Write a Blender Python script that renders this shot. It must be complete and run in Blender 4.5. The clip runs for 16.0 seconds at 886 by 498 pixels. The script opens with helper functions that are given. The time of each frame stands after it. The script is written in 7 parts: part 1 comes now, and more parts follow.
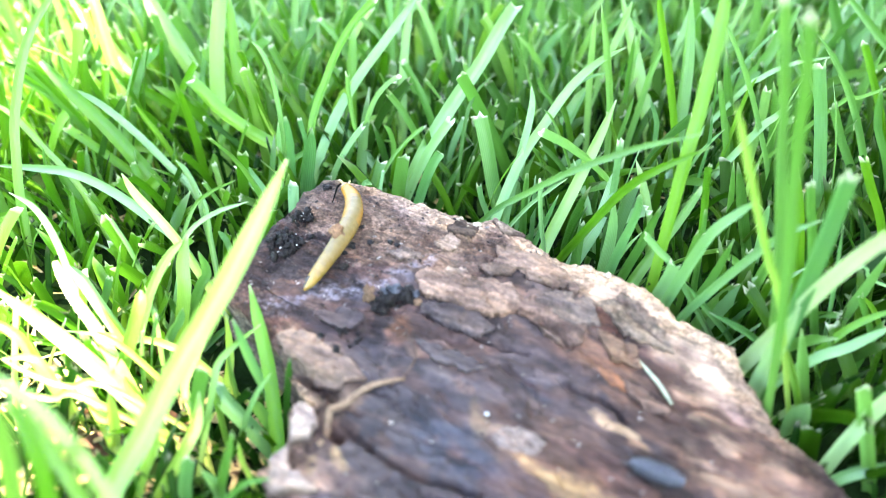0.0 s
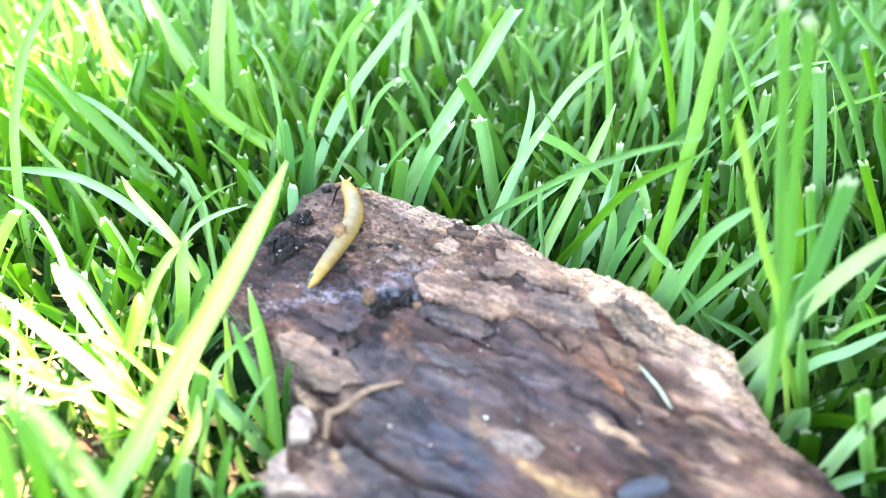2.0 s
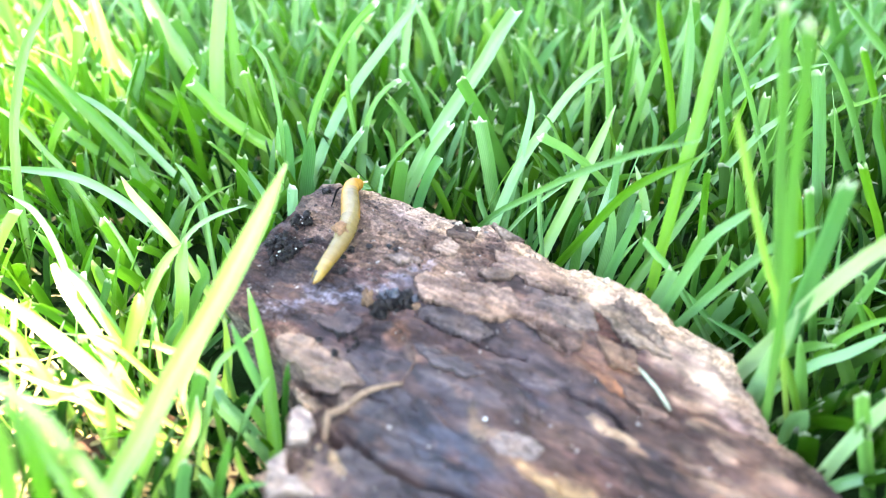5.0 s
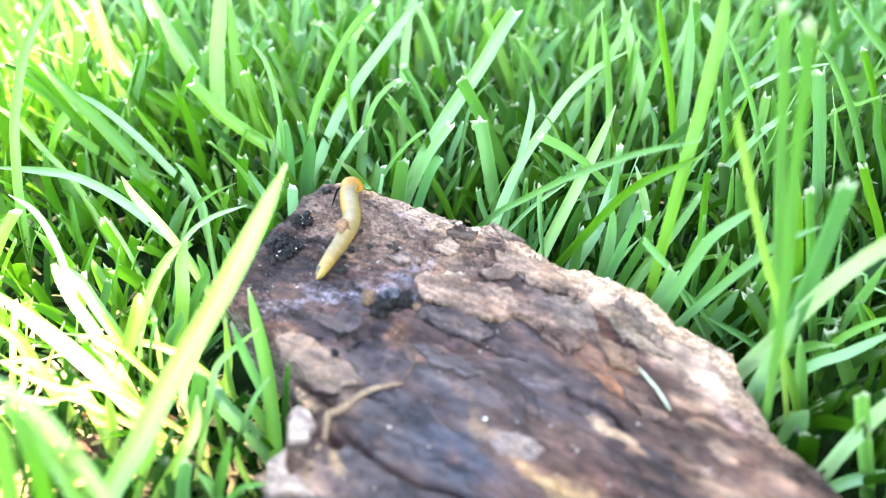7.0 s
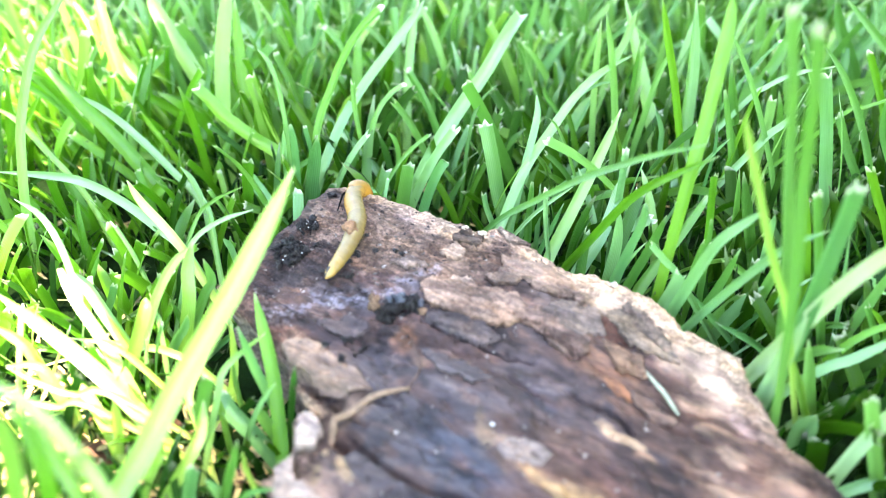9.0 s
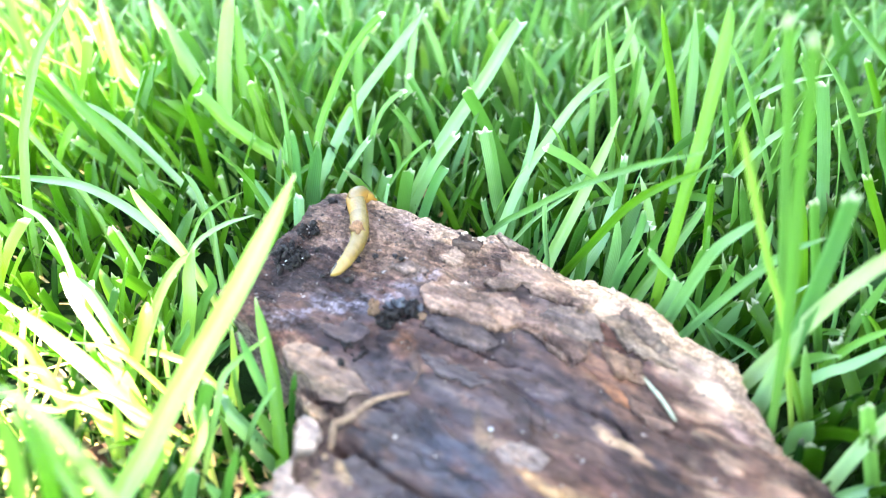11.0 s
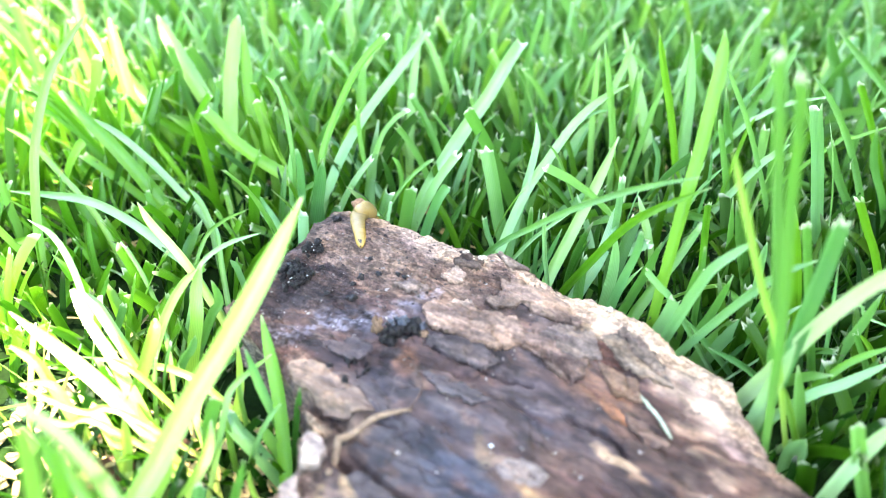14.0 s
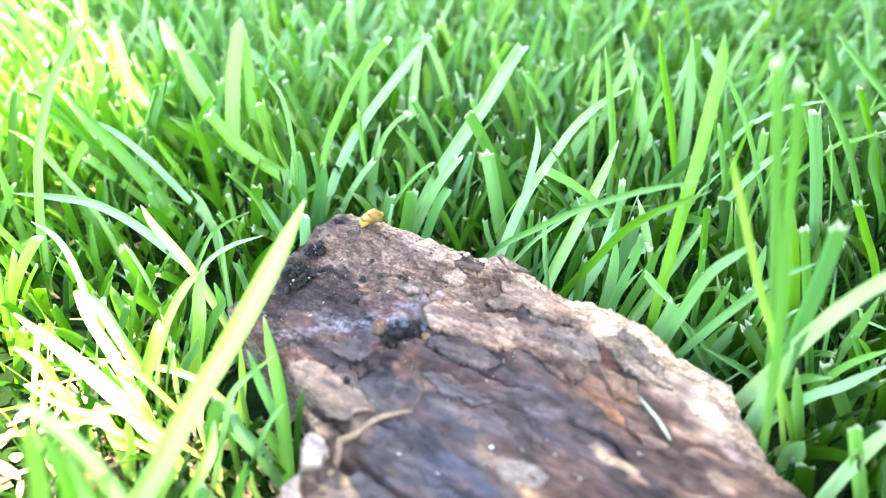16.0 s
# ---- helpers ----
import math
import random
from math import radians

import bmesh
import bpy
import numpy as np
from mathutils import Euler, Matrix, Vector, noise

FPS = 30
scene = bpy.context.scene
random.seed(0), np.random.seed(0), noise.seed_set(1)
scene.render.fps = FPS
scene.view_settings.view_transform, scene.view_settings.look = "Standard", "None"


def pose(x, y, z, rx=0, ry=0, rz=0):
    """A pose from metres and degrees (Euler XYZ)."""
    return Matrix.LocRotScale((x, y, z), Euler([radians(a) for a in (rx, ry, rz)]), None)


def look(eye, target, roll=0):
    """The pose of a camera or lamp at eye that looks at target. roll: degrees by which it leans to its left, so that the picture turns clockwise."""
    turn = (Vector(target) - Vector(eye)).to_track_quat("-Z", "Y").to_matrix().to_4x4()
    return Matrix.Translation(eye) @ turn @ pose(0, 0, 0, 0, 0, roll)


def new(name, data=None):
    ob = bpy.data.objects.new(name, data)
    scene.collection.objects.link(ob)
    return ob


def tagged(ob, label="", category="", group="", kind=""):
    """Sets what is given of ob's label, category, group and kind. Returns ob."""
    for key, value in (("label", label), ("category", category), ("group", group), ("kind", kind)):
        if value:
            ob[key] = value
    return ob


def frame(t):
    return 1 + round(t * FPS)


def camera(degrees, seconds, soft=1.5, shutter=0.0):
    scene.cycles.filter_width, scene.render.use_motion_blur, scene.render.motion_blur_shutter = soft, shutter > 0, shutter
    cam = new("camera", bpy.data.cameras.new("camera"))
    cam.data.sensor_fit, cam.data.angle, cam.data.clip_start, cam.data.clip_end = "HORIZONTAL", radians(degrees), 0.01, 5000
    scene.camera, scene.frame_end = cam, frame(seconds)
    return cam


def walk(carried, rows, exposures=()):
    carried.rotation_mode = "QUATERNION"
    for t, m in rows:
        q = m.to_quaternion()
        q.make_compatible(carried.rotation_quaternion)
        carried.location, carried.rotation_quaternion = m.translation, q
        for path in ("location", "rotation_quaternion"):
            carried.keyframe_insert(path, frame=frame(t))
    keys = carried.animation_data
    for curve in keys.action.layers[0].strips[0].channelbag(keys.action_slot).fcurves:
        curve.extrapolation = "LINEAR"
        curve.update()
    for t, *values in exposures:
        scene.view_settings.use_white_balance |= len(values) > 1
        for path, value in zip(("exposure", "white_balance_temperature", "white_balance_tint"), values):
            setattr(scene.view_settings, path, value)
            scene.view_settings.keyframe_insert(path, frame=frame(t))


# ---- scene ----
cam = camera(65, 16.0, soft=0.5)
cam.data.dof.use_dof, cam.data.dof.focus_distance, cam.data.dof.aperture_fstop = True, 0.150, 11.2

walk(cam, [
    (0, pose(-0.00008, -0.00012, 0.11495, 54.783, 0.099, -0.048)),
    (0.5, pose(-0.00031, -0.00003, 0.11524, 54.911, 0.159, -0.028)),
    (1, pose(-0.00014, -0.00003, 0.11542, 55.000, 0.188, 0.011)),
    (1.5, pose(-0.00003, 0.00003, 0.11518, 55.041, 0.084, 0.030)),
    (2, pose(0.00000, 0.00000, 0.11500, 55.000, 0.000, 0.000)),
    (2.5, pose(-0.00003, 0.00010, 0.11511, 54.904, -0.038, -0.032)),
    (3, pose(-0.00010, 0.00009, 0.11514, 54.965, -0.033, -0.005)),
    (3.5, pose(-0.00006, 0.00001, 0.11516, 55.024, 0.005, 0.016)),
    (4, pose(-0.00011, -0.00002, 0.11518, 55.049, -0.094, 0.041)),
    (6.5, pose(-0.00001, 0.00007, 0.11509, 55.036, -0.197, 0.037)),
    (7, pose(-0.00003, -0.00001, 0.11521, 55.021, -0.154, 0.062)),
    (7.5, pose(-0.00037, 0.00005, 0.11552, 55.075, -0.126, 0.078)),
    (8, pose(-0.00065, 0.00014, 0.11581, 55.208, 0.045, 0.103)),
    (8.5, pose(-0.00063, 0.00013, 0.11564, 55.311, 0.017, 0.166)),
    (9, pose(-0.00066, 0.00034, 0.11526, 55.273, 0.025, 0.214)),
    (11.5, pose(-0.00051, -0.00035, 0.11626, 55.688, -0.151, 0.361)),
    (12, pose(-0.00072, -0.00028, 0.11661, 55.750, -0.121, 0.362)),
    (12.5, pose(-0.00120, -0.00072, 0.11739, 56.165, -0.063, 0.459)),
    (13, pose(-0.00113, -0.00131, 0.11835, 56.296, -0.262, 0.452)),
    (13.5, pose(-0.00120, -0.00139, 0.11864, 56.323, -0.279, 0.485)),
    (14, pose(-0.00103, -0.00187, 0.11898, 56.479, -0.454, 0.495)),
    (14.5, pose(-0.00132, -0.00207, 0.11953, 56.617, -0.418, 0.485)),
    (15, pose(-0.00138, -0.00230, 0.11980, 56.728, -0.387, 0.529)),
    (15.5, pose(-0.00155, -0.00253, 0.11986, 56.640, -0.367, 0.695)),
    (16, pose(-0.00118, -0.00257, 0.11971, 56.597, -0.519, 0.563)),
], exposures=[(0, 4.18, 7100, 10), (9, 4.22, 7100, 10), (13, 4.28, 7100, 10), (16, 4.30, 7100, 10)])

# ---- sky and sun: open shade beside a sunlit strip of lawn ----
SUN_HEIGHT, SUN_TURN = 70.0, 92.0   # degrees above the horizon; clockwise from +y
world = bpy.data.worlds.new("sky")
scene.world = world
world.use_nodes = True
wn = world.node_tree.nodes
sky = wn.new("ShaderNodeTexSky")
sky.sky_type, sky.sun_disc = "NISHITA", False
sky.sun_elevation, sky.sun_rotation = radians(SUN_HEIGHT), radians(SUN_TURN)
wn["Background"].inputs["Strength"].default_value = 0.145
world.node_tree.links.new(sky.outputs[0], wn["Background"].inputs["Color"])
sun_way = Vector((math.sin(radians(SUN_TURN)) * math.cos(radians(SUN_HEIGHT)),
                  math.cos(radians(SUN_TURN)) * math.cos(radians(SUN_HEIGHT)), math.sin(radians(SUN_HEIGHT))))
sun = new("sun", bpy.data.lights.new("sun", "SUN"))
sun.data.energy, sun.data.angle, sun.data.color = 5.0, radians(0.5), (1.0, 0.93, 0.78)
sun.matrix_world = look(sun_way * 8, (0, 0, 0))


# ---- materials ----
def material(name):
    m = bpy.data.materials.new(name)
    m.use_nodes = True
    t = m.node_tree
    return m, t, t.nodes["Principled BSDF"], t.nodes["Material Output"]


def node(t, kind, links=(), **values):
    n = t.nodes.new("ShaderNode" + kind)
    for k, v in values.items():
        if k in n.inputs:
            n.inputs[k].default_value = v
    for k, s in links:
        t.links.new(s, n.inputs[k])
    return n


def mix(t, fac, a, b, blend="MIX"):
    n = t.nodes.new("ShaderNodeMix")
    n.data_type, n.blend_type = "RGBA", blend
    for i, v in ((0, fac), (6, a), (7, b)):
        if isinstance(v, bpy.types.NodeSocket):
            t.links.new(v, n.inputs[i])
        else:
            n.inputs[i].default_value = (*v, 1) if isinstance(v, tuple) else v
    return n.outputs[2]


def ramp(t, fac, *stops):
    n = t.nodes.new("ShaderNodeValToRGB")
    e = n.color_ramp.elements
    while len(e) < len(stops):
        e.new(0.5)
    for s, (p, c) in zip(e, stops):
        s.position, s.color = p, (*c, 1) if isinstance(c, tuple) else (c, c, c, 1)
    t.links.new(fac, n.inputs[0])
    return n.outputs[0]


def bumped(t, bsdf, height, strength, distance):
    b = node(t, "Bump", [("Height", height)], Strength=strength, Distance=distance)
    t.links.new(b.outputs[0], bsdf.inputs["Normal"])


def grass_material(name, per_island):
    """Leaf blades: fine parallel veins, paler midrib and base, dry pale cut ends, light passing through."""
    m, t, p, out = material(name)
    geo = node(t, "NewGeometry")
    rnd = geo.outputs["Random Per Island"] if per_island else node(t, "ObjectInfo").outputs["Random"]
    uv = node(t, "UVMap").outputs[0]
    sep = node(t, "SeparateXYZ", [("Vector", uv)])
    u, v = sep.outputs[0], sep.outputs[1]
    tone = node(t, "Attribute")
    tone.attribute_name = "tone"
    tint = tone.outputs["Color"]
    dry = tone.outputs["Alpha"]
    col = ramp(t, rnd, (0.0, (0.042, 0.122, 0.024)), (0.35, (0.076, 0.185, 0.040)), (0.7, (0.118, 0.242, 0.055)), (1.0, (0.158, 0.27, 0.082)))
    wave = node(t, "Math", [(0, u)])
    wave.operation = "MULTIPLY"
    wave.inputs[1].default_value = 50.0
    vein = node(t, "Math", [(0, wave.outputs[0])])
    vein.operation = "SINE"
    veins = node(t, "MapRange", [("Value", vein.outputs[0])])
    veins.inputs["From Min"].default_value = -1.0
    veins.inputs["To Max"].default_value = 0.28
    col = mix(t, veins.outputs[0], col, (0.17, 0.31, 0.10))
    obj = node(t, "TexCoord").outputs["Object"]
    blotch = node(t, "TexNoise", [("Vector", obj)], Scale=90.0, Detail=3.0)
    col = mix(t, ramp(t, blotch.outputs["Fac"], (0.38, 0.0), (0.72, 0.45)), col, (0.10, 0.24, 0.03))
    base = ramp(t, v, (0.0, 0.8), (0.15, 0.0))
    col = mix(t, base, col, (0.15, 0.20, 0.07))
    col = mix(t, 1.0, col, tint, "MULTIPLY")
    col = mix(t, dry, col, (0.78, 0.72, 0.56))
    t.links.new(col, p.inputs["Base Color"])
    fine = node(t, "TexNoise", [("Vector", obj)], Scale=1500.0, Detail=2.0)
    t.links.new(ramp(t, fine.outputs["Fac"], (0.3, 0.28), (0.7, 0.46)), p.inputs["Roughness"])
    bumped(t, p, vein.outputs[0], 0.25, 0.0001)
    green = node(t, "SeparateColor", [("Color", tint)])
    dull = node(t, "Math", [(0, green.outputs[1])])   # darker tints, which paint the gap shade, get less gloss
    dull.operation, dull.use_clamp = "MULTIPLY", True
    dull.inputs[1].default_value = 0.5
    t.links.new(dull.outputs[0], p.inputs["Specular IOR Level"])
    through_col = mix(t, 1.0, col, (1.12, 1.28, 0.65), "MULTIPLY")
    tr = node(t, "BsdfTranslucent", [("Color", through_col)])
    ms = node(t, "MixShader", [(1, p.outputs[0]), (2, tr.outputs[0])], Fac=0.28)
    t.links.new(ms.outputs[0], out.inputs["Surface"])
    return m


GRASS = grass_material("grass_blade", False)
LAWN = grass_material("lawn_grass", True)


def bark_material(name, wet=0.5):
    """Weathered inner bark: stains in the mesh; fibre streaks, pores, scaly pits and damp gloss in the nodes."""
    m, t, p, out = material(name)
    a = node(t, "Attribute")
    a.attribute_name = "tone"
    obj = node(t, "TexCoord").outputs["Object"]
    mp = node(t, "Mapping", [("Vector", obj)])
    mp.inputs["Scale"].default_value = (0.35, 1.0, 1.0)
    fibre = node(t, "TexNoise", [("Vector", mp.outputs[0])], Scale=900.0, Detail=6.0, Roughness=0.7)
    grain = node(t, "TexNoise", [("Vector", obj)], Scale=1500.0, Detail=5.0, Roughness=0.75)
    mott = node(t, "TexNoise", [("Vector", mp.outputs[0])], Scale=300.0, Detail=5.0, Roughness=0.65)
    warp = mix(t, 0.0012, obj, grain.outputs["Color"], "ADD")
    scale = node(t, "TexVoronoi", [("Vector", warp)], Scale=420.0)
    scale.feature = "DISTANCE_TO_EDGE"
    coarse = a.outputs["Alpha"]   # 1 where the surface is crumbling, low where it is worn smooth
    plain = mix(t, 1.0, a.outputs["Color"], ramp(t, mott.outputs["Fac"], (0.38, (0.70, 0.67, 0.70)), (0.5, (1, 1, 1)), (0.62, (1.35, 1.26, 1.15))), "MULTIPLY")
    plain = mix(t, 1.0, plain, ramp(t, fibre.outputs["Fac"], (0.40, 0.80), (0.5, 1.0), (0.60, 1.2)), "MULTIPLY")
    flecked = mix(t, 1.0, plain, ramp(t, fibre.outputs["Fac"], (0.40, 0.72), (0.5, 0.97), (0.60, 1.25)), "MULTIPLY")
    flecked = mix(t, 1.0, flecked, ramp(t, grain.outputs["Fac"], (0.40, 0.62), (0.5, 0.98), (0.61, 1.5)), "MULTIPLY")
    col = mix(t, coarse, plain, flecked)
    t.links.new(col, p.inputs["Base Color"])
    t.links.new(ramp(t, mott.outputs["Fac"], (0.35, wet), (0.62, min(0.95, wet + 0.35))), p.inputs["Roughness"])
    h1 = node(t, "Math", [(0, fibre.outputs["Fac"]), (1, grain.outputs["Fac"])])
    h1.operation = "ADD"
    h2 = node(t, "Math", [(0, ramp(t, scale.outputs["Distance"], (0.0, 0.0), (0.12, 0.14))), (1, h1.outputs[0])])
    h2.operation = "ADD"
    h3 = node(t, "Math", [(0, h2.outputs[0]), (1, coarse)])
    h3.operation = "MULTIPLY"
    bumped(t, p, h3.outputs[0], 1.0, 0.0010)
    p.inputs["Specular IOR Level"].default_value = 0.14
    t.links.new(p.outputs[0], out.inputs["Surface"])
    return m


BARK = bark_material("bark", 0.45)


def speckled(name, dark, light, scale, rough, bump=0.5, spec=0.15):
    m, t, p, out = material(name)
    obj = node(t, "TexCoord").outputs["Object"]
    a = node(t, "TexNoise", [("Vector", obj)], Scale=scale, Detail=6.0, Roughness=0.7)
    b = node(t, "TexNoise", [("Vector", obj)], Scale=scale * 6, Detail=3.0)
    col = mix(t, 1.0, ramp(t, a.outputs["Fac"], (0.3, dark), (0.7, light)), ramp(t, b.outputs["Fac"], (0.3, 0.65), (0.7, 1.35)), "MULTIPLY")
    t.links.new(col, p.inputs["Base Color"])
    p.inputs["Roughness"].default_value = rough
    p.inputs["Specular IOR Level"].default_value = spec
    bumped(t, p, a.outputs["Fac"], bump, 0.25 / scale)
    return m


def ground_material():
    """Near-black soil, shade painted in where grass is thin; farther off closed lawn green."""
    m, t, p, out = material("soil")
    obj = node(t, "TexCoord").outputs["Object"]
    a = node(t, "TexNoise", [("Vector", obj)], Scale=180.0, Detail=6.0, Roughness=0.7)
    g = node(t, "TexNoise", [("Vector", obj)], Scale=60.0, Detail=8.0, Roughness=0.75)
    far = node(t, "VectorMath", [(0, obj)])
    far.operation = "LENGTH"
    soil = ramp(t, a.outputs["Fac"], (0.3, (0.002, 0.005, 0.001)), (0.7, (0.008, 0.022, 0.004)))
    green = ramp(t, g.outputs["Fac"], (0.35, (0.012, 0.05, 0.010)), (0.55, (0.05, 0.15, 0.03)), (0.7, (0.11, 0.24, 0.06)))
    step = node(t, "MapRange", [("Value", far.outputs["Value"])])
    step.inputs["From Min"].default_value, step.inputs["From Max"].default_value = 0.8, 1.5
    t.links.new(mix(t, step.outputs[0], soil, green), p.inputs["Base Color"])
    p.inputs["Roughness"].default_value, p.inputs["Specular IOR Level"].default_value = 0.95, 0.05
    bumped(t, p, a.outputs["Fac"], 0.8, 0.0015)
    return m


SOIL = ground_material()
FRASS = speckled("dark_frass", (0.002, 0.0015, 0.0014), (0.022, 0.016, 0.013), 1600.0, 0.5, 1.0, 0.25)
SLIMED = speckled("slimed_dirt", (0.008, 0.008, 0.010), (0.07, 0.072, 0.082), 1300.0, 0.45, 1.0, 0.3)
TWIG = speckled("black_root", (0.002, 0.0015, 0.001), (0.008, 0.006, 0.005), 1600.0, 0.7, 0.5, 0.05)
CORK = speckled("tan_cork", (0.07, 0.038, 0.02), (0.19, 0.115, 0.07), 1500.0, 0.8)
SPLINTER = speckled("torn_wood", (0.26, 0.20, 0.13), (0.52, 0.44, 0.33), 1400.0, 0.8)
STALK = speckled("dry_stalk", (0.09, 0.055, 0.035), (0.22, 0.145, 0.09), 1200.0, 0.7)
ROOT = speckled("brown_root", (0.03, 0.018, 0.014), (0.10, 0.062, 0.045), 1200.0, 0.7)
CLIPPING = speckled("pale_clipping", (0.13, 0.135, 0.09), (0.32, 0.335, 0.23), 900.0, 0.5)
STRAW = speckled("dry_straw", (0.16, 0.11, 0.04), (0.36, 0.27, 0.12), 500.0, 0.7)
LEAF = speckled("dead_leaf", (0.02, 0.009, 0.004), (0.075, 0.032, 0.013), 400.0, 0.6)
BLOCKER = speckled("blocker_plaster", (0.42, 0.40, 0.37), (0.56, 0.54, 0.50), 6.0, 0.9)
SHELL = speckled("woodlouse_shell", (0.018, 0.018, 0.024), (0.060, 0.060, 0.072), 1500.0, 0.4, 0.5, 0.45)


def chip_material():
    m, t, p, out = material("bark_chips")
    rnd = node(t, "NewGeometry").outputs["Random Per Island"]
    fine = node(t, "TexNoise", [("Vector", node(t, "TexCoord").outputs["Object"])], Scale=2400.0, Detail=4.0)
    col = ramp(t, rnd, (0.0, (0.032, 0.024, 0.022)), (0.5, (0.060, 0.046, 0.040)), (0.8, (0.14, 0.115, 0.10)), (1.0, (0.27, 0.23, 0.20)))
    t.links.new(mix(t, 1.0, col, ramp(t, fine.outputs["Fac"], (0.4, 0.6), (0.6, 1.4)), "MULTIPLY"), p.inputs["Base Color"])
    p.inputs["Roughness"].default_value, p.inputs["Specular IOR Level"].default_value = 0.8, 0.12
    return m


CHIPS = chip_material()
SPECK = bpy.data.materials.new("bright_speck")
SPECK.use_nodes = True
SPECK.node_tree.nodes["Principled BSDF"].inputs["Base Color"].default_value = (0.5, 0.49, 0.46, 1)
SPECK.node_tree.nodes["Principled BSDF"].inputs["Roughness"].default_value = 0.15


def slug_material(name):
    m, t, p, out = material(name)
    obj = node(t, "TexCoord").outputs["Object"]
    a = node(t, "Attribute")
    a.attribute_name = "tone"
    shift = node(t, "VectorMath", [(0, obj), (1, node(t, "ObjectInfo").outputs["Random"])])
    obj = shift.outputs[0]
    n1 = node(t, "TexNoise", [("Vector", obj)], Scale=330.0, Detail=4.0)
    n2 = node(t, "TexNoise", [("Vector", obj)], Scale=3200.0, Detail=2.0)
    col = mix(t, 1.0, a.outputs["Color"], ramp(t, n1.outputs["Fac"], (0.36, (0.88, 0.85, 0.78)), (0.50, (0.98, 0.97, 0.94)), (0.64, (1.06, 1.05, 1.0))), "MULTIPLY")
    t.links.new(col, p.inputs["Base Color"])
    p.inputs["Roughness"].default_value = 0.2
    p.inputs["Subsurface Weight"].default_value = 0.35
    p.inputs["Subsurface Radius"].default_value = (1.0, 0.7, 0.25)
    p.inputs["Subsurface Scale"].default_value = 0.0012
    bumped(t, p, n2.outputs["Fac"], 0.7, 0.0003)
    return m


SLUG = slug_material("slug_skin")


# ---- helpers of shape ----
def lattice(x, y, seed):
    """Smooth value noise in 0..1 on a unit lattice."""
    xi, yi = np.floor(x).astype(np.int64), np.floor(y).astype(np.int64)
    fx, fy = x - xi, y - yi
    fx, fy = fx * fx * (3 - 2 * fx), fy * fy * (3 - 2 * fy)

    def h(a, b):
        n = (a * 374761393 + b * 668265263 + seed * 974711) & 0xFFFFFFFF
        n = ((n ^ (n >> 13)) * 1274126177) & 0xFFFFFFFF
        return ((n ^ (n >> 16)) & 0xFFFF) / 65535.0
    return (h(xi, yi) * (1 - fx) + h(xi + 1, yi) * fx) * (1 - fy) + (h(xi, yi + 1) * (1 - fx) + h(xi + 1, yi + 1) * fx) * fy


def rough(x, y, seed, octaves=4, gain=0.55):
    s, a, total = 0.0, 1.0, 0.0
    for k in range(octaves):
        s = s + a * lattice(x * 2 ** k + 17.3 * k, y * 2 ** k - 9.1 * k, seed + k)
        total += a
        a *= gain
    return s / total


def smooth(a, b, x):
    t = np.clip((x - a) / (b - a), 0, 1)
    return t * t * (3 - 2 * t)


def part(name, bm, mat, parent=None, label=""):
    """A bmesh as one mesh object under a thing or a part."""
    me = bpy.data.meshes.new(name)
    bm.to_mesh(me)
    bm.free()
    for f in me.polygons:
        f.use_smooth = True
    me.materials.append(mat)
    ob = new(name, me)
    if parent:
        ob.parent = parent
    if label:
        tagged(ob, label)
    return ob


def raw(name, verts, faces, mat, parent=None, uv=None, tone=None, flat=False):
    """A mesh object from arrays; uv and tone per corner point."""
    me = bpy.data.meshes.new(name)
    me.from_pydata(np.asarray(verts).tolist(), [], np.asarray(faces).tolist() if isinstance(faces, np.ndarray) else faces)
    if not flat:
        me.polygons.foreach_set("use_smooth", np.ones(len(me.polygons), dtype=bool))
    loops = np.empty(len(me.loops), dtype=np.int32)
    me.loops.foreach_get("vertex_index", loops)
    if uv is not None:
        me.uv_layers.new(name="UVMap").data.foreach_set("uv", np.asarray(uv, dtype=np.float32)[loops].ravel())
    if tone is not None:
        me.attributes.new("tone", "FLOAT_COLOR", "POINT").data.foreach_set("color", np.asarray(tone, dtype=np.float32).ravel())
    me.materials.append(mat)
    ob = new(name, me)
    if parent:
        ob.parent = parent
    return ob


GZ = 0.015   # level of the soil


def lawn_level(x, y):
    return GZ + 0.006 * (rough(np.asarray(x) * 14, np.asarray(y) * 14, 3, 3) - 0.5)


# ---- the ground and the unseen blocker added to shade it ----
def ground():
    xs = np.concatenate([-np.geomspace(60, 0.6, 14), np.linspace(-0.5, 0.5, 81), np.geomspace(0.6, 60, 14)])
    ys = np.concatenate([-np.geomspace(60, 0.4, 14), np.linspace(-0.3, 0.9, 97), np.geomspace(1.0, 60, 14)])
    X, Y = np.meshgrid(xs, ys)
    near = np.exp(-((X ** 2 + (Y - 0.2) ** 2) / 0.8))
    Z = GZ + near * (0.006 * (rough(X * 14, Y * 14, 3, 3) - 0.5))
    nx, ny = len(xs), len(ys)
    i = np.arange(nx * ny).reshape(ny, nx)
    faces = np.stack([i[:-1, :-1], i[:-1, 1:], i[1:, 1:], i[1:, :-1]], -1).reshape(-1, 4)
    tagged(raw("ground", np.stack([X, Y, Z], -1).reshape(-1, 3), faces, SOIL), "crumbly lawn soil painted dark as shade under the grass", "ground", kind="structure")


ground()

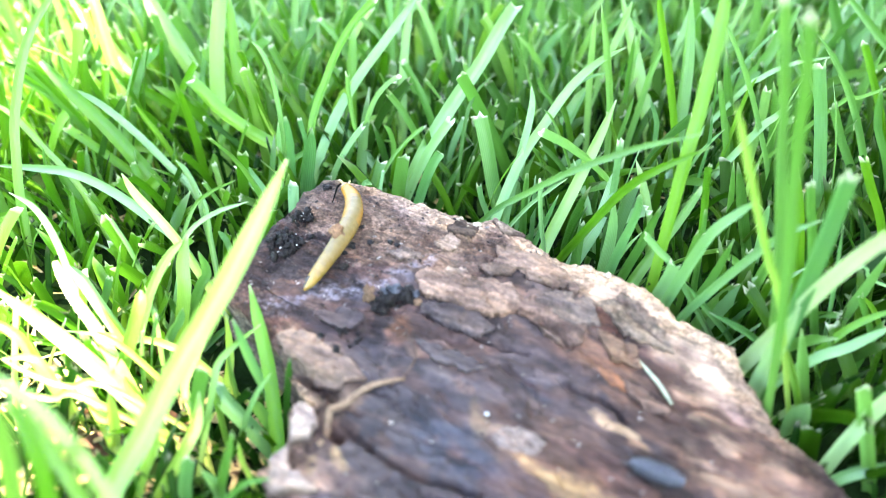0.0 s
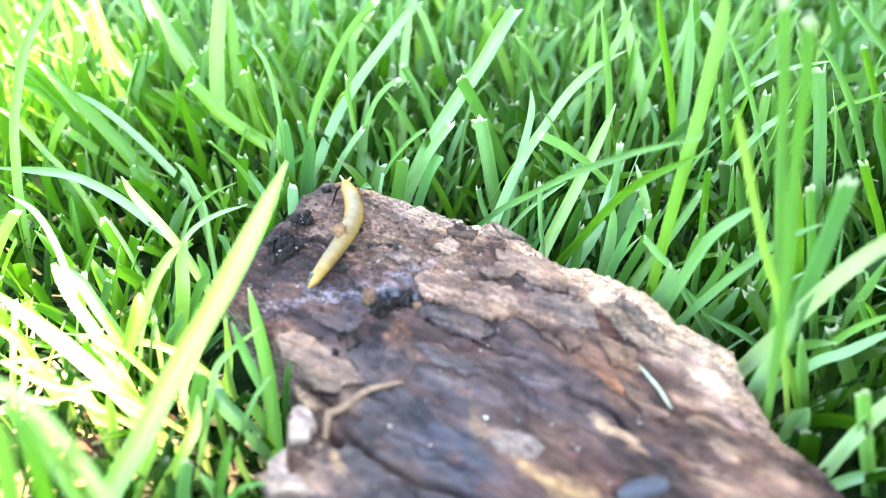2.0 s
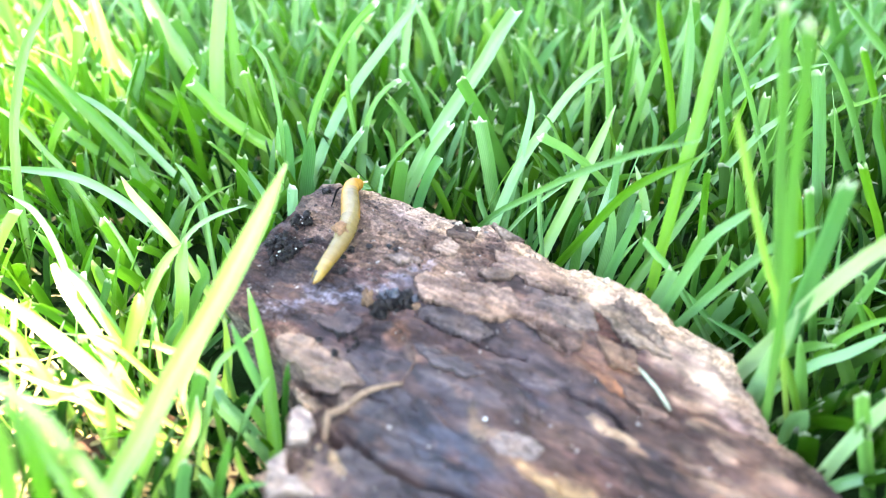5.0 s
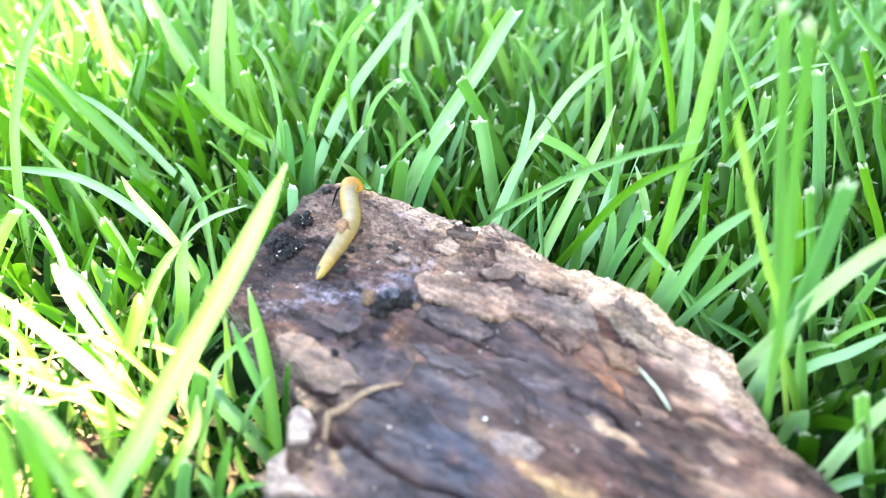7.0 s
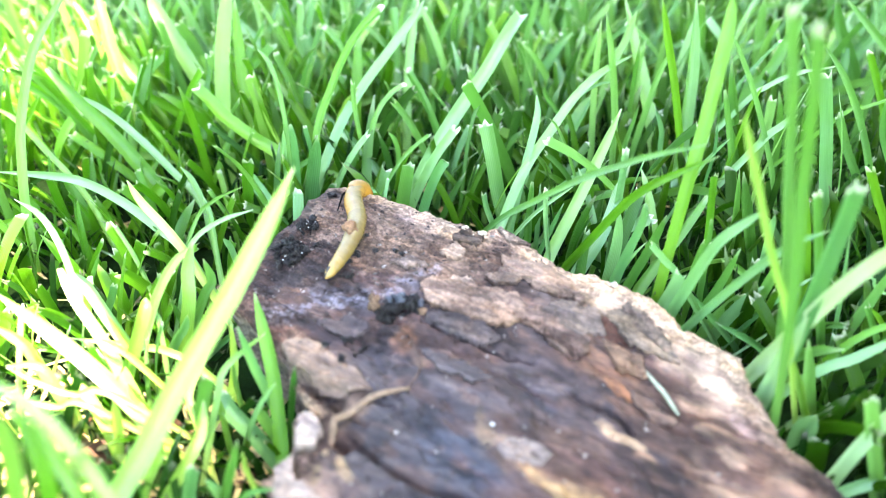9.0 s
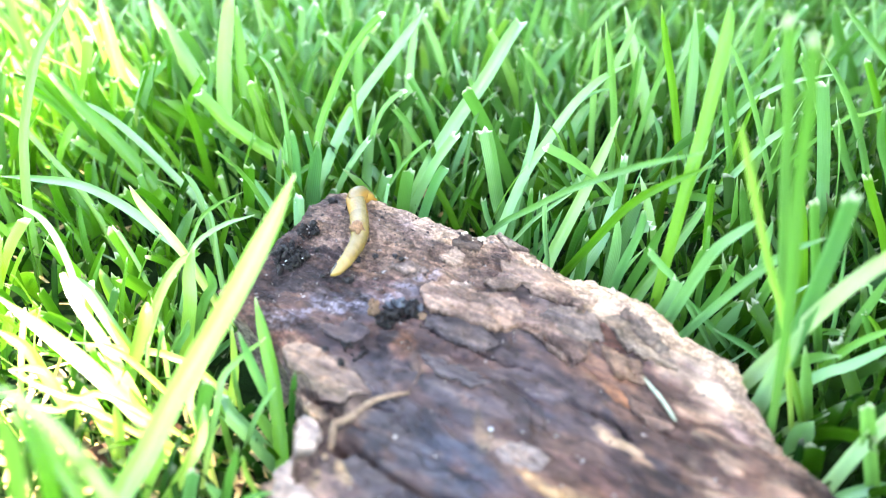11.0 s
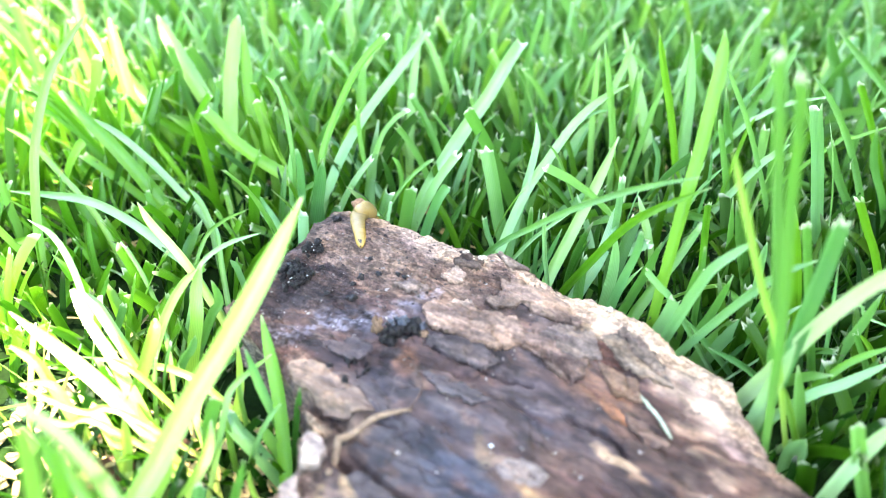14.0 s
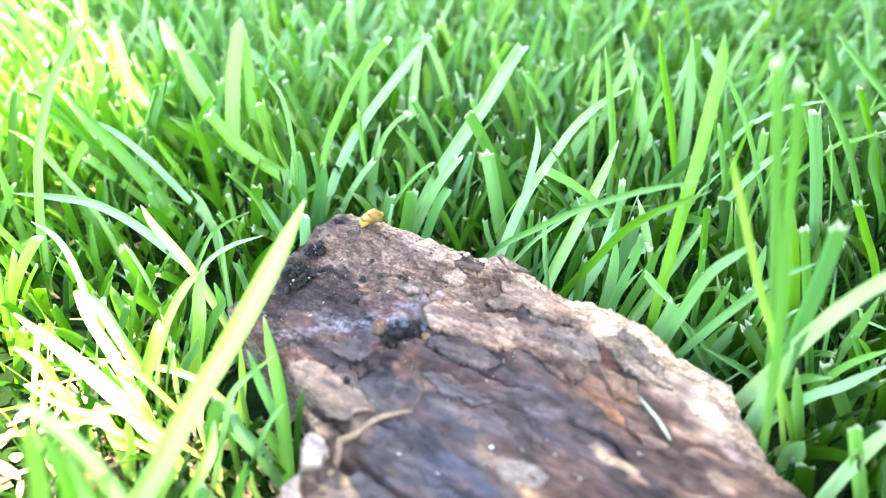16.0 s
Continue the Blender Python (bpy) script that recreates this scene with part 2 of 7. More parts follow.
# an unseen wall added to block the sun; its top sets the shade's edge, sunlit beyond
EDGE_POINT, EDGE_WAY, BLOCKER_AWAY, BLOCKER_STEPS = Vector((-0.054, 0.09, GZ)), Vector((-0.70, 0.714, 0)).normalized(), 0.8, (-0.105, 0.035, 0.088, 0.135)


def add_sun_blocker():
    """The added unseen wall, stepped along the lawn to shape the sunlit patches."""
    side = Vector((EDGE_WAY.y, -EDGE_WAY.x, 0))
    top = EDGE_POINT + sun_way * (BLOCKER_AWAY / sun_way.dot(side))
    bm = bmesh.new()
    for start, end, high in ((-1.15, BLOCKER_STEPS[0], top.z + 0.4), (BLOCKER_STEPS[0], BLOCKER_STEPS[1], top.z), (BLOCKER_STEPS[1], BLOCKER_STEPS[2], top.z + 0.05), (BLOCKER_STEPS[2], BLOCKER_STEPS[3], top.z - 0.09), (BLOCKER_STEPS[3], 1.35, top.z - 0.17)):
        centre = Vector((top.x, top.y, high / 2)) + side * 0.04 + EDGE_WAY * ((start + end) / 2)
        bmesh.ops.create_cube(bm, size=1.0, matrix=Matrix.Translation(centre) @ Matrix.Rotation(math.atan2(EDGE_WAY.y, EDGE_WAY.x), 4, "Z") @ Matrix.Diagonal((end - start, 0.08, high, 1)))
    tagged(part("wall_east", bm, BLOCKER), "unseen plastered wall added to block the sun from the lawn", "wall", kind="structure")


add_sun_blocker()


# ---- the slab of bark ----
BX, BY, GRAIN = 0.012, 0.080, radians(-30.5)   # a point on the slab; the way of its grain
OUTLINE = [(-.0303, .1204), (-.0253, .1284), (-.0220, .1290), (-.0145, .1255), (-.0080, .1228), (.0007, .1162), (.0062, .1140), (.0107, .1156),
           (.0149, .1128), (.0193, .1071), (.0238, .1046), (.0317, .1014), (.0356, .0977), (.0407, .0914), (.0489, .0858), (.0493, .0808),
           (.0508, .0693), (.0544, .0644), (.0564, .0595), (.0600, .0450), (.0420, .0250), (.0050, .0200), (-.0280, .0360), (-.0251, .0603),
           (-.0275, .0649), (-.0234, .0675), (-.0236, .0726), (-.0221, .0759), (-.0262, .0821), (-.0289, .0875), (-.0376, .0960),
           (-.0435, .1029), (-.0365, .1102), (-.0332, .1167)]


def to_grain(x, y):
    c, s = math.cos(GRAIN), math.sin(GRAIN)
    return (x - BX) * c + (y - BY) * s, -(x - BX) * s + (y - BY) * c


def to_world(a, b):
    c, s = math.cos(GRAIN), math.sin(GRAIN)
    return BX + a * c - b * s, BY + a * s + b * c


def outline_distance(x, y, points=OUTLINE):
    """Signed distance to an outline, negative inside."""
    P = np.array(points)
    Q = np.roll(P, -1, 0)
    best = np.full(np.shape(x), 1e9)
    inside = np.zeros(np.shape(x), dtype=bool)
    for (ax, ay), (bx, by) in zip(P, Q):
        ex, ey = bx - ax, by - ay
        t = np.clip(((x - ax) * ex + (y - ay) * ey) / (ex * ex + ey * ey), 0, 1)
        best = np.minimum(best, np.hypot(x - ax - t * ex, y - ay - t * ey))
        cross = ((ay > y) != (by > y)) & (x < (bx - ax) * (y - ay) / (by - ay + 1e-15) + ax)
        inside ^= cross
    return np.where(inside, -best, best)


def bark_form(x, y):
    """The slab's broad arched and sloping form."""
    u = (x - 0.012) * 0.933 + (y - 0.08) * 0.36
    return 0.0335 + (y - 0.06) * 0.1405 - 0.0035 * (u / 0.04) ** 2


def bark_plates(a, b):
    """Layers of scaly bark, counted from the innermost."""
    warp = 0.004 * (rough(a * 110, b * 110, 33, 4, 0.6) - 0.5)
    return 9.0 * rough(a * 42, (b + warp) * 120, 11, 5, 0.5)


CRACKS = []


def crack(x0, y0, x1, y1, deep, wide=0.0007):
    CRACKS.append((x0, y0, x1, y1, deep, wide))


crack(-0.0041, 0.0906, 0.0006, 0.0874, 0.0012)
crack(0.0006, 0.0874, 0.0061, 0.0851, 0.0012)
crack(0.0061, 0.0851, 0.0107, 0.0833, 0.0007)
crack(0.0149, 0.0995, 0.0230, 0.0953, 0.0012)
crack(-0.0157, 0.0707, -0.0110, 0.0661, 0.0015, 0.0008)
crack(-0.0169, 0.0693, -0.0154, 0.0677, 0.0030, 0.0016)
crack(-0.0223, 0.0746, -0.0209, 0.0739, 0.0020, 0.0011)
crack(-0.0240, 0.0799, -0.0163, 0.0766, 0.0014, 0.0009)
crack(0.0112, 0.0917, 0.0167, 0.0886, 0.0007)
crack(0.0101, 0.1050, 0.0133, 0.1028, 0.0007)
crack(-0.0126, 0.0755, -0.0072, 0.0731, 0.0004)
crack(-0.0198, 0.0762, -0.0123, 0.0711, 0.0007)
crack(0.0317, 0.0915, 0.0362, 0.0855, 0.0006)
crack(0.0148, 0.0886, 0.0200, 0.0844, 0.0007)
crack(-0.0079, 0.0693, 0.0013, 0.0656, 0.0003)
crack(0.0314, 0.0728, 0.0381, 0.0687, 0.0006)
crack(0.0321, 0.0651, 0.0408, 0.0611, 0.0006)

for line, deep, wide in (([(-0.0156, 0.0691), (-0.0119, 0.0666), (-0.0076, 0.0634), (-0.0019, 0.0605), (0.005, 0.0583)], 0.0018, 0.0008),
                         ([(0.0166, 0.0881), (0.0188, 0.086), (0.0208, 0.084)], 0.0014, 0.0007), ([(0.0072, 0.0846), (0.0111, 0.0835), (0.0135, 0.0823)], 0.0010, 0.0006),
                         ([(0.0094, 0.0793), (0.0116, 0.0779), (0.0136, 0.076)], 0.0010, 0.0006), ([(0.019, 0.0767), (0.0222, 0.0748), (0.025, 0.0732), (0.0274, 0.0703)], 0.0012, 0.0007)):
    for (xa, ya), (xb, yb) in zip(line, line[1:]):
        crack(xa, ya, xb, yb, deep, wide)

for (xa, ya), (xb, yb) in zip([(-0.0262, 0.0822), (-0.0238, 0.0803), (-0.0202, 0.0768), (-0.0168, 0.0752)], [(-0.0238, 0.0803), (-0.0202, 0.0768), (-0.0168, 0.0752)]):
    crack(xa, ya, xb, yb, 0.0014, 0.0012)


def bark_height(x, y):
    x, y = np.asarray(x, dtype=float), np.asarray(y, dtype=float)
    a, b = to_grain(x, y)
    warp = 0.003 * (rough(a * 90, b * 90, 31, 3) - 0.5)
    plates = bark_plates(a, b)
    step = np.floor(plates) + smooth(0.93, 1.0, plates - np.floor(plates))
    lower = smooth(0.105, 0.085, y)
    h = bark_form(x, y) + 0.00055 * (step - 4)
    crack = np.abs(rough(a * 38, (b + warp) * 210, 51, 3) - 0.5)
    h = h - 0.0007 * smooth(0.022, 0.0, crack) * (0.35 + 0.5 * lower)
    h = h + (0.0015 - 0.0010 * lower) * (rough(a * 260, b * 480, 71, 5, 0.65) - 0.5) + 0.0026 * (rough(a * 40, b * 60, 91, 2) - 0.5)
    wob = 0.0014 * (rough(x * 240, y * 240, 61, 4, 0.6) - 0.5)
    for x0, y0, x1, y1, deep, wide in CRACKS:
        t = np.clip(((x - x0) * (x1 - x0) + (y - y0) * (y1 - y0)) / ((x1 - x0) ** 2 + (y1 - y0) ** 2), 0, 1)
        r = np.hypot(x - x0 - t * (x1 - x0), y - y0 - t * (y1 - y0) + wob)
        h = h - 1.9 * deep * smooth(wide, 0.2 * wide, r) * np.sin(np.pi * (0.28 + 0.44 * t))
    d = outline_distance(x, y)
    return h - 0.0007 * smooth(-0.0016, 0.0, d)


STAINS = []


def stain(x, y, length, width, turn, colour, amount=1.0):
    """A patch of colour on the bark; turn in degrees from the grain."""
    STAINS.append((*to_grain(x, y), length, width, radians(turn), colour, amount))


stain(-0.0093, 0.1137, 0.020, 0.011, 10, (0.44, 0.355, 0.285), 0.85)
stain(0.0017, 0.1071, 0.012, 0.008, 10, (0.42, 0.335, 0.265), 0.6)
stain(-0.0185, 0.1175, 0.014, 0.010, 20, (0.37, 0.305, 0.25), 0.85)
stain(-0.0309, 0.1101, 0.008, 0.005, 70, (0.10, 0.075, 0.075), 0.7)
stain(-0.0297, 0.0980, 0.004, 0.003, 0, (0.30, 0.20, 0.15), 0.7)
stain(-0.0335, 0.0947, 0.010, 0.006, 0, (0.15, 0.10, 0.085), 0.8)
stain(-0.0229, 0.0882, 0.007, 0.004, 5, (0.16, 0.10, 0.09), 0.8)
stain(-0.0140, 0.0913, 0.010, 0.004, 5, (0.075, 0.066, 0.078), 0.9)
stain(-0.0154, 0.0854, 0.010, 0.004, 5, (0.080, 0.072, 0.082), 0.9)
stain(-0.0075, 0.0878, 0.004, 0.0028, -60, (0.33, 0.20, 0.13), 0.8)
stain(-0.0045, 0.0841, 0.003, 0.0016, -20, (0.32, 0.25, 0.20), 0.7)
stain(0.0005, 0.0802, 0.005, 0.0022, 0, (0.17, 0.095, 0.085), 0.8)
stain(0.0033, 0.0826, 0.009, 0.0020, 0, (0.22, 0.20, 0.19), 0.7)
stain(0.0076, 0.0765, 0.012, 0.0030, 0, (0.17, 0.145, 0.14), 0.7)
stain(-0.0021, 0.0774, 0.004, 0.0018, 0, (0.26, 0.24, 0.24), 0.6)
stain(0.0014, 0.0707, 0.024, 0.010, 0, (0.092, 0.094, 0.110), 0.85)
stain(-0.0052, 0.0655, 0.020, 0.007, 0, (0.086, 0.090, 0.105), 0.85)
stain(0.0068, 0.0615, 0.018, 0.007, 0, (0.078, 0.084, 0.104), 0.85)
stain(-0.0115, 0.0617, 0.012, 0.007, 0, (0.088, 0.086, 0.092), 0.8)
stain(0.0124, 0.1074, 0.016, 0.004, 5, (0.40, 0.31, 0.25), 0.5)
stain(0.0216, 0.1046, 0.012, 0.0018, 0, (0.48, 0.29, 0.16), 0.9)
stain(0.0209, 0.0913, 0.011, 0.006, 0, (0.30, 0.26, 0.235), 0.6)
stain(0.0267, 0.0910, 0.008, 0.0022, -15, (0.17, 0.085, 0.055), 0.8)
stain(0.0230, 0.0858, 0.006, 0.0020, 0, (0.36, 0.24, 0.15), 0.7)
stain(0.0292, 0.0967, 0.010, 0.004, 0, (0.30, 0.235, 0.18), 0.8)
stain(0.0284, 0.0796, 0.009, 0.0022, 0, (0.36, 0.20, 0.115), 0.8)
stain(0.0251, 0.0811, 0.010, 0.0025, 0, (0.30, 0.19, 0.12), 0.6)
stain(0.0149, 0.0797, 0.012, 0.004, 0, (0.115, 0.10, 0.105), 0.8)
stain(0.0151, 0.0734, 0.016, 0.006, 0, (0.115, 0.10, 0.105), 0.8)
stain(0.0319, 0.0749, 0.007, 0.005, -20, (0.10, 0.10, 0.105), 0.7)
stain(0.0358, 0.0731, 0.012, 0.006, -10, (0.115, 0.085, 0.072), 0.9)
stain(0.0366, 0.0663, 0.016, 0.006, -10, (0.105, 0.072, 0.058), 0.9)
stain(0.0440, 0.0712, 0.012, 0.006, -10, (0.15, 0.10, 0.08), 0.8)
stain(0.0406, 0.0699, 0.0045, 0.0022, -5, (0.36, 0.27, 0.20), 0.9)
stain(0.0408, 0.0767, 0.0050, 0.0030, -10, (0.34, 0.27, 0.21), 0.8)
stain(0.0461, 0.0708, 0.006, 0.0018, -20, (0.42, 0.32, 0.28), 0.9)
stain(0.0456, 0.0760, 0.007, 0.0025, -20, (0.40, 0.29, 0.24), 0.8)
stain(0.0182, 0.0671, 0.008, 0.0035, 0, (0.19, 0.135, 0.105), 0.8)
stain(0.0102, 0.0656, 0.0055, 0.0026, 3, (0.35, 0.30, 0.245), 1.0)
stain(0.0281, 0.0654, 0.0030, 0.0018, 0, (0.36, 0.26, 0.17), 0.9)
stain(0.0165, 0.0605, 0.0090, 0.0021, -3, (0.62, 0.48, 0.24), 1.0)
stain(0.0173, 0.0635, 0.014, 0.003, -3, (0.085, 0.062, 0.058), 0.9)
stain(0.0289, 0.0615, 0.014, 0.005, -5, (0.080, 0.062, 0.060), 0.9)
stain(0.0376, 0.0640, 0.007, 0.0026, -5, (0.34, 0.26, 0.18), 0.8)
stain(0.0399, 0.0611, 0.010, 0.0030, -8, (0.28, 0.20, 0.145), 0.8)
stain(0.0478, 0.0624, 0.010, 0.004, -12, (0.26, 0.20, 0.155), 0.8)
stain(0.0054, 0.0701, 0.0030, 0.0012, -40, (0.22, 0.19, 0.12), 0.7)
stain(-0.0177, 0.0735, 0.005, 0.004, 20, (0.19, 0.145, 0.105), 0.7)
stain(-0.0186, 0.0638, 0.0022, 0.0012, -40, (0.34, 0.30, 0.17), 0.8)
stain(-0.0146, 0.0645, 0.0026, 0.0011, -40, (0.38, 0.33, 0.20), 0.8)
stain(-0.0230, 0.0627, 0.008, 0.007, 30, (0.44, 0.36, 0.30), 0.9)
stain(0.0486, 0.0603, 0.007, 0.003, -10, (0.30, 0.22, 0.165), 0.8)
stain(0.0453, 0.0659, 0.006, 0.0025, -10, (0.30, 0.23, 0.17), 0.8)
stain(0.0142, 0.1111, 0.010, 0.0035, 0, (0.60, 0.48, 0.40), 0.75)
stain(0.0203, 0.1067, 0.010, 0.0030, 0, (0.62, 0.46, 0.34), 0.75)
stain(-0.0027, 0.1160, 0.010, 0.0035, 0, (0.56, 0.49, 0.45), 0.7)

stain(0.0029, 0.0652, 0.009, 0.0045, -5, (0.060, 0.078, 0.112), 0.75)
stain(-0.0132, 0.0820, 0.006, 0.0030, 0, (0.080, 0.084, 0.100), 0.7)
stain(0.0137, 0.0745, 0.004, 0.0018, -5, (0.066, 0.080, 0.112), 0.7)
stain(0.0155, 0.0777, 0.008, 0.0025, 0, (0.150, 0.145, 0.165), 0.7)
stain(0.0276, 0.0778, 0.0055, 0.0014, -5, (0.42, 0.22, 0.11), 0.9)
stain(0.0258, 0.0686, 0.0060, 0.0011, -8, (0.46, 0.37, 0.25), 0.95)
stain(-0.0189, 0.0643, 0.0020, 0.0009, -70, (0.42, 0.36, 0.22), 0.9)
stain(-0.0152, 0.0653, 0.0022, 0.0009, -30, (0.36, 0.29, 0.19), 0.9)
stain(0.0343, 0.0676, 0.010, 0.0030, -10, (0.095, 0.070, 0.060), 0.8)
stain(0.0420, 0.0655, 0.009, 0.0030, -12, (0.110, 0.080, 0.066), 0.75)
stain(0.0490, 0.0632, 0.008, 0.0030, -14, (0.135, 0.098, 0.078), 0.7)
for x, y, ln in ((0.0382, 0.0705, 0.002), (0.0412, 0.0663, 0.003), (0.0366, 0.0644, 0.0035), (0.0395, 0.0609, 0.004), (0.0476, 0.0611, 0.004), (0.0452, 0.0579, 0.004)):
    stain(x, y, ln, 0.45 * ln, -15, (0.40, 0.33, 0.25), 0.6)
SLIME = [(-0.0318, 0.0942), (-0.0283, 0.0942), (-0.0243, 0.0981), (-0.0185, 0.0967), (-0.0130, 0.0979), (-0.0075, 0.0997), (-0.0025, 0.1036)]


def bark_colour(x, y):
    a, b = to_grain(x, y)
    warp = 0.0025 * (rough(a * 120, b * 120, 131, 3) - 0.5)
    n = rough(a * 105, (b + warp) * 230, 141, 5, 0.68)
    n2 = rough(a * 30, b * 90, 151, 3)
    dark, mid, tan = np.array((0.062, 0.056, 0.064)), np.array((0.125, 0.112, 0.117)), np.array((0.30, 0.225, 0.17))
    c = dark + (mid - dark) * smooth(0.35, 0.62, n * 0.65 + n2 * 0.35)[..., None]
    level = np.floor(bark_plates(a, b) + 0.05)
    c = c * (0.78 + 0.17 * (level - 3).clip(0, 3))[..., None]
    c = c + (tan - c) * (0.6 * smooth(0.57, 0.64, n) * smooth(3.5, 5.0, level) * smooth(0.085, 0.105, y))[..., None]
    for sa, sb, ln, wd, tn, col, amount in STAINS:
        da, db = a - sa, b - sb + 2.0 * warp
        p, q = da * math.cos(tn) + db * math.sin(tn), -da * math.sin(tn) + db * math.cos(tn)
        r = np.hypot(p / ln, q / wd) + 1.2 * (rough(a * 170, b * 330, 161, 5, 0.62) - 0.5)
        f = amount * smooth(1.05, 0.65, r)
        c = c + (np.array(col) - c) * f[..., None]
    rust = 0.22 * smooth(0.50, 0.60, rough(a * 60, b * 170, 191, 5, 0.62)) * smooth(-0.03, -0.01, x) * (1 - 0.75 * smooth(0.098, 0.112, y))
    c = c + (np.array((0.26, 0.145, 0.115)) - c) * rust[..., None]
    # small blotches, some darker, some warmer
    blot = rough(a * 210, (b + warp) * 420, 251, 4, 0.62)
    c = c * (0.62 + 0.80 * smooth(0.30, 0.70, blot))[..., None]
    warm = 0.38 * smooth(0.52, 0.64, rough(a * 150 + 7, (b - warp) * 340, 261, 4, 0.6))
    c = c + (np.array((0.235, 0.165, 0.135)) - c) * warm[..., None]
    # dried slime, thin and bluish
    s = np.zeros(np.shape(x))
    for (ax, ay), (bx, by) in zip(SLIME, SLIME[1:]):
        t = np.clip(((x - ax) * (bx - ax) + (y - ay) * (by - ay)) / ((bx - ax) ** 2 + (by - ay) ** 2), 0, 1)
        s = np.maximum(s, smooth(0.0032, 0.0002, np.hypot(x - ax - t * (bx - ax), y - ay - t * (by - ay))))
    s = s * smooth(0.42, 0.66, rough(a * 900, b * 1300, 171, 4, 0.75))
    c = c + (np.array((0.85, 0.95, 1.25)) - c) * (0.36 * s)[..., None]
    # torn pale wood along the rim, broad on the long side
    d = outline_distance(x, y) + 0.009 * (rough(a * 150, b * 260, 181, 5, 0.65) - 0.5)
    flank = smooth(0.012, 0.026, x) * smooth(0.070, 0.082, y)
    rim = np.maximum(flank * smooth(-0.0115, -0.0028, d), 0.7 * smooth(-0.0042, -0.0012, d) * smooth(-0.030, -0.018, x) * smooth(0.060, 0.076, y))
    c = c + (np.array((1.28, 1.07, 0.80)) - c) * (0.9 * rim)[..., None]
    return c * np.array((0.412, 0.328, 0.288))


bark = tagged(new("bark_piece"), "weathered dark brown bark slab with torn pale edges in the grass", "bark")
bark.matrix_world = pose(BX, BY, 0, 0, 0, math.degrees(GRAIN))


def bark_slab():
    step = 0.00034
    av, bv = np.arange(-0.075, 0.075, step), np.arange(-0.085, 0.062, step)
    A, B = np.meshgrid(av, bv)
    X, Y = to_world(A, B)

    def ragged(x, y):
        return outline_distance(x, y) + 0.0016 * (rough(x * 330, y * 330, 201, 4, 0.65) - 0.5)
    D = ragged(X, Y)
    gy, gx = np.gradient(D, step)
    near = np.abs(D) < step * 0.8
    A, B = np.where(near, A - D * gx, A), np.where(near, B - D * gy, B)
    D = np.where(near, 0, D)
    X, Y = to_world(A, B)
    Z = bark_height(X, Y)
    na, nb = len(av), len(bv)
    i = np.arange(na * nb).reshape(nb, na)
    keep = (D[:-1, :-1] <= 0) & (D[:-1, 1:] <= 0) & (D[1:, :-1] <= 0) & (D[1:, 1:] <= 0)
    quads = np.stack([i[:-1, :-1], i[:-1, 1:], i[1:, 1:], i[1:, :-1]], -1)[keep]
    used = np.unique(quads)
    remap = np.full(na * nb, -1)
    remap[used] = np.arange(len(used))
    top = np.stack([A.ravel()[used], B.ravel()[used], Z.ravel()[used]], -1)
    col = bark_colour(X.ravel()[used], Y.ravel()[used])
    quads = remap[quads]
    edges = np.concatenate([quads[:, [k, (k + 1) % 4]] for k in range(4)])
    both = {(int(p), int(q)) for p, q in edges}
    rim = [(p, q) for p, q in both if (q, p) not in both]
    ring = sorted({p for e in rim for p in e})
    where = {p: k for k, p in enumerate(ring)}
    rp = top[ring]
    layers, tones, faces = [top], [col], quads.tolist()
    n0 = len(top)
    depth = np.maximum(0.0115 + 0.004 * rough(rp[:, 0] * 120, rp[:, 1] * 120, 211, 3), 0)
    for k, f in enumerate((0.12, 0.35, 0.62, 1.0)):
        j = rp.copy()
        wob = 0.0012 * (rough(rp[:, 0] * 300 + k * 9, rp[:, 1] * 300, 221 + k, 3) - 0.42)
        c = rp[:, :2].mean(0)
        away = rp[:, :2] - c
        away /= np.linalg.norm(away, axis=1)[:, None]
        j[:, :2] += away * (wob - 0.008 * f)[:, None]
        j[:, 2] = np.maximum(rp[:, 2] - depth * f, GZ + 0.001)
        layers.append(j)
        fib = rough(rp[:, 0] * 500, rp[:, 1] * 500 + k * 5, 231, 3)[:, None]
        # side tone darkened below the rim to paint the shade under the slab
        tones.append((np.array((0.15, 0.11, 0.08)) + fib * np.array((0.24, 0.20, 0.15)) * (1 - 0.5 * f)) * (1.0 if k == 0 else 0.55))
        o, u = n0 + (k - 1) * len(ring), n0 + k * len(ring)
        for p, q in rim:
            tp, tq = (p, q) if k == 0 else (o + where[p], o + where[q])
            faces.append([tq, tp, u + where[p], u + where[q]])
    last = n0 + 3 * len(ring)
    under = top.copy()
    under[:, 2] = np.maximum(under[:, 2] - 0.0115, GZ + 0.0012)
    base = sum(len(v) for v in layers)
    for p in ring:
        under[p] = layers[4][where[p]]
    layers.append(under)
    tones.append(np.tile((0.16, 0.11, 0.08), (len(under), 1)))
    faces += (quads[:, ::-1] + base).tolist()
    for p, q in rim:
        faces.append([last + where[q], last + where[p], base + p, base + q])
    tone = np.concatenate(tones)
    xs, ys = X.ravel()[used], Y.ravel()[used]
    coarse = np.ones(len(tone))
    fine = rough(A.ravel()[used] * 160, B.ravel()[used] * 300, 241, 4, 0.6)
    coarse[:n0] = np.clip(0.12 + 0.88 * np.maximum(smooth(0.096, 0.110, ys), smooth(0.50, 0.62, fine) * (0.12 + 0.88 * smooth(0.078, 0.100, ys))) + smooth(-0.006, -0.003, outline_distance(xs, ys)), 0, 1)
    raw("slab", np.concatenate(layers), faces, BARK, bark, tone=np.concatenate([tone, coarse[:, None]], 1))


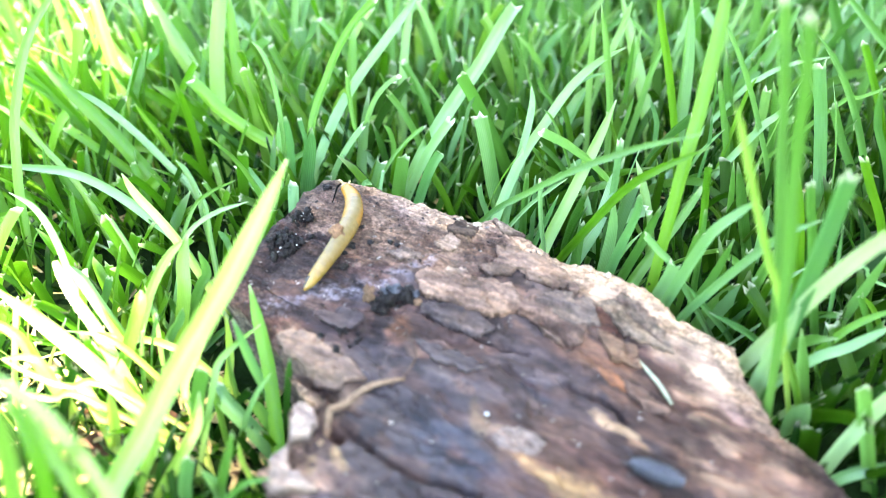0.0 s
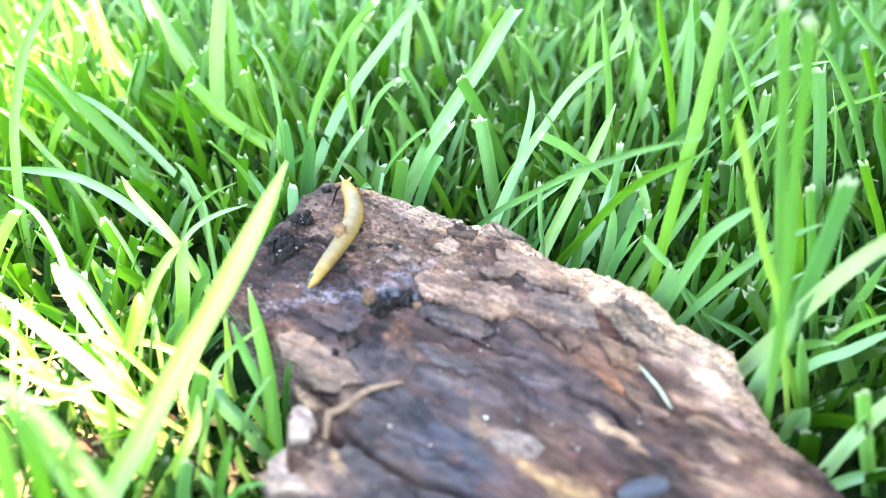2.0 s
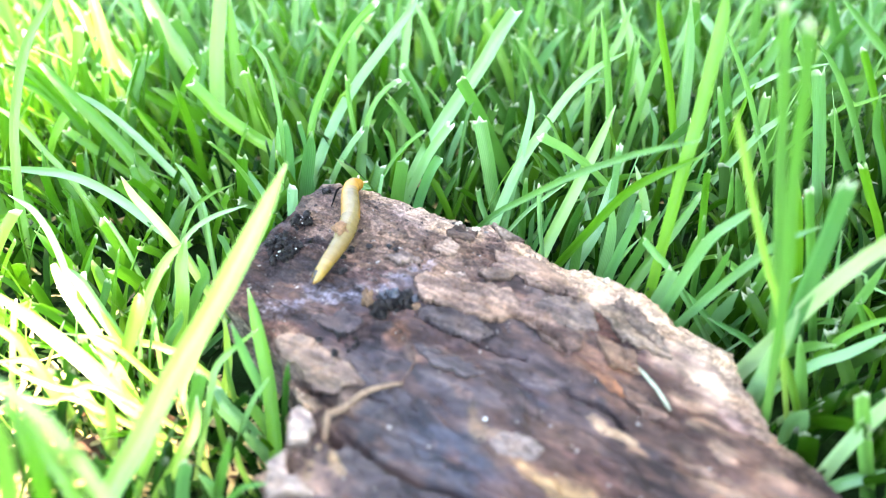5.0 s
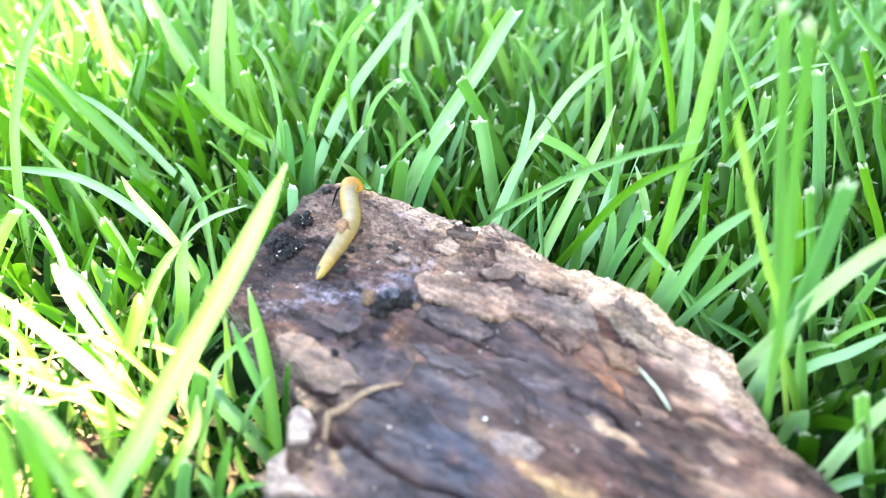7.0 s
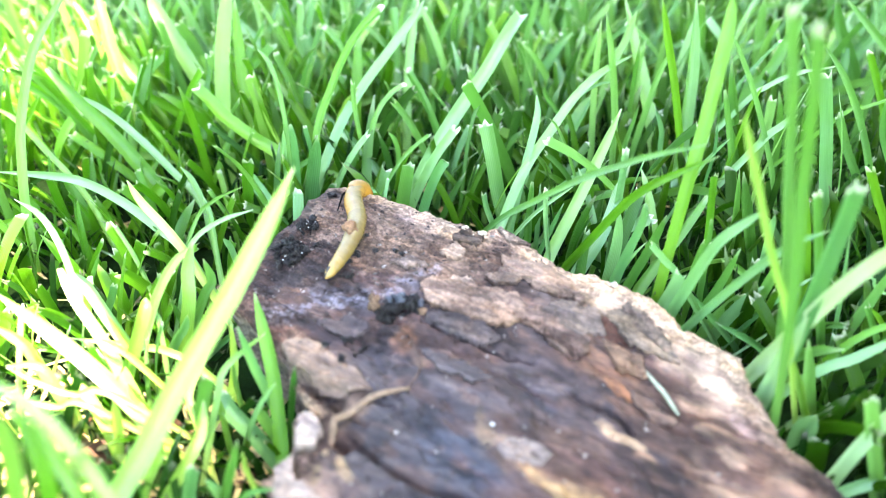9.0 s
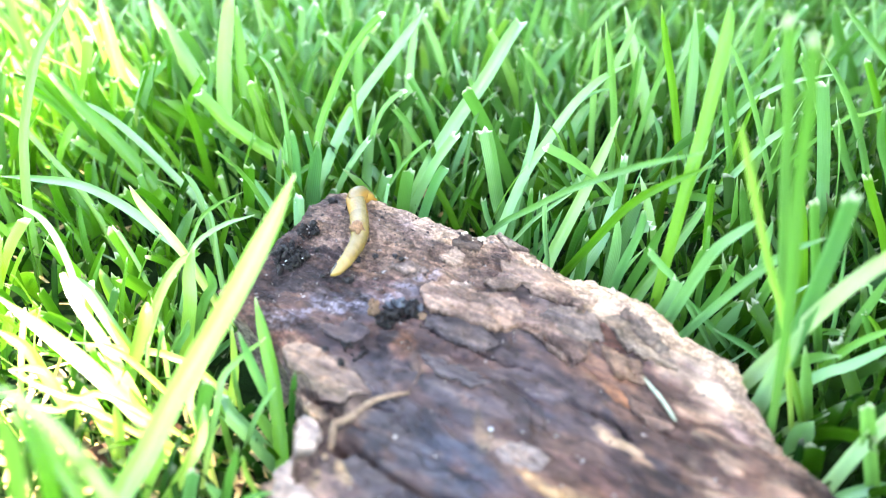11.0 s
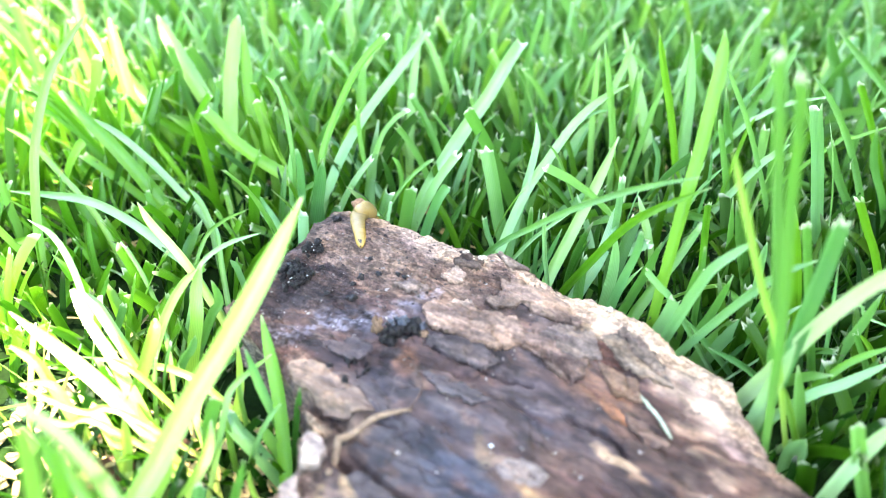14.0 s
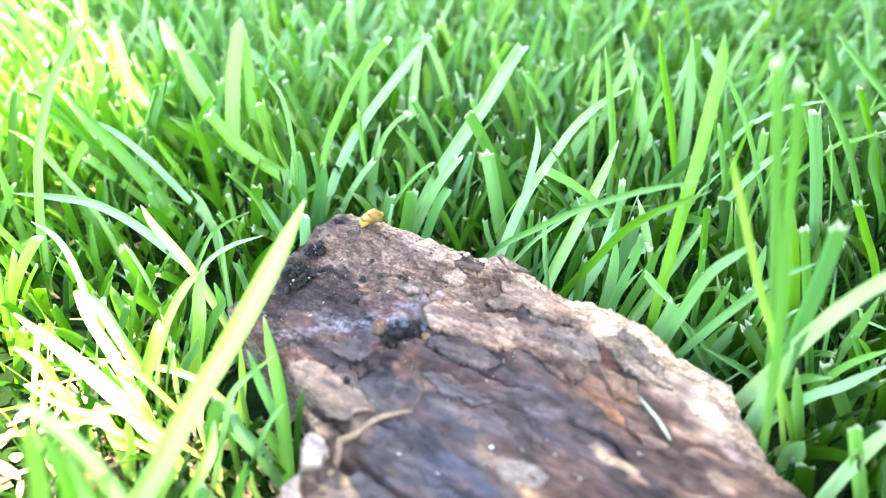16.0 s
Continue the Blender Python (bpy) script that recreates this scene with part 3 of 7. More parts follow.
bark_slab()


def bark_flake(points, lift, colour, seed, coarse=0.4, thick=0.0005, ragged=0.0022, mottle=1.5):
    """A thin scale of bark lying on the slab with a jagged edge, its front lifted."""
    st = 0.00032
    grain = [to_grain(x, y) for x, y in points]
    pa, pb = np.array(grain).T
    A, B = np.meshgrid(np.arange(pa.min() - 0.002, pa.max() + 0.002, st), np.arange(pb.min() - 0.002, pb.max() + 0.002, st))
    X, Y = to_world(A, B)
    d = outline_distance(A, B, grain) + ragged * (rough(A * 330, B * 420, seed, 5, 0.66) - 0.5)
    gb, ga = np.gradient(d, st)
    near = np.abs(d) < st * 0.8
    A, B = np.where(near, A - d * ga, A), np.where(near, B - d * gb, B)
    d = np.where(near, 0, d)
    d = np.where(outline_distance(X, Y) > -0.0004, 1.0, d)
    X, Y = to_world(A, B)
    Z = bark_height(X, Y)
    q = (B - pb.mean()) / max(1e-4, 0.5 * (pb.max() - pb.min()))
    rise = lift * smooth(0.4, -1.0, q)
    n = d.shape
    i = np.arange(d.size).reshape(n)
    keep = (d[:-1, :-1] <= 0) & (d[:-1, 1:] <= 0) & (d[1:, :-1] <= 0) & (d[1:, 1:] <= 0)
    quads = np.stack([i[:-1, :-1], i[:-1, 1:], i[1:, 1:], i[1:, :-1]], -1)[keep]
    used = np.unique(quads)
    remap = np.full(d.size, -1)
    remap[used] = np.arange(len(used))
    quads = remap[quads]
    skin = thick * (0.75 + 0.5 * rough(A * 300, B * 500, seed + 3, 3, 0.5))
    up = np.stack([A, B, Z + rise + skin], -1).reshape(-1, 3)[used]
    low = np.stack([A, B, Z + rise - 0.0004], -1).reshape(-1, 3)[used]
    both = {(int(p), int(q)) for e in range(4) for p, q in quads[:, [e, (e + 1) % 4]]}
    m = len(used)
    faces = quads.tolist() + (quads[:, ::-1] + m).tolist() + [[q, p, p + m, q + m] for p, q in both if (q, p) not in both]
    f = rough(A * 130, B * 260, seed + 5, 5, 0.62).ravel()[used][:, None]
    worn = smooth(-0.0012, 0.0, d).ravel()[used][:, None]
    c = np.array(colour) * np.array((0.44, 0.365, 0.325)) * (1 + mottle * (f - 0.5)) * (1 + 0.15 * worn)
    c = np.concatenate([c, c * 0.8])
    raw("bark_flake", np.concatenate([up, low]), faces, BARK, bark, tone=np.concatenate([c, np.full((2 * m, 1), coarse)], 1))


bark_flake([(-0.0049, 0.0982), (-0.0014, 0.1015), (0.0016, 0.0997), (0.0067, 0.0993), (0.0121, 0.0963), (0.0128, 0.0923), (0.0106, 0.0889), (0.0063, 0.0901), (0.0016, 0.0921), (-0.0029, 0.0944)], 0.0004, (0.42, 0.32, 0.255), 301, 0.7, 0.00096)
bark_flake([(-0.0047, 0.0907), (-0.0028, 0.0927), (0.0016, 0.0922), (0.0063, 0.0904), (0.0083, 0.0873), (0.0060, 0.0855), (0.0015, 0.0870), (-0.0018, 0.0887)], 0.0004, (0.15, 0.135, 0.14), 311, 0.5, 0.0005, 0.0030)
bark_flake([(0.0117, 0.0914), (0.0153, 0.0937), (0.0194, 0.0906), (0.0242, 0.0873), (0.0228, 0.0843), (0.0186, 0.0840), (0.0157, 0.0877)], 0.0004, (0.30, 0.225, 0.185), 321, 0.7, 0.0008)
bark_flake([(-0.0004, 0.0998), (0.0016, 0.1015), (0.0047, 0.1006), (0.0044, 0.0983), (0.0011, 0.0984)], 0.0003, (0.46, 0.39, 0.33), 331, 0.8, 0.00064)
bark_flake([(-0.0015, 0.1087), (0.0012, 0.1096), (0.0030, 0.1081), (0.0017, 0.1062), (-0.0006, 0.1065)], 0.0004, (0.50, 0.41, 0.33), 341, 0.7, 0.00064)
bark_flake([(0.0007, 0.1116), (0.0034, 0.1132), (0.0066, 0.1117), (0.0050, 0.1097), (0.0017, 0.1099)], 0.0005, (0.22, 0.18, 0.155), 351, 0.6, 0.00064)
bark_flake([(0.0095, 0.1146), (0.0141, 0.1158), (0.0176, 0.1123), (0.0153, 0.1101), (0.0110, 0.1119)], 0.0003, (0.50, 0.42, 0.34), 361, 0.7, 0.00064)
bark_flake([(0.0102, 0.1073), (0.0175, 0.1054), (0.0222, 0.1007), (0.0233, 0.0955), (0.0186, 0.0965), (0.0150, 0.0994), (0.0105, 0.1030)], 0.0006, (0.46, 0.355, 0.28), 371, 0.5, 0.00096)
bark_flake([(0.0157, 0.0924), (0.0200, 0.0957), (0.0261, 0.0934), (0.0265, 0.0885), (0.0213, 0.0872)], 0.0003, (0.27, 0.235, 0.21), 381, 0.6, 0.00064)
bark_flake([(-0.0284, 0.0878), (-0.0256, 0.0887), (-0.0217, 0.0868), (-0.0185, 0.0833), (-0.0148, 0.0805), (-0.0121, 0.0768), (-0.0152, 0.0760), (-0.0202, 0.0781), (-0.0244, 0.0820), (-0.0271, 0.0845)], 0.0011, (0.33, 0.265, 0.215), 391, 0.3, 0.0003, 0.0007, 1.3)
bark_flake([(0.0261, 0.0930), (0.0315, 0.0955), (0.0363, 0.0900), (0.0377, 0.0838), (0.0333, 0.0850), (0.0291, 0.0880)], 0.0003, (0.46, 0.39, 0.31), 401, 0.7, 0.00064)
bark_flake([(-0.0242, 0.0725), (-0.0214, 0.0741), (-0.0189, 0.0701), (-0.0200, 0.0678), (-0.0237, 0.0678)], 0.001, (0.58, 0.52, 0.46), 421, 0.2, 0.00128)
bark_flake([(-0.0256, 0.0666), (-0.0231, 0.0670), (-0.0218, 0.0630), (-0.0177, 0.0594), (-0.0250, 0.0601)], 0.001, (0.58, 0.51, 0.45), 411, 0.2, 0.00128)
bark_flake([(0.0070, 0.0676), (0.0094, 0.0682), (0.0137, 0.0664), (0.0146, 0.0650), (0.0130, 0.0636), (0.0105, 0.0643), (0.0080, 0.0657)], 0.0, (0.30, 0.27, 0.25), 431, 0.3, 0.00012, 0.0012)
bark_flake([(-0.0041, 0.0846), (0.0015, 0.0827), (0.0068, 0.0787), (0.0032, 0.0775), (-0.0022, 0.0806)], 0.0004, (0.12, 0.112, 0.12), 461, 0.2, 0.0004)
bark_flake([(0.0261, 0.0872), (0.0314, 0.0853), (0.0318, 0.0804), (0.0269, 0.0812)], 0.0004, (0.3, 0.215, 0.155), 471, 0.5, 0.0006)
bark_flake([(-0.0224, 0.0918), (-0.0166, 0.0934), (-0.0129, 0.0899), (-0.0175, 0.0877)], 0.0004, (0.1, 0.088, 0.095), 481, 0.3, 0.0004)
bark_flake([(0.0068, 0.1026), (0.0100, 0.1039), (0.0135, 0.1017), (0.0123, 0.0990), (0.0086, 0.0998)], 0.0004, (0.36, 0.285, 0.225), 501, 0.6, 0.0007)
bark_flake([(0.0274, 0.0790), (0.0321, 0.0760), (0.0356, 0.0720), (0.0305, 0.0726)], 0.0004, (0.2, 0.15, 0.125), 511, 0.3, 0.0004)
bark_flake([(-0.0109, 0.1052), (-0.0068, 0.1065), (-0.0041, 0.1039), (-0.0071, 0.1023)], 0.0004, (0.34, 0.285, 0.25), 521, 0.7, 0.0006)


def bark_chips(count, seed):
    """Tiny loose scales and fibres all over the slab."""
    rng = np.random.RandomState(seed)
    a, bb = rng.uniform(-0.066, 0.050, count), rng.uniform(-0.045, 0.058, count)
    x, y = to_world(a, bb)
    keep = (outline_distance(x, y) < -0.0012) & ((y > rng.uniform(0.075, 0.105, count)) | (rng.uniform(0, 1, count) < 0.25)) & ((x < 0.02) | (outline_distance(x, y) < -0.008))
    a, bb, x, y = a[keep], bb[keep], x[keep], y[keep]
    z = bark_height(x, y)
    V, F = [], []
    for k in range(len(a)):
        turn, ln = rng.normal(0, 0.7), rng.uniform(0.00012, 0.00045)
        wd, th = ln * rng.uniform(0.3, 0.7), rng.uniform(0.00005, 0.00014)
        m = Matrix.Translation((a[k], bb[k], z[k] + th * 0.6)) @ Euler((rng.normal(0, 0.25), rng.normal(0, 0.25), turn)).to_matrix().to_4x4()
        o = len(V)
        side = [(-1, -0.6), (-0.2, -1), (0.9, -0.7), (1, 0.5), (0.1, 1), (-0.9, 0.7)]
        side = [(p * rng.uniform(0.7, 1.2) * ln, q * rng.uniform(0.7, 1.2) * wd) for p, q in side]
        V += [m @ Vector((p, q, -th)) for p, q in side] + [m @ Vector((p * 0.9, q * 0.9, th)) for p, q in side]
        F += [[o + 6 + j for j in range(6)]] + [[o + j, o + (j + 1) % 6, o + 6 + (j + 1) % 6, o + 6 + j] for j in range(6)]
    tagged(raw("chaff", V, F, CHIPS, bark, flat=True), kind="stuff")


bark_chips(2600, 12)


def bark_top(x, y):
    return float(bark_height(np.array([x]), np.array([y]))[0])


def crumb(x, y, size, seed, mat, name, label, category, squash=0.7, sink=0.25, base=None):
    """A lumpy crumb lying on the bark."""
    bm = bmesh.new()
    bmesh.ops.create_icosphere(bm, subdivisions=3, radius=1.0)
    for v in bm.verts:
        k = 0.75 + 0.6 * noise.fractal(v.co * 1.7 + Vector((seed * 3.1, 0, 0)), 0.6, 2.0, 4)
        v.co = Vector((v.co.x, v.co.y, v.co.z * squash)) * size * k
    ob = part(name, bm, mat)
    z = bark_top(x, y) if base is None else base
    ob.matrix_world = pose(x, y, z + size * squash * (0.75 - sink), 0, 0, seed * 47)
    return tagged(ob, label, category, "dirt on the bark")


def clump(x, y, spread, count, seed, label, high=0.0011):
    """A heap of frass, each crumb a part."""
    rng = random.Random(seed)
    heap = tagged(new("frass_heap"), label, "dirt", "dirt on the bark")
    heap.location = (x, y, bark_top(x, y))
    shapes = []
    for k in range(6):
        bm = bmesh.new()
        for v in bmesh.ops.create_icosphere(bm, subdivisions=2, radius=1.0)["verts"]:
            v.co *= 0.7 + 1.1 * noise.fractal(v.co * 2.1 + Vector((seed * 7 + k * 5, 0, 0)), 0.6, 2.0, 3)
        shapes.append(bm)
    meshes = []
    for bm in shapes:
        ob = part("crumb", bm, FRASS, heap)
        meshes.append(ob)
    for k in range(count):
        r, a = spread * rng.random() ** 0.6, rng.random() * 6.283
        px, py = x + r * math.cos(a), y + r * math.sin(a)
        s = rng.choice((0.0002, 0.0003, 0.0004, 0.0006, 0.0009)) * rng.uniform(0.8, 1.2)
        pz = bark_top(px, py) + s * 0.5 + max(0, 1 - r / spread) * high * rng.random()
        ob = meshes[k] if k < 6 else new("crumb", meshes[k % 6].data)
        ob.parent = heap
        ob.location = Vector((px, py, pz)) - heap.location
        ob.rotation_euler, ob.scale = (rng.random() * 3, rng.random() * 3, rng.random() * 3), (s, s, s * rng.uniform(0.7, 1.1))


clump(-0.0303, 0.1096, 0.0032, 64, 1, "heap of shiny black frass crumbs on the bark")
clump(-0.0279, 0.1165, 0.0019, 40, 2, "small heap of black frass crumbs near the bark tip")
clump(-0.0090, 0.0934, 0.0027, 40, 3, "tall black crumbly lump of dirt in the middle of the bark", 0.0012)
clump(-0.0060, 0.0940, 0.0018, 24, 14, "wet black crumbs at the end of the dirt lump", 0.0010)
clump(-0.0114, 0.0932, 0.0017, 24, 13, "wet black crumbs beside the dirt lump", 0.0010)
clump(-0.0240, 0.1241, 0.0014, 8, 4, "few black crumbs at the bark tip")
clump(-0.0173, 0.0854, 0.0035, 16, 5, "scattered dark crumbs on the bark")
for k, (x, y, s) in enumerate([(-0.0185, 0.1025, 0.0011), (-0.0174, 0.1091, 0.0009), (-0.0189, 0.1073, 0.0007), (-0.0139, 0.1089, 0.0008),
                               (-0.0101, 0.1083, 0.0007), (-0.0089, 0.1074, 0.0006), (-0.0159, 0.1132, 0.0006), (-0.0235, 0.1041, 0.0007), (-0.0256, 0.1118, 0.0007)]):
    crumb(x, y, s, k + 3, FRASS, "crumb", "small black pellet of dirt on the bark", "dirt")
for x, y, size in ((-0.0104, 0.0952, 0.0012), (-0.0084, 0.0957, 0.0014), (-0.0064, 0.0958, 0.0011), (-0.0050, 0.0947, 0.0010)):
    crumb(x, y, size, int(-x * 9999) % 17, SLIMED, "dirt_lump", "grey lump of dirt glazed with bluish slime", "dirt", 0.8, 0.3)
crumb(-0.0131, 0.0946, 0.0012, 2, CORK, "cork_bit", "tan cork fragment leaning on the dirt lump", "bark bit", 1.9)
crumb(-0.0045, 0.0925, 0.0009, 5, CORK, "cork_bit", "brown cork fragment beside the dirt lump", "bark bit", 0.9)
for k, (x, y, size) in enumerate(((0.0033, 0.1136, 0.0009), (0.0048, 0.1128, 0.0007), (0.0066, 0.1128, 0.0010), (0.0243, 0.1030, 0.0007), (0.0298, 0.1000, 0.0008))):
    crumb(x, y, size, k + 23, SPLINTER, "wood_splinter", "torn pale wood splinter on the bark rim", "bark bit", 0.7, 0.4)
rng = random.Random(8)
# tiny pale specks stand in for glints over the bark
for k in range(26):
    a, b = rng.uniform(-0.05, 0.02), rng.uniform(0.0, 0.035)
    x, y = to_world(a, b)
    if float(outline_distance(np.array([x]), np.array([y]))[0]) < -0.004:
        crumb(x, y, rng.uniform(0.00005, 0.00009), k, SPECK, "pale_speck", "tiny pale speck standing in for a glint on the bark", "grit", 0.8, 0.1)
# more pale specks, put on the frass heaps as highlights
for x, y, spread in ((-0.0303, 0.1096, 0.0026), (-0.0279, 0.1165, 0.0015)):
    for k in range(8):
        px, py = x + rng.uniform(-spread, spread), y + rng.uniform(-spread, spread)
        crumb(px, py, rng.uniform(0.00010, 0.00020), k, SPECK, "pale_speck", "tiny pale speck standing in for a glint among black crumbs", "grit", 0.8, 0.1, bark_top(px, py) + 0.0007)
crumb(0.0064, 0.0704, 0.00035, 3, SPECK, "pale_speck", "pale round grit speck on the bark", "grit", 0.9, 0.1)


def tube(name, points, radii, mat, parent=None, sides=8, seed=0):
    """A tapering stalk through points."""
    bm = bmesh.new()
    pts = [Vector(p) for p in points]
    rings = []
    n = 6 * (len(pts) - 1)
    for k in range(n + 1):
        s = k / n * (len(pts) - 1)
        j = min(int(s), len(pts) - 2)
        f = s - j
        p0, p1, p2, p3 = pts[max(j - 1, 0)], pts[j], pts[j + 1], pts[min(j + 2, len(pts) - 1)]
        c = 0.5 * (2 * p1 + (p2 - p0) * f + (2 * p0 - 5 * p1 + 4 * p2 - p3) * f * f + (3 * p1 - p0 - 3 * p2 + p3) * f ** 3)
        d = ((p2 - p0) * (1 - f) + (p3 - p1) * f).normalized()
        r = radii[j] * (1 - f) + radii[min(j + 1, len(radii) - 1)] * f
        q = d.to_track_quat("Z", "Y")
        rings.append([bm.verts.new(c + q @ Vector((math.cos(6.2832 * m / sides), math.sin(6.2832 * m / sides), 0)) * r
                                   * (1 + 0.25 * noise.noise(Vector((k * 0.8, m, seed))))) for m in range(sides)])
    for r1, r2 in zip(rings, rings[1:]):
        for m in range(sides):
            bm.faces.new((r1[m], r1[(m + 1) % sides], r2[(m + 1) % sides], r2[m]))
    bm.faces.new(rings[0][::-1]), bm.faces.new(rings[-1])
    return part(name, bm, mat, parent)


def rest(x, y, up):
    return (x, y, bark_top(x, y) + up)


stem = tube("dry_stem", [rest(-0.0181, 0.0664, 0.0003), rest(-0.0178, 0.0693, 0.0008), rest(-0.0172, 0.0711, 0.0013), rest(-0.0166, 0.0718, 0.0015), rest(-0.0151, 0.0730, 0.0015), rest(-0.0118, 0.0749, 0.0013), rest(-0.0083, 0.0763, 0.0007), rest(-0.0062, 0.0772, 0.0003)],
            [0.0005, 0.0006, 0.0006, 0.0006, 0.0006, 0.0005, 0.00036, 0.0002], STALK)
tagged(stem, "thin dry tan plant stem lying on the bark", "stem")
root = tube("root_thread", [rest(-0.0084, 0.0760, 0.0003), rest(-0.0061, 0.0779, 0.0003), rest(-0.0046, 0.0813, 0.0003), rest(-0.0054, 0.0847, 0.0002), rest(-0.0064, 0.0877, 0.0003)],
            [0.0003, 0.00026, 0.00018, 0.00016, 0.00012], ROOT)
tagged(root, "fine dark brown root thread on the bark", "root")
curl = tube("root_hair", [rest(-0.0223, 0.1195, 0.0002), rest(-0.0219, 0.1219, 0.0006), rest(-0.0216, 0.1237, 0.0010), rest(-0.0208, 0.1247, 0.0010)], [0.00012, 0.0002, 0.00026, 0.00012], TWIG)
tagged(curl, "short black curled root hair at the bark tip", "root")


# ---- the slug, in rigid rings that slide along its way ----
RINGS = 30
SPINE = {}


def spine(t, *points):
    """The slug's middle line at t seconds, tail first."""
    SPINE[t] = [Vector(p) for p in points]


spine(0, (-0.0244, 0.0970, 0.0382), (-0.0220, 0.1016, 0.0396), (-0.0198, 0.1069, 0.0407), (-0.0178, 0.1137, 0.0420), (-0.0181, 0.1193, 0.0429), (-0.0198, 0.1227, 0.0434), (-0.0215, 0.1263, 0.0438))
spine(1, (-0.0240, 0.0979, 0.0384), (-0.0219, 0.1027, 0.0398), (-0.0196, 0.1081, 0.0409), (-0.0177, 0.1150, 0.0422), (-0.0183, 0.1206, 0.0431), (-0.0201, 0.1239, 0.0435), (-0.0220, 0.1274, 0.0440))
spine(2, (-0.0237, 0.0982, 0.0385), (-0.0214, 0.1028, 0.0399), (-0.0191, 0.1080, 0.0410), (-0.0174, 0.1144, 0.0422), (-0.0182, 0.1202, 0.0430), (-0.0195, 0.1236, 0.0435), (-0.0210, 0.1273, 0.0440))
spine(3, (-0.0235, 0.0992, 0.0387), (-0.0215, 0.1038, 0.0400), (-0.0193, 0.1085, 0.0410), (-0.0177, 0.1145, 0.0422), (-0.0185, 0.1208, 0.0431), (-0.0190, 0.1228, 0.0434), (-0.0201, 0.1266, 0.0440))
spine(4, (-0.0232, 0.0990, 0.0387), (-0.0213, 0.1035, 0.0400), (-0.0192, 0.1087, 0.0411), (-0.0181, 0.1148, 0.0422), (-0.0187, 0.1211, 0.0432), (-0.0187, 0.1223, 0.0434), (-0.0187, 0.1263, 0.0440))
spine(6.5, (-0.0226, 0.1001, 0.0390), (-0.0207, 0.1045, 0.0402), (-0.0188, 0.1093, 0.0412), (-0.0179, 0.1153, 0.0423), (-0.0190, 0.1218, 0.0433), (-0.0188, 0.1253, 0.0438), (-0.0176, 0.1260, 0.0412), (-0.0169, 0.1267, 0.0363), (-0.0143, 0.1288, 0.0288), (-0.0068, 0.1313, 0.0238), (0.0072, 0.1328, 0.0233))
spine(7.5, (-0.0224, 0.1005, 0.0391), (-0.0205, 0.1048, 0.0403), (-0.0187, 0.1100, 0.0413), (-0.0178, 0.1153, 0.0423), (-0.0192, 0.1217, 0.0432), (-0.0188, 0.1253, 0.0438), (-0.0176, 0.1260, 0.0412), (-0.0169, 0.1267, 0.0363), (-0.0143, 0.1288, 0.0288), (-0.0068, 0.1313, 0.0238), (0.0072, 0.1328, 0.0233))
spine(8, (-0.0222, 0.1009, 0.0392), (-0.0202, 0.1052, 0.0404), (-0.0186, 0.1101, 0.0414), (-0.0178, 0.1160, 0.0424), (-0.0192, 0.1220, 0.0433), (-0.0189, 0.1256, 0.0439), (-0.0177, 0.1263, 0.0413), (-0.0170, 0.1270, 0.0364), (-0.0144, 0.1291, 0.0289), (-0.0069, 0.1316, 0.0239), (0.0071, 0.1331, 0.0234))
spine(8.5, (-0.0220, 0.1011, 0.0392), (-0.0201, 0.1053, 0.0404), (-0.0185, 0.1105, 0.0414), (-0.0179, 0.1161, 0.0424), (-0.0193, 0.1218, 0.0433), (-0.0187, 0.1254, 0.0439), (-0.0175, 0.1261, 0.0413), (-0.0168, 0.1268, 0.0364), (-0.0142, 0.1289, 0.0289), (-0.0067, 0.1314, 0.0239), (0.0073, 0.1329, 0.0234))
spine(9, (-0.0220, 0.1014, 0.0393), (-0.0201, 0.1053, 0.0404), (-0.0185, 0.1104, 0.0414), (-0.0180, 0.1160, 0.0424), (-0.0193, 0.1217, 0.0432), (-0.0185, 0.1254, 0.0439), (-0.0173, 0.1261, 0.0413), (-0.0166, 0.1268, 0.0364), (-0.0140, 0.1289, 0.0289), (-0.0065, 0.1314, 0.0239), (0.0075, 0.1329, 0.0234))
spine(11.5, (-0.0205, 0.1040, 0.0398), (-0.0184, 0.1076, 0.0409), (-0.0171, 0.1132, 0.0420), (-0.0180, 0.1196, 0.0430), (-0.0189, 0.1243, 0.0437), (-0.0178, 0.1251, 0.0442), (-0.0169, 0.1259, 0.0425), (-0.0157, 0.1266, 0.0399), (-0.0150, 0.1273, 0.0350), (-0.0124, 0.1294, 0.0275), (-0.0049, 0.1319, 0.0225), (0.0091, 0.1334, 0.0220))
spine(12, (-0.0195, 0.1051, 0.0401), (-0.0180, 0.1088, 0.0412), (-0.0173, 0.1148, 0.0422), (-0.0187, 0.1204, 0.0431), (-0.0190, 0.1247, 0.0437), (-0.0177, 0.1255, 0.0442), (-0.0165, 0.1263, 0.0423), (-0.0153, 0.1270, 0.0397), (-0.0146, 0.1277, 0.0348), (-0.0120, 0.1298, 0.0273), (-0.0045, 0.1323, 0.0223), (0.0095, 0.1338, 0.0218))
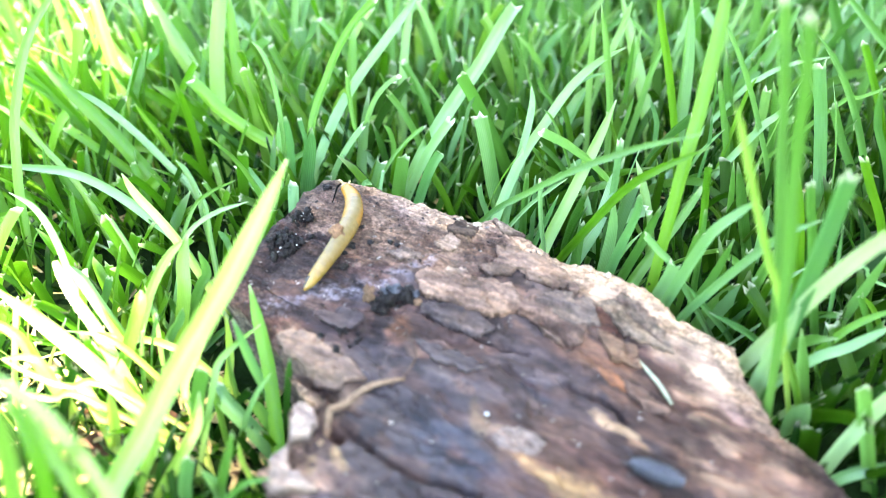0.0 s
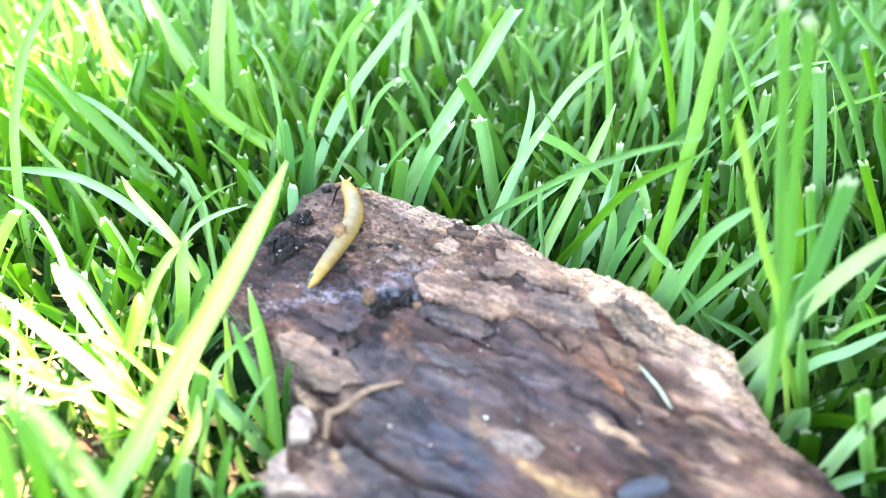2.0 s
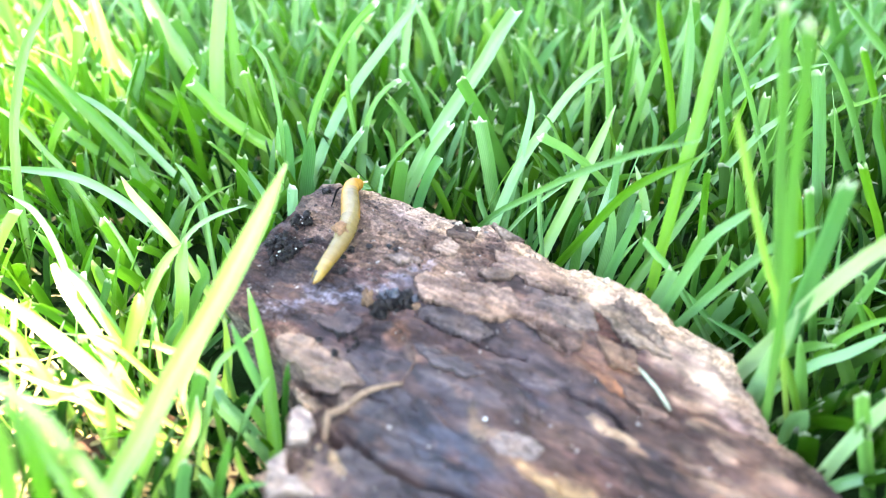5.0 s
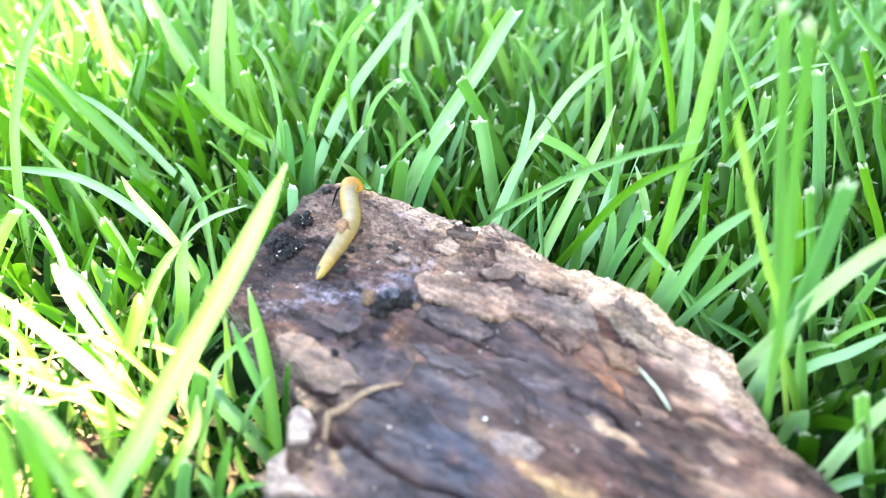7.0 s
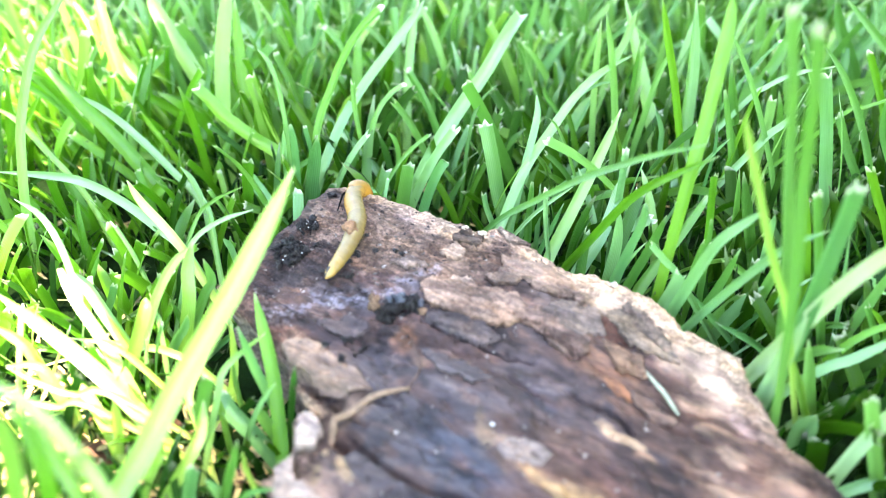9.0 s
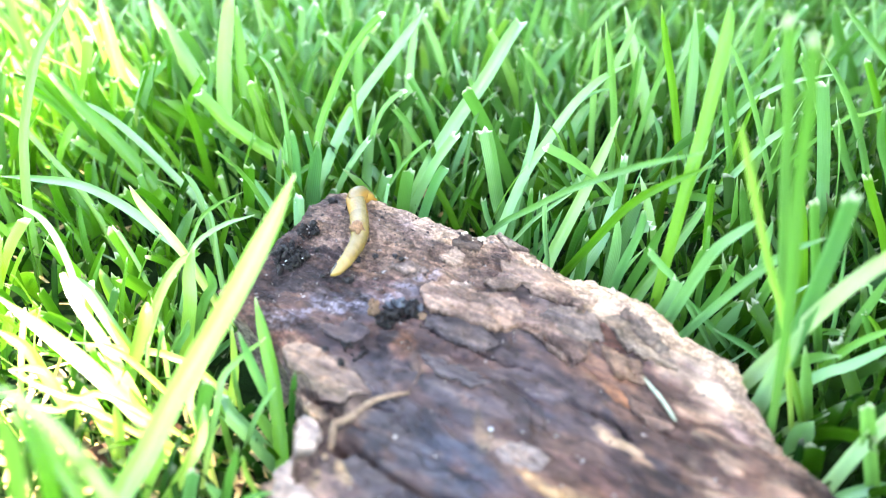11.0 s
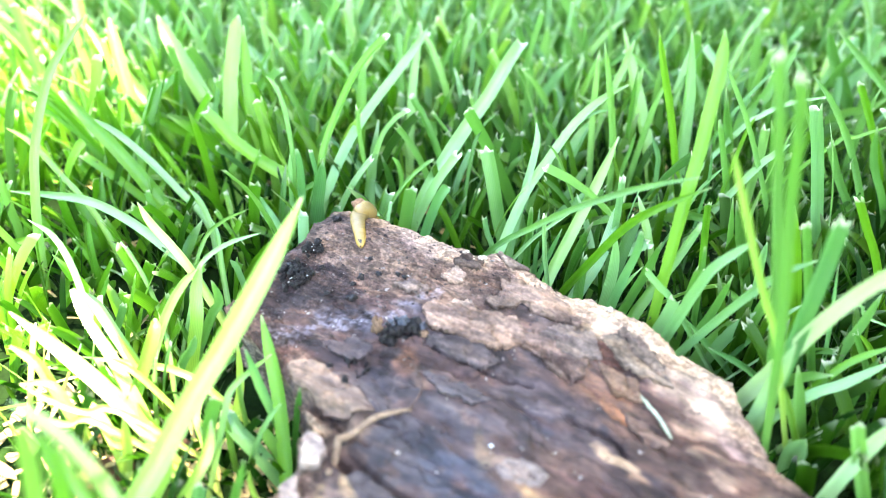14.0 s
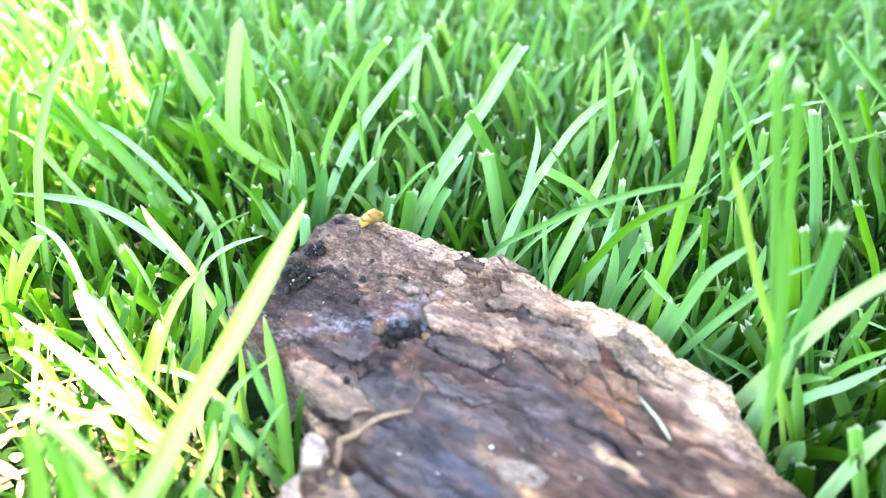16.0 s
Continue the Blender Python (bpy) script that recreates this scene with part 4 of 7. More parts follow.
spine(12.5, (-0.0185, 0.1075, 0.0406), (-0.0176, 0.1109, 0.0416), (-0.0178, 0.1164, 0.0425), (-0.0190, 0.1218, 0.0433), (-0.0187, 0.1254, 0.0439), (-0.0173, 0.1262, 0.0438), (-0.0172, 0.1270, 0.0406), (-0.0160, 0.1277, 0.0380), (-0.0153, 0.1284, 0.0331), (-0.0127, 0.1305, 0.0256), (-0.0052, 0.1330, 0.0206), (0.0088, 0.1345, 0.0201))
spine(13, (-0.0179, 0.1096, 0.0410), (-0.0177, 0.1132, 0.0419), (-0.0185, 0.1189, 0.0428), (-0.0191, 0.1232, 0.0435), (-0.0183, 0.1257, 0.0439), (-0.0168, 0.1265, 0.0435), (-0.0167, 0.1273, 0.0402), (-0.0155, 0.1280, 0.0376), (-0.0148, 0.1287, 0.0327), (-0.0122, 0.1308, 0.0252), (-0.0047, 0.1333, 0.0202), (0.0093, 0.1348, 0.0197))
spine(13.5, (-0.0177, 0.1126, 0.0415), (-0.0181, 0.1161, 0.0424), (-0.0188, 0.1213, 0.0432), (-0.0187, 0.1247, 0.0437), (-0.0175, 0.1255, 0.0443), (-0.0165, 0.1263, 0.0435), (-0.0167, 0.1271, 0.0404), (-0.0155, 0.1278, 0.0378), (-0.0148, 0.1285, 0.0329), (-0.0122, 0.1306, 0.0254), (-0.0047, 0.1331, 0.0204), (0.0093, 0.1346, 0.0199))
spine(14, (-0.0180, 0.1155, 0.0420), (-0.0185, 0.1185, 0.0428), (-0.0193, 0.1230, 0.0434), (-0.0186, 0.1255, 0.0439), (-0.0177, 0.1263, 0.0438), (-0.0179, 0.1271, 0.0415), (-0.0167, 0.1278, 0.0389), (-0.0160, 0.1285, 0.0340), (-0.0134, 0.1306, 0.0265), (-0.0059, 0.1331, 0.0215), (0.0081, 0.1346, 0.0210))
spine(14.5, (-0.0185, 0.1162, 0.0421), (-0.0190, 0.1196, 0.0429), (-0.0190, 0.1233, 0.0435), (-0.0181, 0.1257, 0.0439), (-0.0169, 0.1265, 0.0436), (-0.0171, 0.1273, 0.0404), (-0.0159, 0.1280, 0.0378), (-0.0152, 0.1287, 0.0329), (-0.0126, 0.1308, 0.0254), (-0.0051, 0.1333, 0.0204), (0.0089, 0.1348, 0.0199))
spine(15, (-0.0189, 0.1183, 0.0424), (-0.0195, 0.1216, 0.0432), (-0.0193, 0.1243, 0.0437), (-0.0183, 0.1261, 0.0440), (-0.0171, 0.1269, 0.0430), (-0.0172, 0.1277, 0.0403), (-0.0160, 0.1284, 0.0377), (-0.0153, 0.1291, 0.0328), (-0.0127, 0.1312, 0.0253), (-0.0052, 0.1337, 0.0203), (0.0088, 0.1352, 0.0198))
spine(15.5, (-0.0189, 0.1201, 0.0427), (-0.0193, 0.1221, 0.0433), (-0.0187, 0.1240, 0.0436), (-0.0175, 0.1248, 0.0442), (-0.0177, 0.1256, 0.0420), (-0.0165, 0.1263, 0.0394), (-0.0158, 0.1270, 0.0345), (-0.0132, 0.1291, 0.0270), (-0.0057, 0.1316, 0.0220), (0.0083, 0.1331, 0.0215))
spine(16, (-0.0185, 0.1225, 0.0431), (-0.0180, 0.1234, 0.0436), (-0.0171, 0.1244, 0.0438), (-0.0162, 0.1252, 0.0436), (-0.0168, 0.1260, 0.0414), (-0.0156, 0.1267, 0.0388), (-0.0149, 0.1274, 0.0339), (-0.0123, 0.1295, 0.0264), (-0.0048, 0.1320, 0.0214), (0.0092, 0.1335, 0.0209))


def body_radius(s):
    """Half width of the body, tail 0 to head 1."""
    return float(np.interp(s, (0, 0.06, 0.2, 0.38, 0.55, 0.72, 0.88, 1), (0.0005, 0.00105, 0.00138, 0.00165, 0.00193, 0.00196, 0.00168, 0.00118)))


def slug_tone(s, co):
    tail, middle, mantle, head = Vector((0.29, 0.175, 0.032)), Vector((0.20, 0.130, 0.040)), Vector((0.18, 0.120, 0.046)), Vector((0.30, 0.135, 0.018))
    c = tail.lerp(middle, min(1, s / 0.3)) if s < 0.62 else middle.lerp(mantle, min(1, (s - 0.62) / 0.06)) if s < 0.80 else mantle.lerp(head, min(1, (s - 0.80) / 0.07))
    back = 0.6 * max(0.0, co.z) ** 1.5 * float(smooth(0.08, 0.25, s) * smooth(0.88, 0.80, s))
    c = c.lerp(Vector((0.120, 0.094, 0.044)), back)
    if s > 0.62:   # the orange hem of the mantle
        c = c.lerp(Vector((0.31, 0.145, 0.018)), 0.7 * float(smooth(0.45, 0.85, abs(co.y))))
    flank = max(0.0, -co.z) * 0.5
    return c.lerp(Vector((0.27, 0.185, 0.065)), flank)


def slug_ring(k, parent):
    s = k / (RINGS - 1)
    r = body_radius(s)
    bm = bmesh.new()
    bmesh.ops.create_uvsphere(bm, u_segments=20, v_segments=14, radius=1.0)
    tones = []
    for v in bm.verts:
        c = v.co.copy()
        tones.append((*slug_tone(s, c), 1))
        if k < 3 and c.z > 0.2 + 0.2 * k and c.y > 0.1:
            tones[-1] = (0.03, 0.02, 0.012, 1)
        v.co = Vector((c.x * min(0.0034, 0.0008 + 0.0007 * min(k, RINGS - 1 - k)), c.y * r, max(c.z, -0.72) * r))
    name = "head" if k == RINGS - 1 else "tail" if k == 0 else "body_ring"
    ob = part(name, bm, SLUG, parent)
    ob.data.attributes.new("tone", "FLOAT_COLOR", "POINT").data.foreach_set("color", np.array(tones, dtype=np.float32).ravel())
    return ob


slug = tagged(new("slug"), "small glossy yellow slug crawling over the tip of the bark", "slug")
slug.location = (-0.0193, 0.1143, 0.041)
rings = [slug_ring(k, slug) for k in range(RINGS)]
for side in (-1, 1):
    horn = tube("tentacle", [(0.0004, side * 0.0004, 0.0005), (0.0011, side * 0.0009, 0.0008), (0.0015, side * 0.0012, 0.0010)], [0.00030, 0.00022, 0.00026], SLUG, rings[-1])
    horn.data.attributes.new("tone", "FLOAT_COLOR", "POINT").data.foreach_set("color", np.tile((0.45, 0.36, 0.20, 1), len(horn.data.vertices)).astype(np.float32))


def stuck_flake(parent):
    """A bit of brown leaf stuck to the slug's back."""
    bm = bmesh.new()
    bmesh.ops.create_icosphere(bm, subdivisions=3, radius=1.0)
    for v in bm.verts:
        k = 0.8 + 0.5 * noise.fractal(v.co * 1.4 + Vector((9, 2, 0)), 0.6, 2.0, 3)
        v.co = Vector((v.co.x * 0.0017 * k, 0.0013 + v.co.y * 0.0017 * k, 0.0013 + v.co.z * 0.0010 * k + 0.0003 * math.sin(v.co.x * 3)))
    ob = part("leaf_bit", bm, LEAFBIT, parent, "pinkish brown dry leaf bit stuck to the back")
    ob.rotation_euler = (radians(20), 0, 0)


LEAFBIT = speckled("dry_leaf_bit", (0.060, 0.026, 0.012), (0.24, 0.135, 0.068), 900.0, 0.6)
stuck_flake(rings[13])


def along(points, want):
    """Place and direction at arc length want on a smooth line through points."""
    dense = []
    for j in range(len(points) - 1):
        p0, p1, p2, p3 = points[max(j - 1, 0)], points[j], points[j + 1], points[min(j + 2, len(points) - 1)]
        for m in range(10):
            f = m / 10
            dense.append(0.5 * (2 * p1 + (p2 - p0) * f + (2 * p0 - 5 * p1 + 4 * p2 - p3) * f * f + (3 * p1 - p0 - 3 * p2 + p3) * f ** 3))
    dense.append(points[-1])
    out, gone, j = [], 0.0, 0
    for w in want:
        while j < len(dense) - 2 and gone + (dense[j + 1] - dense[j]).length < w:
            gone += (dense[j + 1] - dense[j]).length
            j += 1
        d = dense[j + 1] - dense[j]
        out.append((dense[j] + d.normalized() * (w - gone), d.normalized()))
    return out


def slug_rows():
    rows = [[] for _ in range(RINGS)]
    for t in sorted(SPINE):
        full = 0.0279 * (1 - 0.22 * t / 16)
        reach = 0.011 * min(1.0, t / 12)   # the front stretches out over the edge
        spots = along(SPINE[t], [full * k / (RINGS - 1) + reach * max(0.0, 2 * k / (RINGS - 1) - 1) for k in range(RINGS)])
        for k in range(RINGS):
            place = spots[k][0]
            ahead, behind = spots[min(k + 2, RINGS - 1)][0], spots[max(k - 2, 0)][0]
            x = (ahead - behind).normalized()
            up = Vector((0.30, 0.25, 0.92))
            z = (up - x * up.dot(x)).normalized()
            y = z.cross(x)
            m = Matrix((x, y, z)).transposed().to_4x4()
            m.translation = place - slug.location
            rows[k].append((t, m))
    return rows


# ---- the woodlouse ----
def woodlouse():
    root = tagged(new("woodlouse"), "grey glossy woodlouse walking over the bark", "woodlouse")
    count = 9
    for k in range(count):
        s = k / (count - 1)
        w = 0.00150 * (1 - 0.40 * abs(2 * s - 1) ** 3)
        bm = bmesh.new()
        bmesh.ops.create_uvsphere(bm, u_segments=18, v_segments=10, radius=1.0)
        for v in bm.verts:
            c = v.co
            v.co = Vector((0.0032 * (1 - 2 * s) + c.x * 0.00062, c.y * w, max(c.z, -0.2) * w * 1.05 + 0.0003))
        part("shell_plate", bm, SHELL, root)
    for side in (-1, 1):
        tube("antenna", [(0.0038, side * 0.0005, 0.0007), (0.0046, side * 0.0012, 0.0010), (0.0056, side * 0.0014, 0.0006)], [0.00008, 0.00006, 0.00004], SHELL, root, 6)
        for k in range(6):
            x = 0.0026 - k * 0.00095
            tube("leg", [(x, side * 0.0009, 0.0005), (x, side * 0.0013, 0.0004), (x - 0.0002, side * 0.0016, 0.0)], [0.00012, 0.0001, 0.00006], SHELL, root, 6)
    return root


louse = woodlouse()


# ---- the grass: blades that stand out one by one ----
def blade_arrays(path, width, cut, tone, twist=0.0, fold=0.25, facing=None, rng=random):
    """Ring points of a blade with a V fold along the path; cut blades end blunt and dry."""
    n = len(path)
    verts, uv, tones = [], [], []
    length = sum((b - a).length for a, b in zip(path, path[1:]))
    for k, p in enumerate(path):
        s = k / (n - 1)
        d = (path[min(k + 1, n - 1)] - path[max(k - 1, 0)]).normalized()
        face = facing if facing is not None else Vector((0, -0.8, 0.6))
        side = d.cross(face)
        side = side.normalized() if side.length > 1e-4 else Vector((1, 0, 0))
        a = twist * (s - 0.4)
        nor = side.cross(d)
        side, nor = side * math.cos(a) + nor * math.sin(a), nor * math.cos(a) - side * math.sin(a)
        taper = (0.72 + 0.28 * min(1, s / 0.25)) * ((1 - 0.10 * s) if cut == 1 else max(0.6, 1 - max(0, (s - 0.84) / 0.16) ** 5) * (1 - 0.5 * s) if cut == 2 else max(0.10, 1 - max(0, (s - 0.62) / 0.38) ** 3.0) * (1 - 0.12 * s))
        w = width * 0.5 * taper
        for u in (-1, -0.5, 0, 0.5, 1):
            e = Vector((0, 0, 0))
            if cut == 1 and k == n - 1:
                e = d * rng.uniform(-0.0011, 0.0010)
            verts.append(p + side * (w * u) + nor * (fold * w * (abs(u) - 0.5)) + e)
            uv.append((0.5 + 0.5 * u, s * min(1.0, length / 0.03)))
            dry = 0.0
            if cut == 1 and k >= n - 2:
                dry = 0.0 if k == n - 2 else rng.uniform(0.5, 0.95)
            elif cut != 1 and k == n - 1:
                dry = 0.25
            tones.append((*tone, dry))
    faces = [[5 * k + j, 5 * k + j + 1, 5 * k + j + 6, 5 * k + j + 5] for k in range(n - 1) for j in range(4)]
    return verts, faces, uv, tones


def curve(points, n):
    pts = [Vector(p) for p in points]
    out = []
    for k in range(n + 1):
        s = k / n * (len(pts) - 1)
        j = min(int(s), len(pts) - 2)
        f = s - j
        p0 = pts[j - 1] if j else 2 * pts[0] - pts[1]
        p1, p2 = pts[j], pts[j + 1]
        p3 = pts[j + 2] if j + 2 < len(pts) else 2 * pts[-1] - pts[-2]
        out.append(0.5 * (2 * p1 + (p2 - p0) * f + (2 * p0 - 5 * p1 + 4 * p2 - p3) * f * f + (3 * p1 - p0 - 3 * p2 + p3) * f ** 3))
    return out


# y and h are brightened tints that paint direct sun onto the blade
TONES = {"g": ((0.80, 0.95, 0.65), "fresh green grass blade"), "p": ((1.5, 1.4, 2.0), "pale green grass blade"), "b": ((0.90, 1.05, 1.25), "bluish green grass blade"),
         "s": ((0.80, 1.0, 0.2), "saturated green grass blade"), "d": ((0.42, 0.55, 0.35), "dark green grass blade"), "y": ((3.0, 2.05, 1.5), "sunlight-tinted yellowish green grass blade"),
         "k": ((1.6, 1.4, 0.8), "light yellow green grass blade"), "l": ((1.25, 1.25, 1.1), "light green grass blade"),
         # w is whitened to paint the sky's sheen on near blades
         "h": ((1.95, 1.64, 1.45), "sunlight-tinted pale yellow green grass blade"), "w": ((2.9, 1.95, 3.6), "sheen-tinted very pale mint green grass blade")}
blade_rng = random.Random(21)


def tuft(x, y):
    ob = tagged(new("grass_tuft"), "tuft of fresh green lawn grass blades beside the bark", "grass tuft", "grass tufts round the bark")
    ob.location = (x, y, GZ)
    return ob


def blade(parent, points, width, tone="g", cut=0, twist=0.0):
    tint, words = TONES[tone]
    path = curve(points, max(12, 3 * len(points)))
    if cut == 1:
        d = path[-1] - path[-2]
        path.insert(-1, path[-1] - d.normalized() * min(0.0014, d.length * 0.6))
    face = Vector((blade_rng.gauss(0, 0.25) - 7 * path[len(path) // 2].x, -0.8, 0.6 + blade_rng.uniform(-0.25, 0.35)))   # turned to the open side
    v, f, uv, tones = blade_arrays(path, width, cut, tint, twist or blade_rng.gauss(0, 0.35), blade_rng.uniform(0.3, 0.9), face, blade_rng)
    o = Vector(points[0])
    ob = raw("blade", [p - o for p in v], f, GRASS, parent, uv=uv, tone=tones)
    ob.location = o - parent.location
    tagged(ob, words + (" with a ragged mown tip" if cut == 1 else " tapering to a point"))


here = tuft(-0.122, 0.160)
blade(here, [(-0.1169, 0.1400, 0.0140), (-0.1057, 0.1400, 0.0257), (-0.0984, 0.1400, 0.0235), (-0.0925, 0.1400, 0.0205)], 0.0019, "s")
blade(here, [(-0.1272, 0.1700, 0.0140), (-0.1150, 0.1700, 0.0339), (-0.1098, 0.1700, 0.0404), (-0.1054, 0.1700, 0.0458)], 0.0015, "s")
blade(here, [(-0.1218, 0.1700, 0.0140), (-0.1212, 0.1700, 0.0174), (-0.1168, 0.1700, 0.0347), (-0.1123, 0.1700, 0.0504)], 0.0024, "s")
here = tuft(-0.125, 0.250)
blade(here, [(-0.1233, 0.2700, 0.0140), (-0.1223, 0.2700, 0.0215), (-0.1191, 0.2700, 0.0411)], 0.0028, "k")
blade(here, [(-0.1566, 0.2500, 0.0109), (-0.1529, 0.2500, 0.0347), (-0.1524, 0.2500, 0.0485)], 0.0051, "k")
blade(here, [(-0.1415, 0.2400, 0.0140), (-0.1400, 0.2400, 0.0237), (-0.1363, 0.2400, 0.0418), (-0.1340, 0.2400, 0.0512)], 0.0025, "s")
blade(here, [(-0.1072, 0.2500, 0.0155), (-0.1054, 0.2500, 0.0387), (-0.1046, 0.2500, 0.0485)], 0.0052, "k")
blade(here, [(-0.0963, 0.2400, 0.0140), (-0.0959, 0.2400, 0.0237), (-0.0951, 0.2400, 0.0379), (-0.0936, 0.2400, 0.0512)], 0.0039, "k")
here = tuft(-0.094, 0.137)
blade(here, [(-0.1000, 0.1320, 0.0022), (-0.0986, 0.1338, 0.0149), (-0.0978, 0.1356, 0.0251), (-0.0968, 0.1374, 0.0347), (-0.0956, 0.1392, 0.0424), (-0.0947, 0.1410, 0.0485), (-0.0931, 0.1428, 0.0543), (-0.0905, 0.1446, 0.0613), (-0.0870, 0.1464, 0.0680), (-0.0816, 0.1482, 0.0745), (-0.0787, 0.1500, 0.0780)], 0.0021, "l")
blade(here, [(-0.0843, 0.1250, 0.0140), (-0.0829, 0.1250, 0.0175), (-0.0780, 0.1250, 0.0262), (-0.0750, 0.1250, 0.0307)], 0.0011, "s", 1)
blade(here, [(-0.0868, 0.1300, 0.0161), (-0.0851, 0.1300, 0.0194), (-0.0837, 0.1300, 0.0226)], 0.0016, "d", 1)
blade(here, [(-0.1038, 0.1500, 0.0046), (-0.1001, 0.1500, 0.0207), (-0.0970, 0.1500, 0.0337), (-0.0958, 0.1500, 0.0395)], 0.0008, "l")
blade(here, [(-0.0974, 0.1480, -0.0074), (-0.0941, 0.1520, 0.0106), (-0.0921, 0.1560, 0.0238), (-0.0910, 0.1600, 0.0345)], 0.0022, "g")
here = tuft(-0.099, 0.191)
blade(here, [(-0.0860, 0.1800, 0.0165), (-0.0890, 0.1840, 0.0281), (-0.0915, 0.1880, 0.0385), (-0.0943, 0.1920, 0.0486), (-0.0963, 0.1960, 0.0584), (-0.0981, 0.2000, 0.0634)], 0.0037, "k")
blade(here, [(-0.1112, 0.1780, 0.0140), (-0.1104, 0.1780, 0.0166), (-0.1038, 0.1780, 0.0344), (-0.0970, 0.1780, 0.0481), (-0.0931, 0.1780, 0.0594)], 0.0028, "k", 1)
blade(here, [(-0.0965, 0.1720, 0.0145), (-0.0943, 0.1720, 0.0321), (-0.0930, 0.1720, 0.0450), (-0.0917, 0.1720, 0.0532)], 0.0025, "s", 1)
blade(here, [(-0.0819, 0.2000, 0.0137), (-0.0942, 0.2067, 0.0318), (-0.1045, 0.2133, 0.0421), (-0.1156, 0.2200, 0.0557)], 0.0048, "s")
blade(here, [(-0.0816, 0.2100, 0.0140), (-0.0829, 0.2100, 0.0189), (-0.0877, 0.2100, 0.0324), (-0.0921, 0.2100, 0.0406)], 0.0037, "s", 1)
blade(here, [(-0.1162, 0.2000, 0.0140), (-0.1134, 0.2000, 0.0354), (-0.1118, 0.2000, 0.0441), (-0.1113, 0.2000, 0.0495)], 0.0022, "k")
blade(here, [(-0.1217, 0.2000, 0.0140), (-0.1215, 0.2000, 0.0196), (-0.1205, 0.2000, 0.0354), (-0.1210, 0.2000, 0.0410)], 0.0037, "s")
here = tuft(-0.062, 0.085)
blade(here, [(-0.0615, 0.0948, 0.0140), (-0.0563, 0.1000, 0.0296), (-0.0537, 0.1027, 0.0356), (-0.0510, 0.1053, 0.0395), (-0.0489, 0.1080, 0.0409)], 0.0018, "l")
blade(here, [(-0.0613, 0.0856, 0.0140), (-0.0588, 0.0880, 0.0226), (-0.0560, 0.0907, 0.0297), (-0.0531, 0.0933, 0.0372), (-0.0535, 0.0960, 0.0383)], 0.0025, "k")
blade(here, [(-0.0660, 0.0850, 0.0140), (-0.0688, 0.0850, 0.0325), (-0.0699, 0.0850, 0.0376), (-0.0732, 0.0850, 0.0412)], 0.0019, "y")
blade(here, [(-0.0641, 0.0840, 0.0140), (-0.0664, 0.0840, 0.0268), (-0.0680, 0.0840, 0.0334), (-0.0737, 0.0840, 0.0334)], 0.0013, "y")
blade(here, [(-0.0573, 0.0770, 0.0146), (-0.0545, 0.0770, 0.0249), (-0.0532, 0.0770, 0.0329)], 0.0017, "y")
here = tuft(-0.067, 0.105)
blade(here, [(-0.0571, 0.1034, 0.0140), (-0.0501, 0.1080, 0.0369), (-0.0480, 0.1093, 0.0419), (-0.0429, 0.1107, 0.0452), (-0.0368, 0.1120, 0.0468)], 0.0010, "p")
blade(here, [(-0.0693, 0.1031, 0.0140), (-0.0729, 0.1080, 0.0227), (-0.0759, 0.1122, 0.0282), (-0.0789, 0.1165, 0.0357), (-0.0835, 0.1207, 0.0402), (-0.0905, 0.1250, 0.0413)], 0.0015, "p")
blade(here, [(-0.0588, 0.1105, 0.0140), (-0.0601, 0.1120, 0.0193), (-0.0623, 0.1147, 0.0263), (-0.0650, 0.1173, 0.0330), (-0.0686, 0.1200, 0.0388)], 0.0010, "l", 1)
blade(here, [(-0.0741, 0.1100, 0.0140), (-0.0713, 0.1100, 0.0210), (-0.0685, 0.1100, 0.0263), (-0.0667, 0.1100, 0.0302)], 0.0016, "b", 1)
blade(here, [(-0.0612, 0.1074, 0.0140), (-0.0550, 0.1250, 0.0336), (-0.0524, 0.1325, 0.0362), (-0.0474, 0.1400, 0.0358)], 0.0009, "g")
blade(here, [(-0.0569, 0.0964, 0.0140), (-0.0621, 0.1000, 0.0239), (-0.0659, 0.1027, 0.0294), (-0.0691, 0.1053, 0.0335), (-0.0726, 0.1080, 0.0349)], 0.0026, "p")
blade(here, [(-0.0577, 0.0980, 0.0140), (-0.0518, 0.0980, 0.0257), (-0.0494, 0.0980, 0.0293), (-0.0479, 0.0980, 0.0327)], 0.0019, "b")
blade(here, [(-0.0598, 0.1000, 0.0140), (-0.0583, 0.1000, 0.0239), (-0.0570, 0.1000, 0.0296), (-0.0555, 0.1000, 0.0350)], 0.0010, "s")
blade(here, [(-0.0814, 0.1152, 0.0140), (-0.0791, 0.1152, 0.0200), (-0.0745, 0.1152, 0.0273), (-0.0706, 0.1152, 0.0345)], 0.0011, "g")
blade(here, [(-0.0737, 0.1156, 0.0140), (-0.0617, 0.1100, 0.0240), (-0.0564, 0.1075, 0.0185), (-0.0528, 0.1050, 0.0097)], 0.0010, "p")
blade(here, [(-0.0899, 0.1000, 0.0140), (-0.0833, 0.1000, 0.0238), (-0.0804, 0.1000, 0.0163), (-0.0756, 0.1000, 0.0098)], 0.0011, "d")
here = tuft(-0.071, 0.130)
